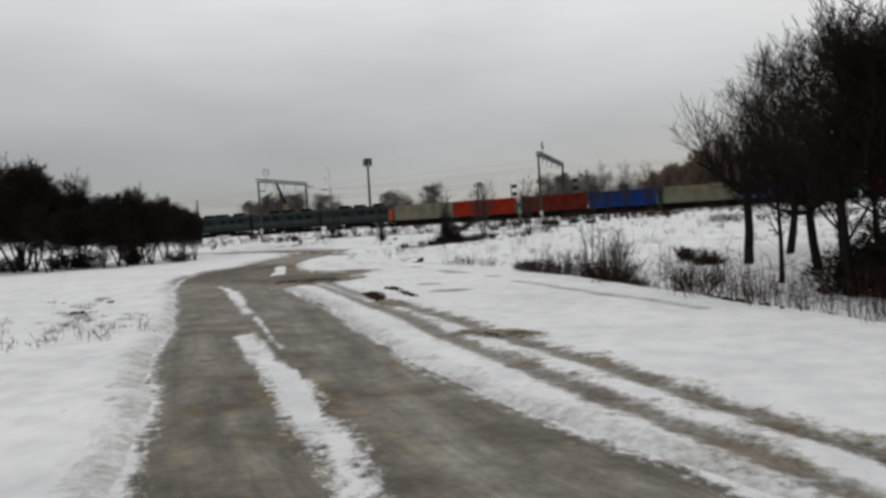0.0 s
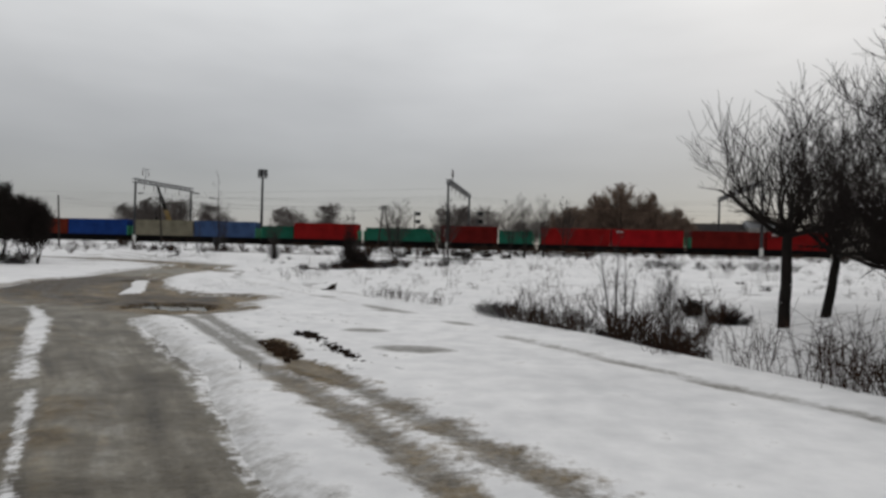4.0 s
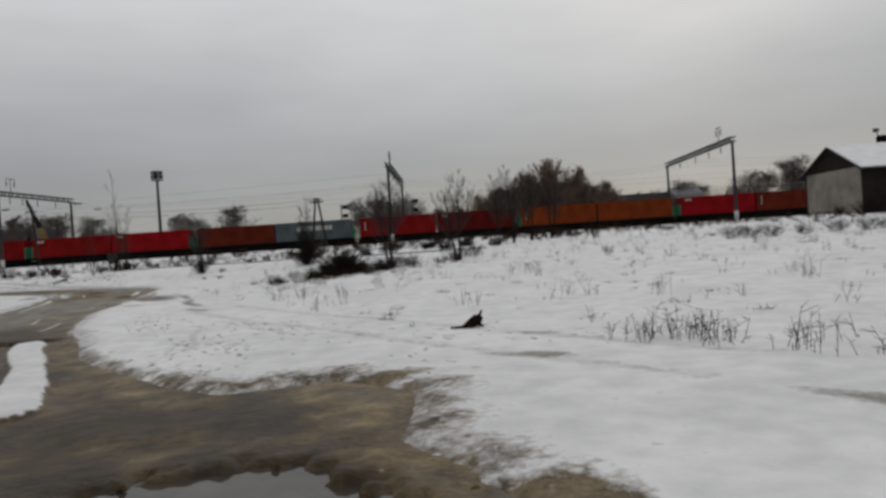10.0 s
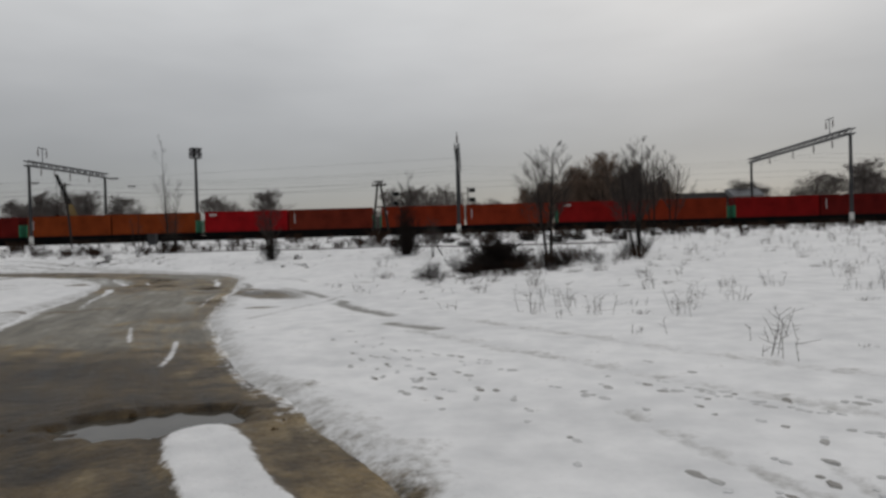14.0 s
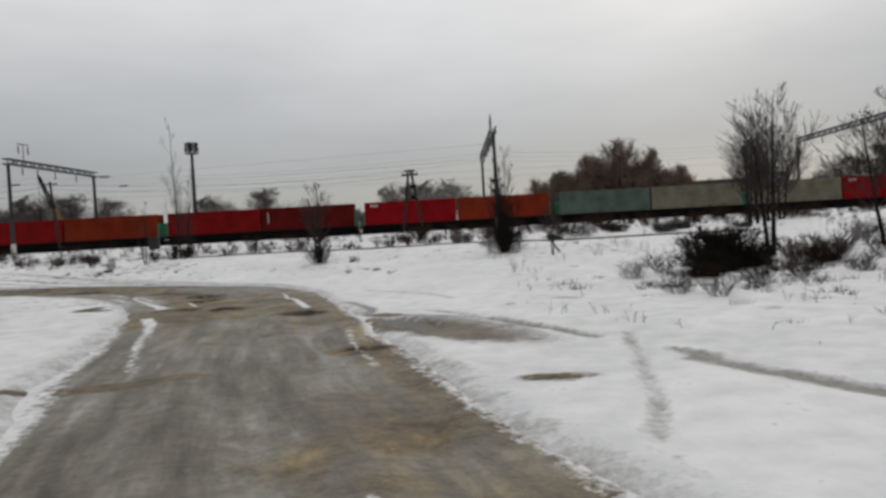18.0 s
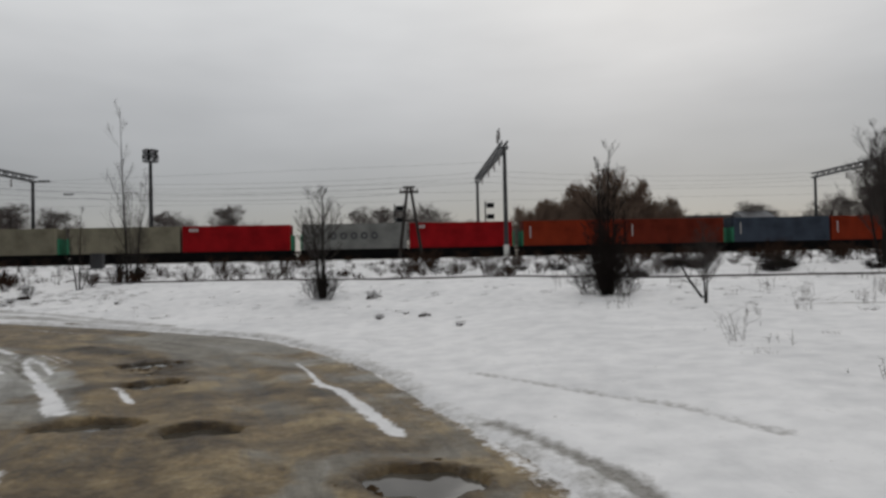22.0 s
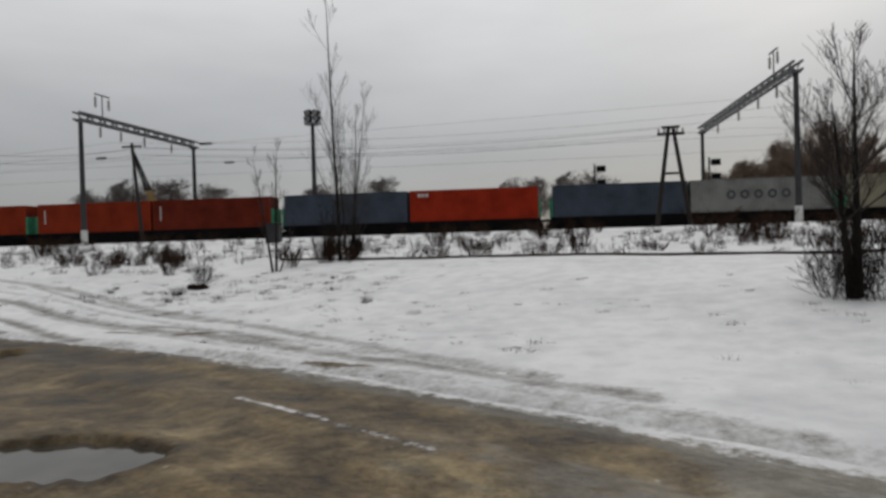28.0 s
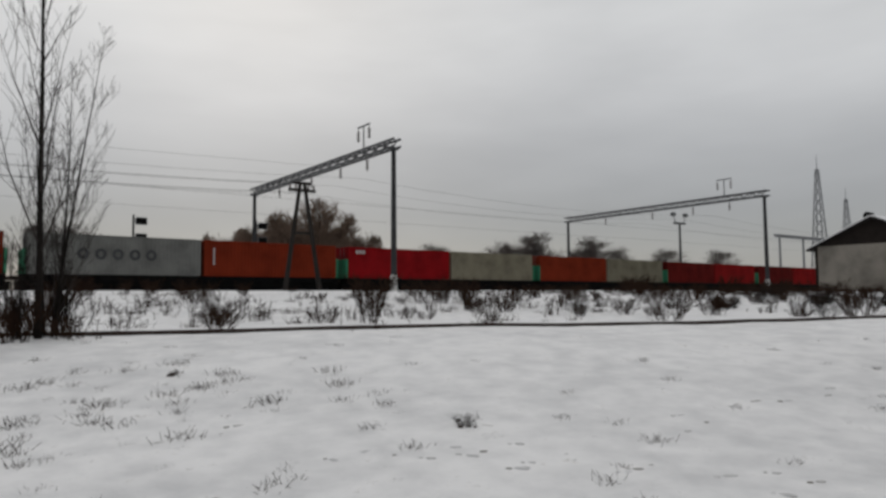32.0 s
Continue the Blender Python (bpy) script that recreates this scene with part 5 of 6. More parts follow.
def far_shed():
    ob = thing("far_shed", pose(69.0, 95.0, 1.8), "pale grey-blue shed beyond the railway", "shed")
    part("wall", Build().box((0, 0, 0), (7.2, 9, 8.8)).done(), M_CONC, ob)
    part("roof", Build().prism([(-0.4, 8.8), (9.4, 8.8), (4.5, 11.0)], -0.4, 7.6).done(), M_DISTANT, ob)
    low = thing("far_shed", pose(54.0, 97.0, 1.8), "low dark shed beyond the railway", "shed")
    part("wall", Build().box((0, 0, 0), (14.5, 8, 7.8)).done(), M_BRICKD, low)
    part("roof", Build().prism([(-0.4, 7.8), (8.4, 7.8), (4.0, 10.2)], -0.4, 14.7).done(), M_ROOF, low)


def concrete_block():
    ob = tagged(part("concrete_block", Build().box((-0.45, -0.4, -0.3), (0.45, 0.4, 1.15)).box((-0.5, -0.45, 1.15), (0.5, 0.45, 1.25)).done(), M_POST, None, "", pose(-34.9, -8.6, height(-34.9, -8.6), 0, 0, 8)), "small dark square equipment box on the bank", "equipment box")


for pts in ([(-55.1, 8.8, 12.4), (-48.8, 8.8, 11.3), (-0.3, 9.2, 12.6)], [(-110, 17.4, 12.3), (-67.9, 20.2, 12.2), (-54.9, 25.6, 11.7), (-0.5, 27.4, 12.6)]):
    wire("feeder_wire", pts, 0.008, "thin dark feeder wire strung along the portals", 0.0)
for x, y, z in ((-48.8, 8.8, 11.3), (-54.9, 25.6, 11.7), (-67.9, 20.2, 12.2)):
    ob = thing("wire_insulator", pose(x, y, z), "dark insulator hung in the overhead wires", "insulator", "wire insulators")
    part("rod", Build().limb((-0.75, 0, 0), (0.75, 0, 0), 0.05, 0.05, 5, True).done(), M_STEEL, ob)
    for dx in (-0.45, -0.15, 0.15, 0.45):
        part("disc", Build().limb((dx - 0.04, 0, 0), (dx + 0.04, 0, 0), 0.17, 0.12, 8, True).done(), M_BLACK, ob)
roof_lamp()
concrete_post()
lattice_tower(180, 55, 37, 2.2, "tall grey lattice tower far behind the shed")
lattice_tower(232, 70, 34, 2.2, "tall grey lattice tower far behind the shed")
yard_mast(94, 42, 14.4)
gantry()
far_shed()
concrete_block()


# ---- trees and shrubs ----
def grow(b, twigs, p, d, length, r, depth, rng, spread, up, kids, min_r=0.007):
    """A limb that bends, forks and ends in a spray of twigs."""
    segs = 3
    last, rr = p, r
    for i in range(segs):
        d = (d + Vector((rng.uniform(-1, 1), rng.uniform(-1, 1), rng.uniform(-0.5, 1) * up)) * 0.17).normalized()
        nxt = last + d * (length / segs)
        r2 = rr * 0.8
        (b if r > 0.05 else twigs).limb(last, nxt, max(rr, min_r), max(r2, min_r * 0.8), 5 if r > 0.08 else 3)
        if depth > 0:
            for _ in range(kids if i else max(0, kids - 1)):
                a = Vector((rng.uniform(-1, 1), rng.uniform(-1, 1), rng.uniform(-0.3, 0.9) * up)).normalized()
                nd = (d * (1 - spread) + a * spread).normalized()
                grow(b, twigs, last.lerp(nxt, rng.uniform(0.2, 1.0)), nd, length * rng.uniform(0.5, 0.85), r2 * rng.uniform(0.42, 0.66), depth - 1, rng, spread, up, kids, min_r)
        last, rr = nxt, r2


def tree_kind(name, seed, high, trunk, r, depth, spread, up, kids, twig_mat, min_r, label, bare=0.25, stems=1, lean=0.12, reach=0.3, dome=0.0):
    """Build one bare tree of that height at the origin; copies share its meshes."""
    rng = random.Random(seed)
    ob = thing(name, pose(0, 0, -300), label, "tree" if name != "bare_shrub" else "shrub")
    b, tw = Build(), Build()
    for i in range(stems):
        an = i * 2.4 + rng.uniform(-0.5, 0.5)
        d = Vector((rng.uniform(-lean, lean), rng.uniform(-lean, lean), 1)).normalized() if stems == 1 else Vector((math.cos(an) * lean * 3, math.sin(an) * lean * 3, 1)).normalized()
        p = Vector((0, 0, -0.25)) if stems == 1 else Vector((rng.uniform(-0.15, 0.15), rng.uniform(-0.15, 0.15), -0.2))
        top = high * rng.uniform(0.6, 0.9) if stems > 1 else high * 0.86
        n = 8
        last, rr = p, r * rng.uniform(0.7, 1.0)
        for k in range(n):
            f = (k + 1) / n
            d = (d + Vector((rng.uniform(-1, 1), rng.uniform(-1, 1), 0.5)) * 0.08).normalized()
            nxt = last + d * (top / n)
            r2 = max(rr * 0.82, min_r)
            (b if rr > 0.05 else tw).limb(last, nxt, rr, r2, 7 if rr > 0.05 else 4)
            if f > bare:
                for _ in range(trunk):
                    an = rng.uniform(0, 6.28)
                    side = Vector((math.cos(an), math.sin(an), rng.uniform(-0.1, 0.7) * up)).normalized()
                    nd = (d * (1 - spread) + side * spread).normalized()
                    grow(b, tw, last.lerp(nxt, rng.random()), nd, high * reach * rng.uniform(0.6, 1.05) * (1.2 - 0.75 * f), rr * rng.uniform(0.35, 0.55), depth, rng, spread, up, kids, min_r)
            last, rr = nxt, r2
    tall = max(v[2] for v in tw.v + b.v)
    for bb in (b, tw):
        bb.v = [(x * high / tall, y * high / tall, z * high / tall) for x, y, z in bb.v]
    if dome:
        mid, rad = Vector((0, 0, high * 0.56)), high * dome
        for bb in (b, tw):
            for i, v in enumerate(bb.v):
                d = Vector(v) - mid
                if d.length > rad:
                    bb.v[i] = tuple(mid + d * ((rad + 0.25 * (d.length - rad)) / d.length)) if v[2] > high * 0.3 else v
    if b.v:
        part("trunk", b.done(), M_BARK, ob)
    part("crown", tw.done(), twig_mat, ob, "bare twigs")
    return ob


def plant(kind, x, y, scale=1.0, turn=0.0, z=None, label="", group="", wide=1.0):
    m = pose(x, y, height(x, y) - 0.05 if z is None else z, 0, 0, turn) @ Matrix.Diagonal((scale * wide, scale * wide, scale, 1))
    ob = copy_thing(kind, m)
    if label:
        tagged(ob, label)
    if group:
        tagged(ob, group=group)
    return ob


def apple_kind(name, seed, label, fork=2.7, shoots=2):
    """A pruned old tree: short trunk, crooked limbs and many upright shoots."""
    rng = random.Random(seed)
    ob = thing(name, pose(0, 0, -300), label, "tree")
    b, tw = Build(), Build()
    last, d, rr = Vector((0, 0, -0.3)), Vector((0.12, 0, 1)), 0.165
    for i in range(6):
        d = (d + Vector((rng.uniform(-1, 1), rng.uniform(-1, 1), 0.4)) * 0.09).normalized()
        nxt = last + d * (fork + 0.3) / 6
        b.limb(last, nxt, rr, rr * 0.95, 8)
        last, rr = nxt, rr * 0.95
    for i in range(8):
        an = i * 0.785 + rng.uniform(-0.3, 0.3)
        p, r = last - Vector((0, 0, rng.uniform(0, 0.25))), rr * rng.uniform(0.5, 0.75)
        d = Vector((math.cos(an), math.sin(an), rng.uniform(-0.05, 1.0))).normalized()
        for k in range(5):
            d = (d + Vector((rng.uniform(-1, 1), rng.uniform(-1, 1), rng.uniform(-0.6, 1.1))) * 0.28).normalized()
            q = p + d * rng.uniform(0.32, 0.58)
            b.limb(p, q, r, r * 0.82, 6)
            for _ in range(shoots):
                sd = (Vector((0, 0, 1)) + Vector((rng.gauss(0, 0.3), rng.gauss(0, 0.3), 0)) + d * 0.25).normalized()
                grow(b, tw, p.lerp(q, rng.random()), sd, rng.uniform(0.7, 2.0), r * 0.36, 1 + (rng.random() < 0.35), rng, 0.5, 1.0, 2, 0.007)
            for _ in range(1):
                sd = Vector((rng.gauss(0, 1), rng.gauss(0, 1), rng.uniform(-0.4, 0.4))).normalized()
                grow(b, tw, p.lerp(q, rng.random()), sd, rng.uniform(0.4, 0.9), 0.02, 1, rng, 0.6, 0.5, 2, 0.006)
            p, r = q, r * 0.82
    part("trunk", b.done(), M_BARK, ob)
    part("crown", tw.done(), M_TWIG, ob, "bare twigs")
    return ob


def stem_tree(name, seed, high, r, stems, clear, arms, angle, reach, twig_mat, label, fine=3, tip=0.0038):
    """A young tree or tall bush: straight stems (azimuth, lean, share of the height) with arms that climb and curve upwards."""
    rng = random.Random(seed)
    ob = thing(name, pose(0, 0, -300), label, "shrub" if name == "bare_shrub" else "tree")
    b, tw = Build(), Build()

    def climb(p, d, length, r0, n, kids, level):
        rr = r0
        for i in range(n):
            d = (d + Vector((rng.gauss(0, 0.07), rng.gauss(0, 0.07), 0.10))).normalized()
            q = p + d * (length / n)
            r2 = max(tip, r0 * (1 - 0.85 * (i + 1) / n))
            tw.limb(p, q, max(rr, tip), r2, 5 if rr > 0.03 else 3)
            if level and i:
                for _ in range(kids):
                    a = rng.uniform(0, 6.28)
                    nd = (d + Vector((math.cos(a), math.sin(a), 0.1)) * rng.uniform(0.4, 0.8)).normalized()
                    climb(p.lerp(q, rng.random()), nd, length * rng.uniform(0.35, 0.75) * (1.15 - i / n), max(tip, rr * 0.45), 3, max(1, kids - 1), level - 1)
            p, rr = q, r2

    for k, (az, lean, share) in enumerate(stems):
        d = Vector((math.cos(radians(az)) * lean, math.sin(radians(az)) * lean, 1)).normalized()
        p, top, n = Vector((0.1 * math.cos(radians(az)) * (k > 0), 0.1 * math.sin(radians(az)) * (k > 0), -0.2)), high * share, 14
        rr = r0 = r * (0.55 + 0.45 * share)
        turn, line = rng.uniform(0, 6.28), [(p, r0)]
        for i in range(n):
            f = (i + 1) / n
            d = (d + Vector((rng.gauss(0, 0.012), rng.gauss(0, 0.012), 0.01))).normalized()
            q = p + d * (top / n)
            r2 = max(tip, r0 * (1 - 0.9 * f ** 0.8))
            line.append((q, r2))
            if f > clear:
                for _ in range(max(1, round(arms * (1.2 - f) * 1.6 / (n * (1 - clear))))):
                    turn += 2.4
                    a = radians(angle * rng.uniform(0.6, 1.3))
                    nd = (d * math.cos(a) + Vector((math.cos(turn), math.sin(turn), 0)) * math.sin(a)).normalized()
                    ln = min(reach * top * rng.uniform(0.55, 1.1) * (1.1 - 0.7 * f), top * 1.05 * (1.04 - f) + 0.25)
                    climb(p.lerp(q, rng.random()), nd, ln, rr * rng.uniform(0.26, 0.46), 5, fine, 2)
            p, rr = q, r2
        k0 = len(b.v)
        for c_, rad in line:
            b.v += [(c_.x + rad * math.cos(j * 1.047), c_.y + rad * math.sin(j * 1.047), c_.z) for j in range(6)]
        b.f += [(k0 + 6 * i + j, k0 + 6 * i + (j + 1) % 6, k0 + 6 * i + 6 + (j + 1) % 6, k0 + 6 * i + 6 + j) for i in range(n) for j in range(6)]
    if b.v:
        part("trunk", b.done(), M_BARK, ob)
    part("crown", tw.done(), twig_mat, ob, "bare twigs")
    return ob


KINDS = {
    "near_c": tree_kind("bare_tree", 40, 10.0, 2, 0.17, 3, 0.52, 1.1, 2, M_TWIG, 0.009, "bare dark many-branched tree in snow", 0.3, 2, 0.06, 0.34),
    "near_a": apple_kind("bare_tree", 3, "bare dark apple-like tree with crooked limbs in snow"),
    "near_d": apple_kind("bare_tree", 11, "bare dark tree with upright shoots in snow", 2.2, 2),
    "near_b": tree_kind("bare_tree", 19, 11.0, 3, 0.17, 3, 0.5, 1.1, 2, M_TWIG, 0.009, "tall bare dark tree with upright branches in snow", 0.28, 1, 0.1, 0.34),
    "thicket": tree_kind("bare_tree", 5, 8.5, 2, 0.11, 3, 0.55, 0.9, 2, M_TWIG, 0.016, "dense dark leafless tree in a thicket", 0.3, 3, 0.12, 0.3),
    "thicket_b": tree_kind("bare_tree", 61, 8.5, 2, 0.10, 3, 0.5, 1.2, 2, M_TWIG, 0.014, "dark leafless tree with ragged top in a thicket", 0.3, 4, 0.1, 0.28),
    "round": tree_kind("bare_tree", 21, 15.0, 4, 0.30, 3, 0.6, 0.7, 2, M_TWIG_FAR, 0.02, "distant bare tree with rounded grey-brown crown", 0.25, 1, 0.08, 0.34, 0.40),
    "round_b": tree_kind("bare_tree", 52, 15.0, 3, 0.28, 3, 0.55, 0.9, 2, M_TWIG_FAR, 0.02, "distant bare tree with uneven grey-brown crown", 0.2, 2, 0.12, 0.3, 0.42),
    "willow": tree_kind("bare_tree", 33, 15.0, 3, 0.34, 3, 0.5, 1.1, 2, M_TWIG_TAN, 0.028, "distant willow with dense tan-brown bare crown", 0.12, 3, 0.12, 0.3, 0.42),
    "poplar": stem_tree("young_poplar", 12, 9.0, 0.07, ((90, 0.0, 1.0),), 0.2, 18, 27, 0.27, M_TWIG_MID, "slender young poplar with thin upright bare branches", 2, 0.0034),
    "poplar_b": stem_tree("young_poplar", 13, 6.6, 0.045, ((0, 0.1, 1.0), (200, 0.08, 0.8), (20, 0.04, 0.9)), 0.12, 16, 24, 0.34, M_TWIG_MID, "young poplar with leaning stem and fine upright twigs", 2, 0.0034),
    "poplar_c": stem_tree("young_poplar", 14, 4.6, 0.06, ((170, 0.16, 0.92), (60, 0.03, 1.0), (10, 0.42, 0.42)), 0.3, 8, 24, 0.34, M_TWIG_MID, "clump of thin young poplar stems in snow", 2, 0.0036),
    "sapling": stem_tree("bare_sapling", 17, 5.4, 0.085, ((20, 0.03, 1.0), (200, 0.1, 0.85)), 0.3, 26, 38, 0.52, M_TWIG_MID, "bare sapling with dark trunk and vase-shaped fine crown", 3, 0.0036),
    "sapling_b": stem_tree("bare_sapling", 18, 5.2, 0.08, ((200, 0.04, 1.0), (40, 0.14, 0.85)), 0.3, 22, 36, 0.5, M_TWIG_MID, "bare forked sapling with dark trunk and fine twigs", 3, 0.0036),
    "upright": stem_tree("bare_shrub", 71, 5.4, 0.05, ((0, 0.03, 1.0), (80, 0.1, 0.8), (150, 0.08, 0.9), (220, 0.14, 0.7), (300, 0.1, 0.75), (30, 0.2, 0.55), (190, 0.22, 0.5), (120, 0.25, 0.5), (260, 0.3, 0.45), (340, 0.28, 0.5)), 0.15, 12, 30, 0.34, M_TWIG, "tall dark clump of many bare stems in snow", 2, 0.005),
    "slim": stem_tree("bare_sapling", 72, 4.6, 0.11, ((0, 0.02, 1.0), (150, 0.12, 0.8)), 0.42, 22, 44, 0.55, M_TWIG_MID, "slim bare sapling with dark trunk and short upright twigs", 3, 0.0036),
    "shrub": tree_kind("bare_shrub", 25, 1.8, 1, 0.03, 2, 0.5, 1.0, 2, M_TWIG, 0.008, "dense dark leafless shrub in snow", 0.08, 8, 0.2, 0.34),
    "shrub_b": tree_kind("bare_shrub", 26, 1.6, 1, 0.025, 2, 0.65, 0.6, 2, M_TWIG, 0.007, "tangled dark leafless shrub in snow", 0.1, 8, 0.34, 0.42),
    "shrub_c": tree_kind("bare_shrub", 27, 1.8, 1, 0.024, 2, 0.5, 0.8, 1, M_TWIG, 0.0065, "thin tangled dark leafless shrub in snow", 0.1, 9, 0.26, 0.46),
    "brush": tree_kind("bare_shrub", 29, 1.3, 1, 0.012, 1, 0.3, 1.7, 1, M_WEED, 0.006, "low brown dry shrub poking through the snow", 0.15, 13, 0.15, 0.4),
    "brush_b": tree_kind("bare_shrub", 31, 1.1, 1, 0.012, 1, 0.38, 1.5, 1, M_WEED, 0.006, "low spreading dry shrub in the snow", 0.15, 11, 0.22, 0.42),
}

# beside the field, near the start of the road
plant(KINDS["near_a"], 24.3, -86.6, 1.02, 40)
plant(KINDS["near_d"], 25.8, -85.2, 0.92, 320)
plant(KINDS["near_b"], 24.6, -92.6, 0.62, 0)
plant(KINDS["near_c"], 25.6, -95.6, 0.72, 120)
plant(KINDS["near_d"], 26.0, -89.8, 0.92, 200)
plant(KINDS["near_c"], 27.0, -94.2, 0.74, 260)
plant(KINDS["near_c"], 28.2, -91.2, 0.74, 60)
plant(KINDS["near_c"], 28.0, -97.2, 0.72, 20)
plant(KINDS["near_b"], 28.8, -96.2, 0.78, 230)
plant(KINDS["near_b"], 26.6, -93.4, 0.66, 310)
plant(KINDS["near_c"], 27.6, -95.4, 0.7, 80)
plant(KINDS["near_c"], 26.9, -96.6, 0.66, 190)
plant(KINDS["near_a"], 31.0, -85.6, 1.1, 10)
plant(KINDS["near_d"], 33.0, -78.0, 1.1, 100)
plant(KINDS["near_c"], 36.0, -84.0, 0.9, 300)
plant(KINDS["near_d"], 38.0, -75.0, 1.1, 20)
for x, y, s in ((25.6, -95.0, 0.8), (26.6, -93.5, 1.0), (26.6, -96.6, 0.9), (28.4, -94.8, 1.2), (28.9, -92.2, 1.2), (27.4, -96.4, 1.1), (27.2, -96.0, 1.3), (26.4, -95.4, 1.0), (27.8, -93.2, 1.3)):
    plant(KINDS["shrub" if int(x * 10) % 2 else "shrub_b"], x, y, s, x * 91, group="undergrowth below the near trees", wide=0.9)
plant(KINDS["poplar_c"], 19.5, -92.0, 0.5, 0)
plant(KINDS["poplar_c"], 19.8, -91.8, 0.42, 120)
plant(KINDS["sapling"], 20.4, -93.0, 0.3, 40)
for x, y, s in ((19.5, -92.0, 0.45), (20.3, -93.0, 0.5), (20.8, -92.8, 0.4), (22.9, -86.0, 0.5), (23.3, -86.1, 0.42)):
    plant(KINDS["shrub_b"], x, y, s * 0.62, x * 91, group="dark shrubs by the ditch", wide=1.3)
for x, y, s, t in ((16.4, -88.3, 0.24, 10), (16.8, -88.8, 0.3, 80), (16.95, -89.3, 0.34, 150), (17.3, -89.6, 0.36, 220), (17.7, -90.1, 0.34, 300), (18.9, -89.0, 0.3, 40), (18.2, -89.6, 0.34, 110)):
    plant(KINDS["shrub_c"], x, y, s * 0.9, t, label="flattened tangle of dark dead stems by the ditch", group="dark shrubs by the ditch", wide=1.7)
plant(KINDS["shrub"], 22.2, -85.3, 0.36, 30, group="dark shrubs by the ditch", wide=1.3)
for x, y, s, t in ((24.6, -55.4, 0.5, 0), (25.3, -56.2, 0.45, 70), (26.1, -57.2, 0.5, 140), (27.8, -57.0, 0.35, 200), (29.5, -57.0, 0.5, 260), (31.2, -56.8, 0.5, 320), (32.5, -56.6, 0.45, 30), (34.0, -56.0, 0.4, 100)):
    plant(KINDS["shrub_c"], x, y, s, t, group="low shrubs across the field", wide=1.5)
rng = random.Random(31)
for i in range(16):
    plant(KINDS["shrub_c" if i % 3 else "brush"], 51.5 + 2.0 * i + rng.uniform(-0.8, 0.8), -18.0 + rng.uniform(-1.2, 0.6), rng.uniform(0.7, 1.4), rng.uniform(0, 360), group="shrubs along the shed wall", wide=1.3)
# thicket on the far side of the road
for i, (x, y, s) in enumerate(((-20.5, -61.5, 0.6), (-25.5, -72.5, 0.7), (-21.5, -68.5, 0.55), (-45, -72, 1.3), (-50, -69, 1.25), (-33, -69, 1.25), (-29.5, -70.5, 1.12), (-36, -66, 1.2), (-31, -64.5, 0.95), (-26.5, -68, 0.85), (-23.5, -69, 0.75), (-24.5, -64.5, 0.72), (-22.0, -65.2, 0.7), (-28, -60.5, 0.8), (-39, -71, 1.1), (-42, -66, 1.05), (-36, -60, 0.9), (-47, -62, 0.95), (-33, -56, 0.75), (-31.5, -70.5, 1.2), (-28, -68.5, 1.05), (-23.4, -67.6, 0.8), (-25.2, -62.4, 0.85), (-27.5, -57.5, 0.8), (-31, -50.5, 0.75), (-34, -47.5, 0.7), (-24.4, -65.0, 0.9))):
    plant(KINDS["thicket" if i % 3 else "thicket_b"], x, y, s, i * 67, group="thicket trees", wide=1.0 + 0.15 * (i % 2))
for i in range(8):
    t = i / 7
    plant(KINDS["shrub" if i % 2 else "shrub_b"], -20.5 - 24 * t, -63.5 - 8.5 * t - (i % 3) * 0.8, 0.8 + 0.25 * (i % 3), i * 71, group="undergrowth of the thicket", wide=1.3)
# along the field and the bank
plant(KINDS["sapling"], 5.5, -54.6, 0.95, 0, wide=1.15)
plant(KINDS["sapling_b"], 9.45, -53.9, 0.98, 130, wide=1.2)
for x, y, s_, t in ((14.2, -33.3, 1.3, 20), (16.2, -30.2, 1.3, 100), (12.8, -35.5, 1.1, 200), (18.3, -27.5, 1.3, 300)):
    plant(KINDS["sapling_b" if t % 200 else "sapling"], x, y, s_, t, label="tall hazy bare tree with many thin upright branches", group="thin trees on the bank", wide=0.95)
for x, y, s, t in ((2.7, -57.2, 0.66, 0), (3.2, -56.9, 0.74, 70), (3.6, -57.1, 0.62, 140), (3.0, -56.5, 0.72, 210), (4.0, -56.6, 0.45, 20), (2.6, -57.8, 0.42, 80), (2.0, -58.6, 0.34, 40), (5.5, -57.6, 0.4, 120)):
    plant(KINDS["shrub" if t % 20 else "shrub_b"], x, y, s, t, group="shrubs round the saplings", wide=1.15)
plant(KINDS["upright"], -2.0, -43.4, 0.95, 40)
plant(KINDS["upright"], -1.9, -43.2, 0.62, 160, wide=1.2)
plant(KINDS["upright"], -2.1, -43.5, 0.55, 260, wide=1.3)
for x, y, s, t in ((-1.9, -43.3, 1.0, 20), (-2.5, -43.1, 0.7, 110), (-1.5, -43.7, 0.6, 200)):
    plant(KINDS["shrub_c"], x, y, s, t, group="shrubs round the saplings")
plant(KINDS["sapling"], -0.2, -46.8, 0.42, 200)
plant(KINDS["slim"], -11.9, -38.2, 0.95, 60)
for x, y, s, t in ((-12.0, -38.3, 0.85, 10), (-11.7, -38.5, 0.6, 100), (-12.3, -38.1, 0.6, 190)):
    plant(KINDS["shrub_c"], x, y, s, t, group="shrubs round the saplings", wide=0.8)
plant(KINDS["upright"], -11.95, -38.2, 0.34, 70)
plant(KINDS["poplar"], -24.45, -27.1, 1.12, 0)
plant(KINDS["poplar_b"], -24.2, -26.7, 0.95, 0)
plant(KINDS["poplar_c"], -25.9, -29.6, 0.95, 0)
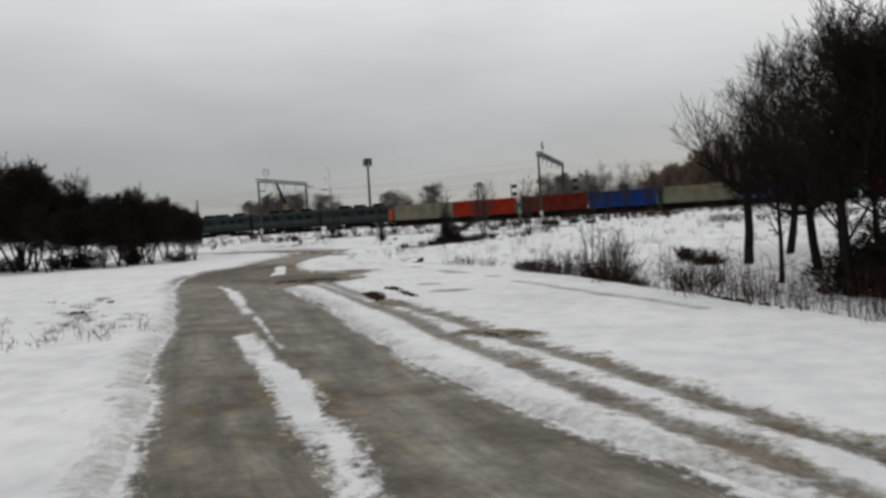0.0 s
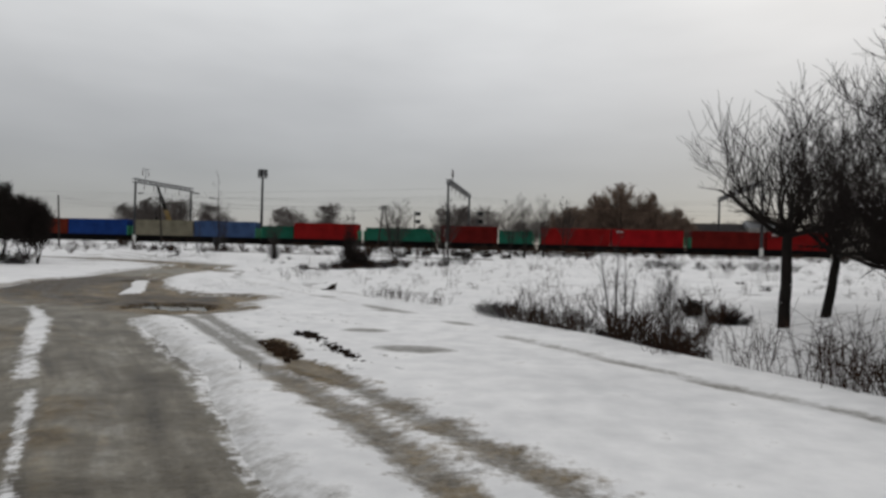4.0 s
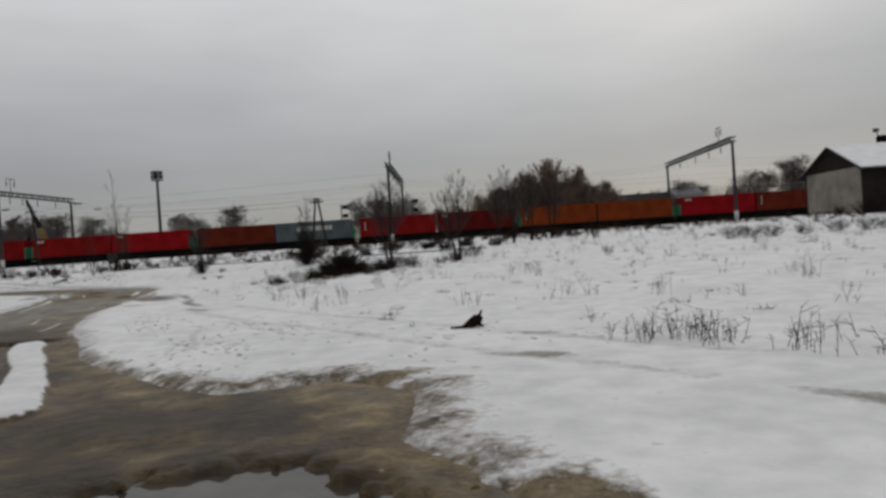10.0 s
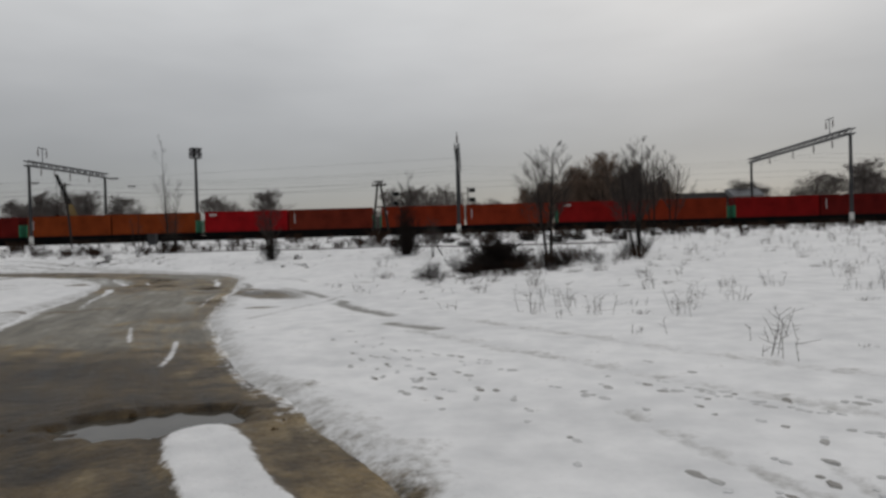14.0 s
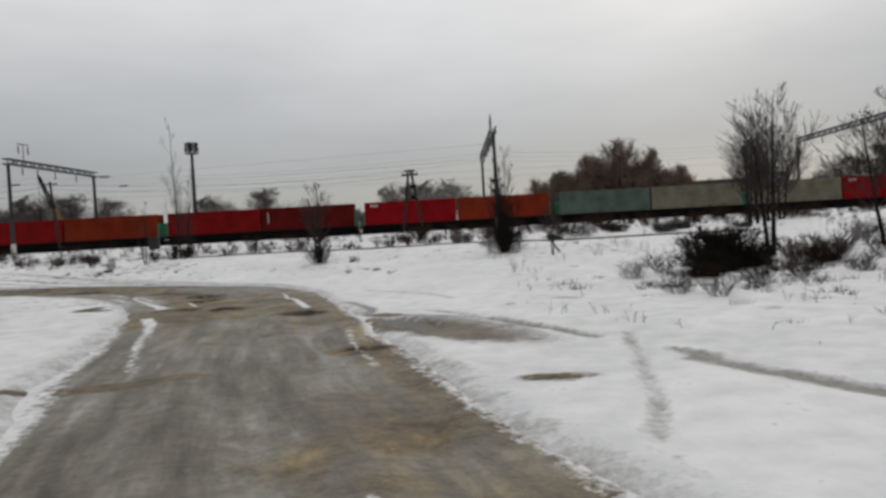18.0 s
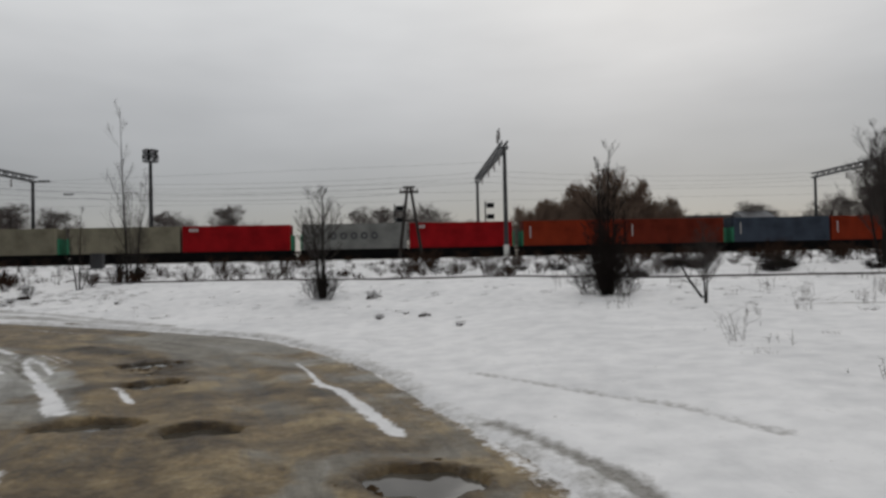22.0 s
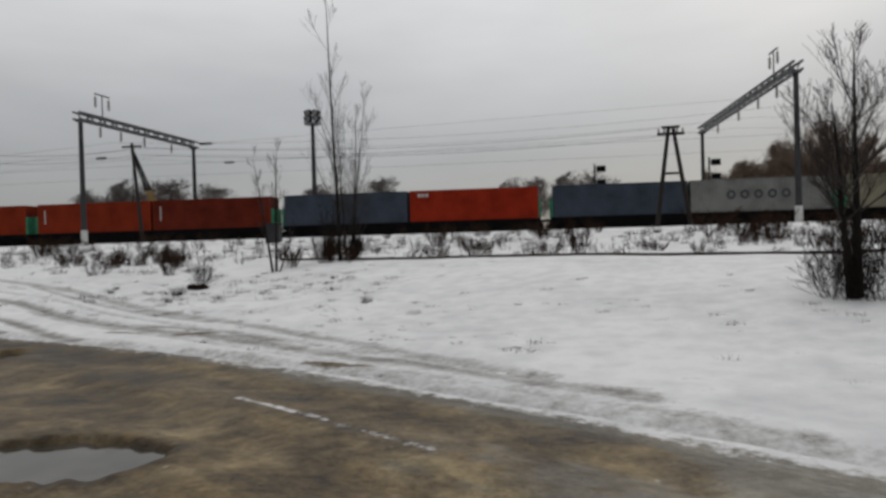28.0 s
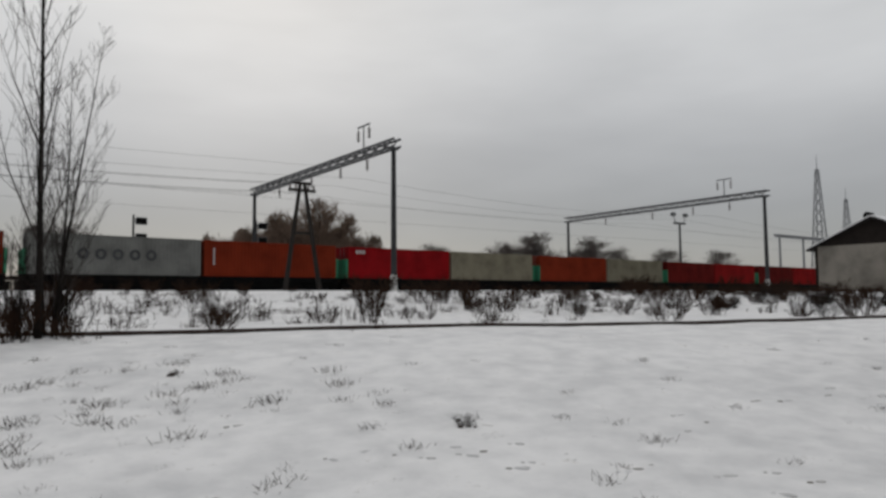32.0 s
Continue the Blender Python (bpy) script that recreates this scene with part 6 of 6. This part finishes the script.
for x, y, s_, t in ((-24.8, -27.0, 0.42, 10), (-24.0, -26.6, 0.36, 100), (-25.3, -26.2, 0.4, 220)):
    plant(KINDS["upright"], x, y, s_, t, label="low dark clump of bare stems below the poplars", group="shrubs round the saplings")
plant(KINDS["poplar_c"], -26.9, -32.3, 0.32, 0)
plant(KINDS["shrub_c"], -26.9, -32.4, 0.5, 50, group="shrubs round the saplings", wide=0.8)
for x, y, s_ in ((0.5, -61.4, 0.34), (1.0, -62.3, 0.3), (2.2, -61.3, 0.32), (4.9, -57.8, 0.4), (3.4, -60.6, 0.3), (4.9, -60.2, 0.3), (7.0, -57.6, 0.35), (9.3, -53.2, 0.5), (10.3, -51.0, 0.55), (0.5, -57.5, 0.34), (1.5, -56.8, 0.4)):
    plant(KINDS["shrub_c"], x, y, s_, x * 77, group="shrubs round the saplings", wide=1.3)


def leaning_stem(x, y):
    """A broken stem that leans out of the snow."""
    ob = thing("dead_stem", pose(x, y, height(x, y), 0, 0, -25), "dark broken stem leaning out of the snow", "tree stump")
    part("stem", Build().limb((0.05, 0, -0.15), (-0.42, 0, 0.55), 0.042, 0.035, 7).limb((-0.42, 0, 0.55), (-0.8, 0.05, 1.3), 0.035, 0.018, 6).done(), M_BARK, ob)
    for a, b_ in (((-0.42, 0, 0.55), (-0.2, 0.1, 1.2)), ((-0.6, 0.02, 0.9), (-1.1, -0.1, 1.25)), ((-0.3, 0, 0.4), (-0.75, 0.1, 0.6)), ((-0.8, 0.05, 1.3), (-1.0, 0, 1.9))):
        part("twig", Build().limb(a, b_, 0.016, 0.006, 4).done(), M_TWIG, ob)


leaning_stem(0.35, -45.4)
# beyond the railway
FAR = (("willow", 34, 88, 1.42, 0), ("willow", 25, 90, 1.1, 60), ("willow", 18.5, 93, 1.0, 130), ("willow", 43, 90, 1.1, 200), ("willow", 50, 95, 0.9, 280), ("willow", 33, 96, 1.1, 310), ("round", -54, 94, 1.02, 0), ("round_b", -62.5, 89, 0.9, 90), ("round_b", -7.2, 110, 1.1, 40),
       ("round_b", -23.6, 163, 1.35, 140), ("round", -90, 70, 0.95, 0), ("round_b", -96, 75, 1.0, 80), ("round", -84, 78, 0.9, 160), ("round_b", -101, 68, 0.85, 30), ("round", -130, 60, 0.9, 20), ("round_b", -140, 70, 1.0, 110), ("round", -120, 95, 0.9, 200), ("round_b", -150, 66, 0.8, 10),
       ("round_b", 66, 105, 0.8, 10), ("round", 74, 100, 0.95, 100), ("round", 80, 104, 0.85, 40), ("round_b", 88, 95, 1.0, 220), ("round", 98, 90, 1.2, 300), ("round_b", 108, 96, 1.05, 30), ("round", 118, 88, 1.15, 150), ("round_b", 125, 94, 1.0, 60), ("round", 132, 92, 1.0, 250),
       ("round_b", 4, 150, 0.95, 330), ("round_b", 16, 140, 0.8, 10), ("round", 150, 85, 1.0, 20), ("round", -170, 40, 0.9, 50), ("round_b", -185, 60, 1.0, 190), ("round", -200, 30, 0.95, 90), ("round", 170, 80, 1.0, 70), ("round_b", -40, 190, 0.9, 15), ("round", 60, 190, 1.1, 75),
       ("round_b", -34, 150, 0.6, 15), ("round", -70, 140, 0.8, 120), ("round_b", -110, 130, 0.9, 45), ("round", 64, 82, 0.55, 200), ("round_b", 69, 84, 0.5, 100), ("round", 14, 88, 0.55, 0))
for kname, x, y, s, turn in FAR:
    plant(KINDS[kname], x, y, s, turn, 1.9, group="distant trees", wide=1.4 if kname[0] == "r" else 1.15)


def spruce(x, y, high):
    ob = thing("spruce_tree", pose(x, y, 1.8), "small dark conical spruce far behind the tracks", "tree", "distant spruces")
    part("trunk", Build().limb((0, 0, 0), (0, 0, high), 0.2, 0.03, 6).done(), M_BARK, ob)
    b = Build()
    rng = random.Random(int(x * 7 + y))
    for i in range(150):
        f = rng.random() ** 0.8
        z, r = high * (0.1 + 0.9 * f), high * 0.2 * (1 - f) + 0.15
        a = rng.uniform(0, 6.28)
        b.limb((0, 0, z), (r * math.cos(a), r * math.sin(a), z - r * 0.35), 0.28, 0.05, 4)
    part("crown", b.done(), M_PINE, ob)


for x, y, h in ((82, 92, 9), (92, 93, 7.5), (104, 84, 9), (60, 110, 8)):
    spruce(x, y, h)


# ---- weeds on the snow ----
def weed_field(name, count, area, tall, label, mat_, seed, thick=0.012, clump=7):
    rng = random.Random(seed)
    b = Build()
    spots = [area(rng) for _ in range(count)]
    hs = snow_height(np.array([s[0] for s in spots]), np.array([s[1] for s in spots]))
    for (x, y), z in zip(spots, hs):
        size = rng.random() ** 2
        for _ in range(1 + int(clump * size)):
            h = tall * (0.25 + 0.75 * size) * rng.uniform(0.4, 1.1)
            p = Vector((x + rng.gauss(0, 0.13), y + rng.gauss(0, 0.13), z - 0.05))
            q = p + Vector((rng.gauss(0, 0.22), rng.gauss(0, 0.22), 1)) * h
            b.limb(p, q, thick, thick * 0.5, 3)
            for _ in range(3):
                m = p.lerp(q, rng.uniform(0.3, 0.95))
                b.limb(m, m + Vector((rng.gauss(0, 0.25), rng.gauss(0, 0.25), rng.uniform(0.05, 0.3))) * h, thick * 0.7, thick * 0.4, 3)
    return tagged(part(name, b.done(), mat_), label, "weeds", kind="stuff")


def tussocks(count, area, label, seed, size):
    """Dark tufts of old grass that the snow has not covered."""
    rng = random.Random(seed)
    b = Build()
    spots = [area(rng) for _ in range(count)]
    hs = snow_height(np.array([s[0] for s in spots]), np.array([s[1] for s in spots]))
    for (x, y), z in zip(spots, hs):
        s = size * rng.uniform(0.3, 1.0)
        for _ in range(34):
            a, t = rng.uniform(0, 6.28), rng.uniform(0.1, 0.8)
            p = Vector((x + rng.gauss(0, s * 0.6), y + rng.gauss(0, s * 0.4), z - 0.04))
            b.limb(p, p + Vector((math.cos(a) * t, math.sin(a) * t, rng.uniform(0.2, 0.8))) * s, s * 0.026, s * 0.012, 3)
    return tagged(part("grass_tussocks", b.done(), M_WEED), label, "grass", kind="stuff")


def area_bank(rng):
    x = rng.uniform(-75, 60)
    return x, max(-29.0, rng.gauss(-16, 6)) if x > -40 else rng.gauss(-14, 5)


def area_field(rng):
    while True:
        x, y = rng.uniform(-3, 42), rng.uniform(-82, -30)
        if y - float(np.interp(x, RE[:, 0], RE[:, 1])) > 10:
            return x, y


def area_slope(rng):
    t = rng.random()
    return -38 + 44 * t + rng.gauss(0, 1.5), -31 - 14 * t + rng.gauss(0, 3.0)


def area_ditch(rng):
    t = rng.random()
    off = abs(rng.gauss(0, 2.0))
    return 16.8 + 7.7 * t + off * 0.82, -90.3 - 11.2 * t + off * 0.57


weed_field("dry_weeds", 1300, area_bank, 0.75, "dry brown weeds in snow along the railway bank", M_WEED, 1, 0.013, 12)
weed_field("dry_weeds", 750, area_field, 0.6, "thin dry weed stalks across the snowy field", M_WEED, 2, 0.005, 10)
weed_field("dry_weeds", 150, area_ditch, 1.25, "dry brown weeds along the ditch", M_WEED, 3, 0.006, 12)
weed_field("dry_weeds", 60, lambda r: (lambda u, v: (10.4 - 0.72 * v + 0.65 * u, -104.6 + 0.69 * v + 0.75 * u))(r.gauss(1, 2.6), abs(r.gauss(0, 1.6))), 0.45, "thin dry weeds on the snowy verge", M_WEED, 9, 0.006, 6)
weed_field("dry_weeds", 50, lambda r: (r.gauss(18.8, 1.3), r.gauss(-84.8, 0.8)), 0.6, "thin tangled dry stalks in the snowy hollow", M_WEED, 18, 0.006, 8)
weed_field("dry_weeds", 46, lambda r: (lambda u: (11.8 + 3.4 * u + r.gauss(0, 0.35), -82.9 - 3.7 * u + r.gauss(0, 0.35)))(r.random()), 0.55, "thin upright dry stalks beside the field track", M_WEED, 14, 0.006, 7)
tussocks(600, area_bank, "dark tufts of old grass along the railway bank", 4, 0.42)
tussocks(380, area_field, "dark tufts of old grass in the snowy field", 5, 0.19)
tussocks(60, lambda r: (lambda u: (3.0 + 8.0 * u + r.gauss(0, 0.5), -95.0 - 8.0 * u + r.gauss(0, 0.6)))(r.random()), "dark tufts of old grass on the snowy verge", 16, 0.2)
tussocks(90, lambda r: (r.gauss(2.8, 1.6), r.gauss(-59.5, 1.6)), "dark tufts of old grass round the shrubs", 12, 0.3)
for x, y, s in ((5.4, -56.0, 0.7), (6.0, -56.6, 0.75), (4.8, -58.0, 0.6), (6.6, -56.0, 0.65), (3.8, -58.8, 0.45), (2.2, -59.0, 0.4), (9.2, -55.4, 0.6), (8.4, -56.0, 0.5)):
    plant(KINDS["brush" if int(x * 10) % 2 else "brush_b"], x, y, s, x * 57, group="low dry shrubs", wide=1.3)
tussocks(330, area_slope, "dark tufts of old grass on the snowy slope", 6, 0.15)
tussocks(130, lambda r: (r.gauss(-25.5, 2.6), r.gauss(-33.0, 1.7)), "dark tufts of old grass on the snowy slope", 17, 0.2)
tussocks(34, area_ditch, "dark tufts of old grass by the ditch", 7, 0.24)
rng = random.Random(77)
for i in range(64):
    x, y = rng.uniform(-50, 34), rng.gauss(-17, 6)
    plant(KINDS["brush" if i % 2 else "brush_b"], x, y, 0.4 + 0.85 * rng.random() ** 1.4, rng.uniform(0, 360), group="low dry shrubs", wide=rng.uniform(0.9, 1.6))
for x, y, s in ((17.6, -90.2, 0.55), (18.6, -91.4, 0.6), (19.6, -92.4, 0.8), (20.4, -93.4, 0.7), (22.4, -97.2, 0.6), (22.7, -86.2, 0.6), (23.1, -86.0, 0.5), (-29.7, -29.5, 0.55), (-30.5, -27.6, 0.6), (-33.8, -26.4, 0.6), (-21, -27, 0.6), (-17, -24, 0.6), (-6, -26, 0.7),
                (-9, -30, 0.7), (-4, -33, 0.7), (3, -34, 0.8), (-31.5, -26, 0.7), (-33, -24, 0.7), (-36, -22, 0.9), (-40, -21, 0.8), (-20, -24, 0.8), (-24.0, -27.3, 0.6), (-24.9, -27.5, 0.8), (-24.4, -26.1, 0.9), (-25.7, -28.6, 0.7)):
    plant(KINDS["brush" if int(x * 10) % 2 else "brush_b"], x, y, s, x * 37, group="low dry shrubs", wide=1.3)


for i in range(46):
    x, y = rng.uniform(-14, 30), rng.gauss(-22, 5)
    plant(KINDS["brush" if i % 2 else "brush_b"], x, y, 0.3 + 0.6 * rng.random() ** 1.6, rng.uniform(0, 360), group="low dry shrubs", wide=rng.uniform(1.1, 1.9))
for i in range(14):
    x, y = rng.uniform(-12, 16), rng.uniform(-36, -24)
    plant(KINDS["shrub_c" if i % 2 else "shrub_b"], x, y, rng.uniform(0.35, 0.6), rng.uniform(0, 360), group="dark shrubs on the bank", wide=1.3)


# ---- puddles, soil, stones ----
def puddle(x, y, a, b, deg, seed, label="shallow puddle of grey meltwater in the mud"):
    rng = random.Random(seed)
    n = 64
    ph = [rng.uniform(0, 6.28) for _ in range(9)]
    on_road = float(road_sd(np.array([float(x)]), np.array([float(y)]))[0][0]) < 0
    z = float(terrain(np.array([float(x)]), np.array([float(y)]))[0]) if on_road else height(x, y) - 0.015
    ring = []
    for i in range(n):
        an = 2 * math.pi * i / n
        r = 1 + sum(0.16 / (k + 1) ** 0.6 * math.sin((k + 2) * an + p) for k, p in enumerate(ph))
        ring.append((a * r * math.cos(an), b * r * math.sin(an)))
    vs = [(px, py, 0.0) for px, py in ring] + [(px * 0.97, py * 0.97, 0.006) for px, py in ring]
    fs = [(i, (i + 1) % n, n + (i + 1) % n, n + i) for i in range(n)] + [tuple(range(n, 2 * n))]
    ob = part("puddle", (vs, fs), M_WATER if on_road else M_SLUSHWATER, None, "", pose(x, y, z - (0.046 if on_road else 0.075), 0, 0, deg))
    tagged(ob, label, "puddle", "puddles")


for i, (x, y, a, b, deg) in enumerate(PUDDLES):
    puddle(x, y, a * 1.5, b * 1.5, deg, i)


def soil_heap(x, y, length, wide, deg, seed, count, label, mat_=None, big=0.16):
    rng = random.Random(seed)
    b = Build()
    for _ in range(count):
        u, v = rng.gauss(0, length * 0.42), rng.gauss(0, wide * 0.4)
        s = big * rng.uniform(0.25, 1.0)
        base = Vector((u, v, 0.02))
        k = len(b.v)
        for i in range(6):
            an = i * 1.047 + rng.uniform(-0.3, 0.3)
            b.v.append((u + s * math.cos(an) * rng.uniform(0.6, 1.2), v + s * math.sin(an) * rng.uniform(0.6, 1.2), -0.05))
        for i in range(6):
            an = i * 1.047 + rng.uniform(-0.3, 0.3)
            b.v.append((u + 0.55 * s * math.cos(an), v + 0.55 * s * math.sin(an), s * rng.uniform(0.35, 0.95)))
        b.f += [(k + i, k + (i + 1) % 6, k + 6 + (i + 1) % 6, k + 6 + i) for i in range(6)] + [tuple(k + 6 + i for i in range(6))]
    ob = part("soil_heap", b.done(), mat_ or M_SOIL, None, "", pose(x, y, height(x, y) - 0.03, 0, 0, deg))
    tagged(ob, label, "soil heap", kind="stuff")


soil_heap(14.0, -95.8, 1.0, 0.2, -57.0, 1, 330, "ridge of dark brown dug soil beside the ruts", M_SOILB, 0.085)
soil_heap(13.95, -94.4, 0.62, 0.2, -50.0, 2, 240, "dark lumps of dug soil on the snow", None, 0.085)
soil_heap(15.1, -96.0, 1.15, 0.14, -55.0, 8, 230, "row of dark soil clods on the snow", None, 0.07)
soil_heap(14.3, -95.0, 0.8, 0.45, -50.0, 9, 80, "scattered dark soil crumbs on snow", None, 0.045)
soil_heap(19.2, -102.4, 0.6, 0.16, -35.0, 12, 120, "low mound of brown mud between the ruts", M_SOILB, 0.06)
soil_heap(18.2, -91.2, 0.7, 0.16, -50.0, 21, 160, "dark bare bank under the snow edge of a ditch", None, 0.12)
soil_heap(22.8, -98.6, 1.5, 0.1, -57, 10, 60, "dark bare earth under the snow lip of a ditch", None, 0.09)
soil_heap(7.0, -99.2, 0.2, 0.14, 30, 11, 16, "dark clods lying on the snowy verge", None, 0.13)
soil_heap(5.4, -96.6, 0.2, 0.12, 10, 13, 12, "dark clods lying on the snowy verge", None, 0.12)
soil_heap(9.45, -81.5, 0.16, 0.06, 10, 15, 10, "flat dark clod lying in the snow", None, 0.09)
soil_heap(-26.9, -32.5, 0.3, 0.2, 20, 6, 24, "dark stump half buried in snow", None, 0.2)


for i, (x, y, s) in enumerate(((26.1, -48.4, 0.3), (30, -44, 0.28), (40.5, -26, 0.35), (39.9, -34.9, 0.3), (26.8, -71.6, 0.22), (26.5, -77, 0.22), (45.6, -26.7, 0.35), (47.7, -28.1, 0.35), (-29.5, -32.8, 0.14), (-26.6, -34.6, 0.13), (-26.7, -35.7, 0.09), (-9.9, -39.1, 0.28), (-7.9, -45, 0.2), (-9.3, -44.7, 0.16), (-8.5, -44.1, 0.14), (-7, -47.9, 0.12), (-29.8, -32.1, 0.16), (-21, -36, 0.14), (-23.1, -31.8, 0.14), (-27, -33.5, 0.22))):
    soil_heap(x, y, s, s * 0.7, x * 13 % 180, 40 + i, 14, "dark clump half buried in the snow", M_WEED if y < -30 and x < 0 else None, s * 0.5)
    plant(KINDS["shrub_c" if i % 2 else "brush_b"], x, y, s * 0.85, i * 57, label="small dry tuft sticking out of the snow", group="tufts in the snow", wide=1.3)


def broken_stump(x, y):
    """A short charred stump lying aslant in the snow."""
    ob = thing("tree_stump", pose(x, y, height(x, y), 0, 0, 15) @ Matrix.Scale(0.72, 4), "short black stump lying aslant in the snow", "tree stump")
    part("trunk", Build().limb((-0.3, 0, -0.05), (-0.05, 0.02, 0.08), 0.07, 0.12, 8, True).limb((-0.05, 0.02, 0.08), (0.16, 0, 0.2), 0.12, 0.15, 9, True).limb((0.16, 0, 0.2), (0.24, -0.02, 0.27), 0.13, 0.06, 8, True).done(), M_SOIL, ob)
    for a, b_ in (((0.1, -0.05, 0.12), (0.32, -0.12, -0.04)), ((-0.1, 0.05, 0.05), (-0.35, 0.2, 0.0)), ((0.18, 0.05, 0.22), (0.3, 0.12, 0.4))):
        part("root", Build().limb(a, b_, 0.05, 0.02, 6, True).done(), M_SOIL, ob)


broken_stump(9.75, -81.45)


def mud_rim(x, y, a, b_, count, seed):
    """Lumps of mud squeezed up round a puddle."""
    rng = random.Random(seed)
    b = Build()
    for _ in range(count):
        an, r = rng.uniform(0, 6.28), rng.gauss(1.02, 0.16)
        px, py = x + a * r * math.cos(an), y + b_ * r * math.sin(an)
        z = float(terrain(np.array([px]), np.array([py]))[0]) - 0.02
        s = rng.uniform(0.02, 0.07)
        k = len(b.v)
        b.v += [(px + s * rng.uniform(0.7, 1.6) * math.cos(i * 1.047), py + s * rng.uniform(0.7, 1.6) * math.sin(i * 1.047), z) for i in range(6)]
        b.v += [(px + 0.5 * s * math.cos(i * 1.047 + 0.3), py + 0.5 * s * math.sin(i * 1.047 + 0.3), z + 0.018 + s * rng.uniform(0.1, 0.4)) for i in range(6)]
        b.f += [(k + i, k + (i + 1) % 6, k + 6 + (i + 1) % 6, k + 6 + i) for i in range(6)] + [tuple(k + 6 + i for i in range(6))]
    tagged(part("mud_clods", b.done(), M_CLOD), "lumps of brown mud squeezed up round a puddle", "mud", kind="stuff")


for i, (x, y, a, b_, n_) in enumerate(((8.05, -89.2, 1.62, 1.32, 90), (-0.7, -78.25, 1.15, 0.7, 46), (-7.9, -59.2, 0.72, 0.52, 30), (-12.4, -53.95, 0.62, 0.54, 26), (-13.35, -51.6, 0.76, 0.54, 30))):
    mud_rim(x, y, a, b_, n_, 120 + i)


def footprints(count, centre, spread, deg, seed, label):
    """Trampled marks laid flat on the snow, grey for the shade of dents."""
    rng = random.Random(seed)
    b = Build()
    spots = []
    while len(spots) < count:
        c, s = math.cos(radians(deg)), math.sin(radians(deg))
        u, v, head = rng.gauss(0, spread[0] * 0.7), rng.gauss(0, spread[1]), rng.gauss(deg, 12)
        x, y = centre[0] + u * c - v * s, centre[1] + u * s + v * c
        for k in range(rng.randint(3, 12)):
            head += rng.gauss(0, 9)
            stride, off = rng.uniform(0.22, 0.6), (0.09 if k % 2 else -0.09) + rng.gauss(0, 0.03)
            x, y = x + stride * math.cos(radians(head)), y + stride * math.sin(radians(head))
            fx, fy = x - off * math.sin(radians(head)), y + off * math.cos(radians(head))
            if rng.random() < 0.75 and float(road_sd(np.array([fx]), np.array([fy]))[0][0]) > 0.35:
                spots.append((fx, fy, head + rng.gauss(0, 14)))
    hs = snow_height(np.array([p[0] for p in spots]), np.array([p[1] for p in spots]))
    for (x, y, an), z in zip(spots, hs):
        ca, sa, big = math.cos(radians(an)), math.sin(radians(an)), rng.uniform(0.6, 1.1)
        for at, a, w in ((0.05, 0.075, 0.04), (-0.085, 0.035, 0.032)):
            if rng.random() < 0.25:
                continue
            k = len(b.v)
            ring = [(at * big + a * big * math.cos(t * 0.628) * rng.uniform(0.65, 1.2), w * big * math.sin(t * 0.628) * rng.uniform(0.6, 1.3)) for t in range(10)]
            b.v += [(x + p * ca - q * sa, y + p * sa + q * ca, z + 0.005) for p, q in ring] + [(x + 1.15 * (p * ca - q * sa), y + 1.15 * (p * sa + q * ca), z - 0.02) for p, q in ring]
            b.f += [tuple(range(k, k + 10))] + [(k + i, k + 10 + i, k + 10 + (i + 1) % 10, k + (i + 1) % 10) for i in range(10)]
    return tagged(part("footprints", b.done(), M_PRINT), label, "footprints", kind="stuff")


for i, (n_, c_, s_, d_, w_) in enumerate(((90, (4.2, -80.6), (2.6, 0.5), -62, "beside the road"), (45, (5.4, -79.4), (3.0, 0.3), -52, "beside the road"), (60, (3.2, -76.6), (2.6, 0.9), -55, "beside the road"), (60, (11.4, -93.6), (2.4, 0.3), -52, "between road and ruts"),
                                         (50, (-18.8, -53.0), (2.6, 0.9), 50, "inside the bend"), (40, (1.0, -74.4), (2.5, 0.6), -50, "beside the road"), (40, (-16.9, -54.2), (1.6, 0.25), 60, "inside the bend"), (30, (-20.6, -51.2), (2.0, 0.2), 45, "inside the bend"), (40, (-22.5, -36.0), (3.5, 1.0), -30, "on the slope"),
                                         (40, (8.0, -80.4), (3.0, 0.4), -45, "across the field"), (30, (11.6, -90.6), (1.6, 0.7), -30, "beside the ruts"))):
    footprints(n_, c_, s_, d_, i + 1, "trail of shallow grey footprints in snow " + w_)


def siding():
    """An old rail along the edge of the bank."""
    ob = thing("old_siding", pose(-18.0, -28.9, 0, 0, 0, -20), "old rusty siding rail half buried in snow", "railway track")
    b = Build()
    c, s = math.cos(radians(-20)), math.sin(radians(-20))
    b.tube([(-10 + i * 1.8, 0, height(-18.0 + (-10 + i * 1.8) * c, -28.9 + (-10 + i * 1.8) * s) + 0.02) for i in range(24)], 0.065, 6)
    part("rail", b.done(), M_RUST, ob)


siding()
for k in KINDS.values():
    for o in (*k.children_recursive, k):
        bpy.data.objects.remove(o, do_unlink=True)


# ---- what moves ----
def motions():
    for ob, s, z in MOVERS:
        walk(ob, [(t, on_track(s - SPEED * t, 0, z)) for t in (0.0, 8.0, 16.0, 24.0, 32.0)])


motions()
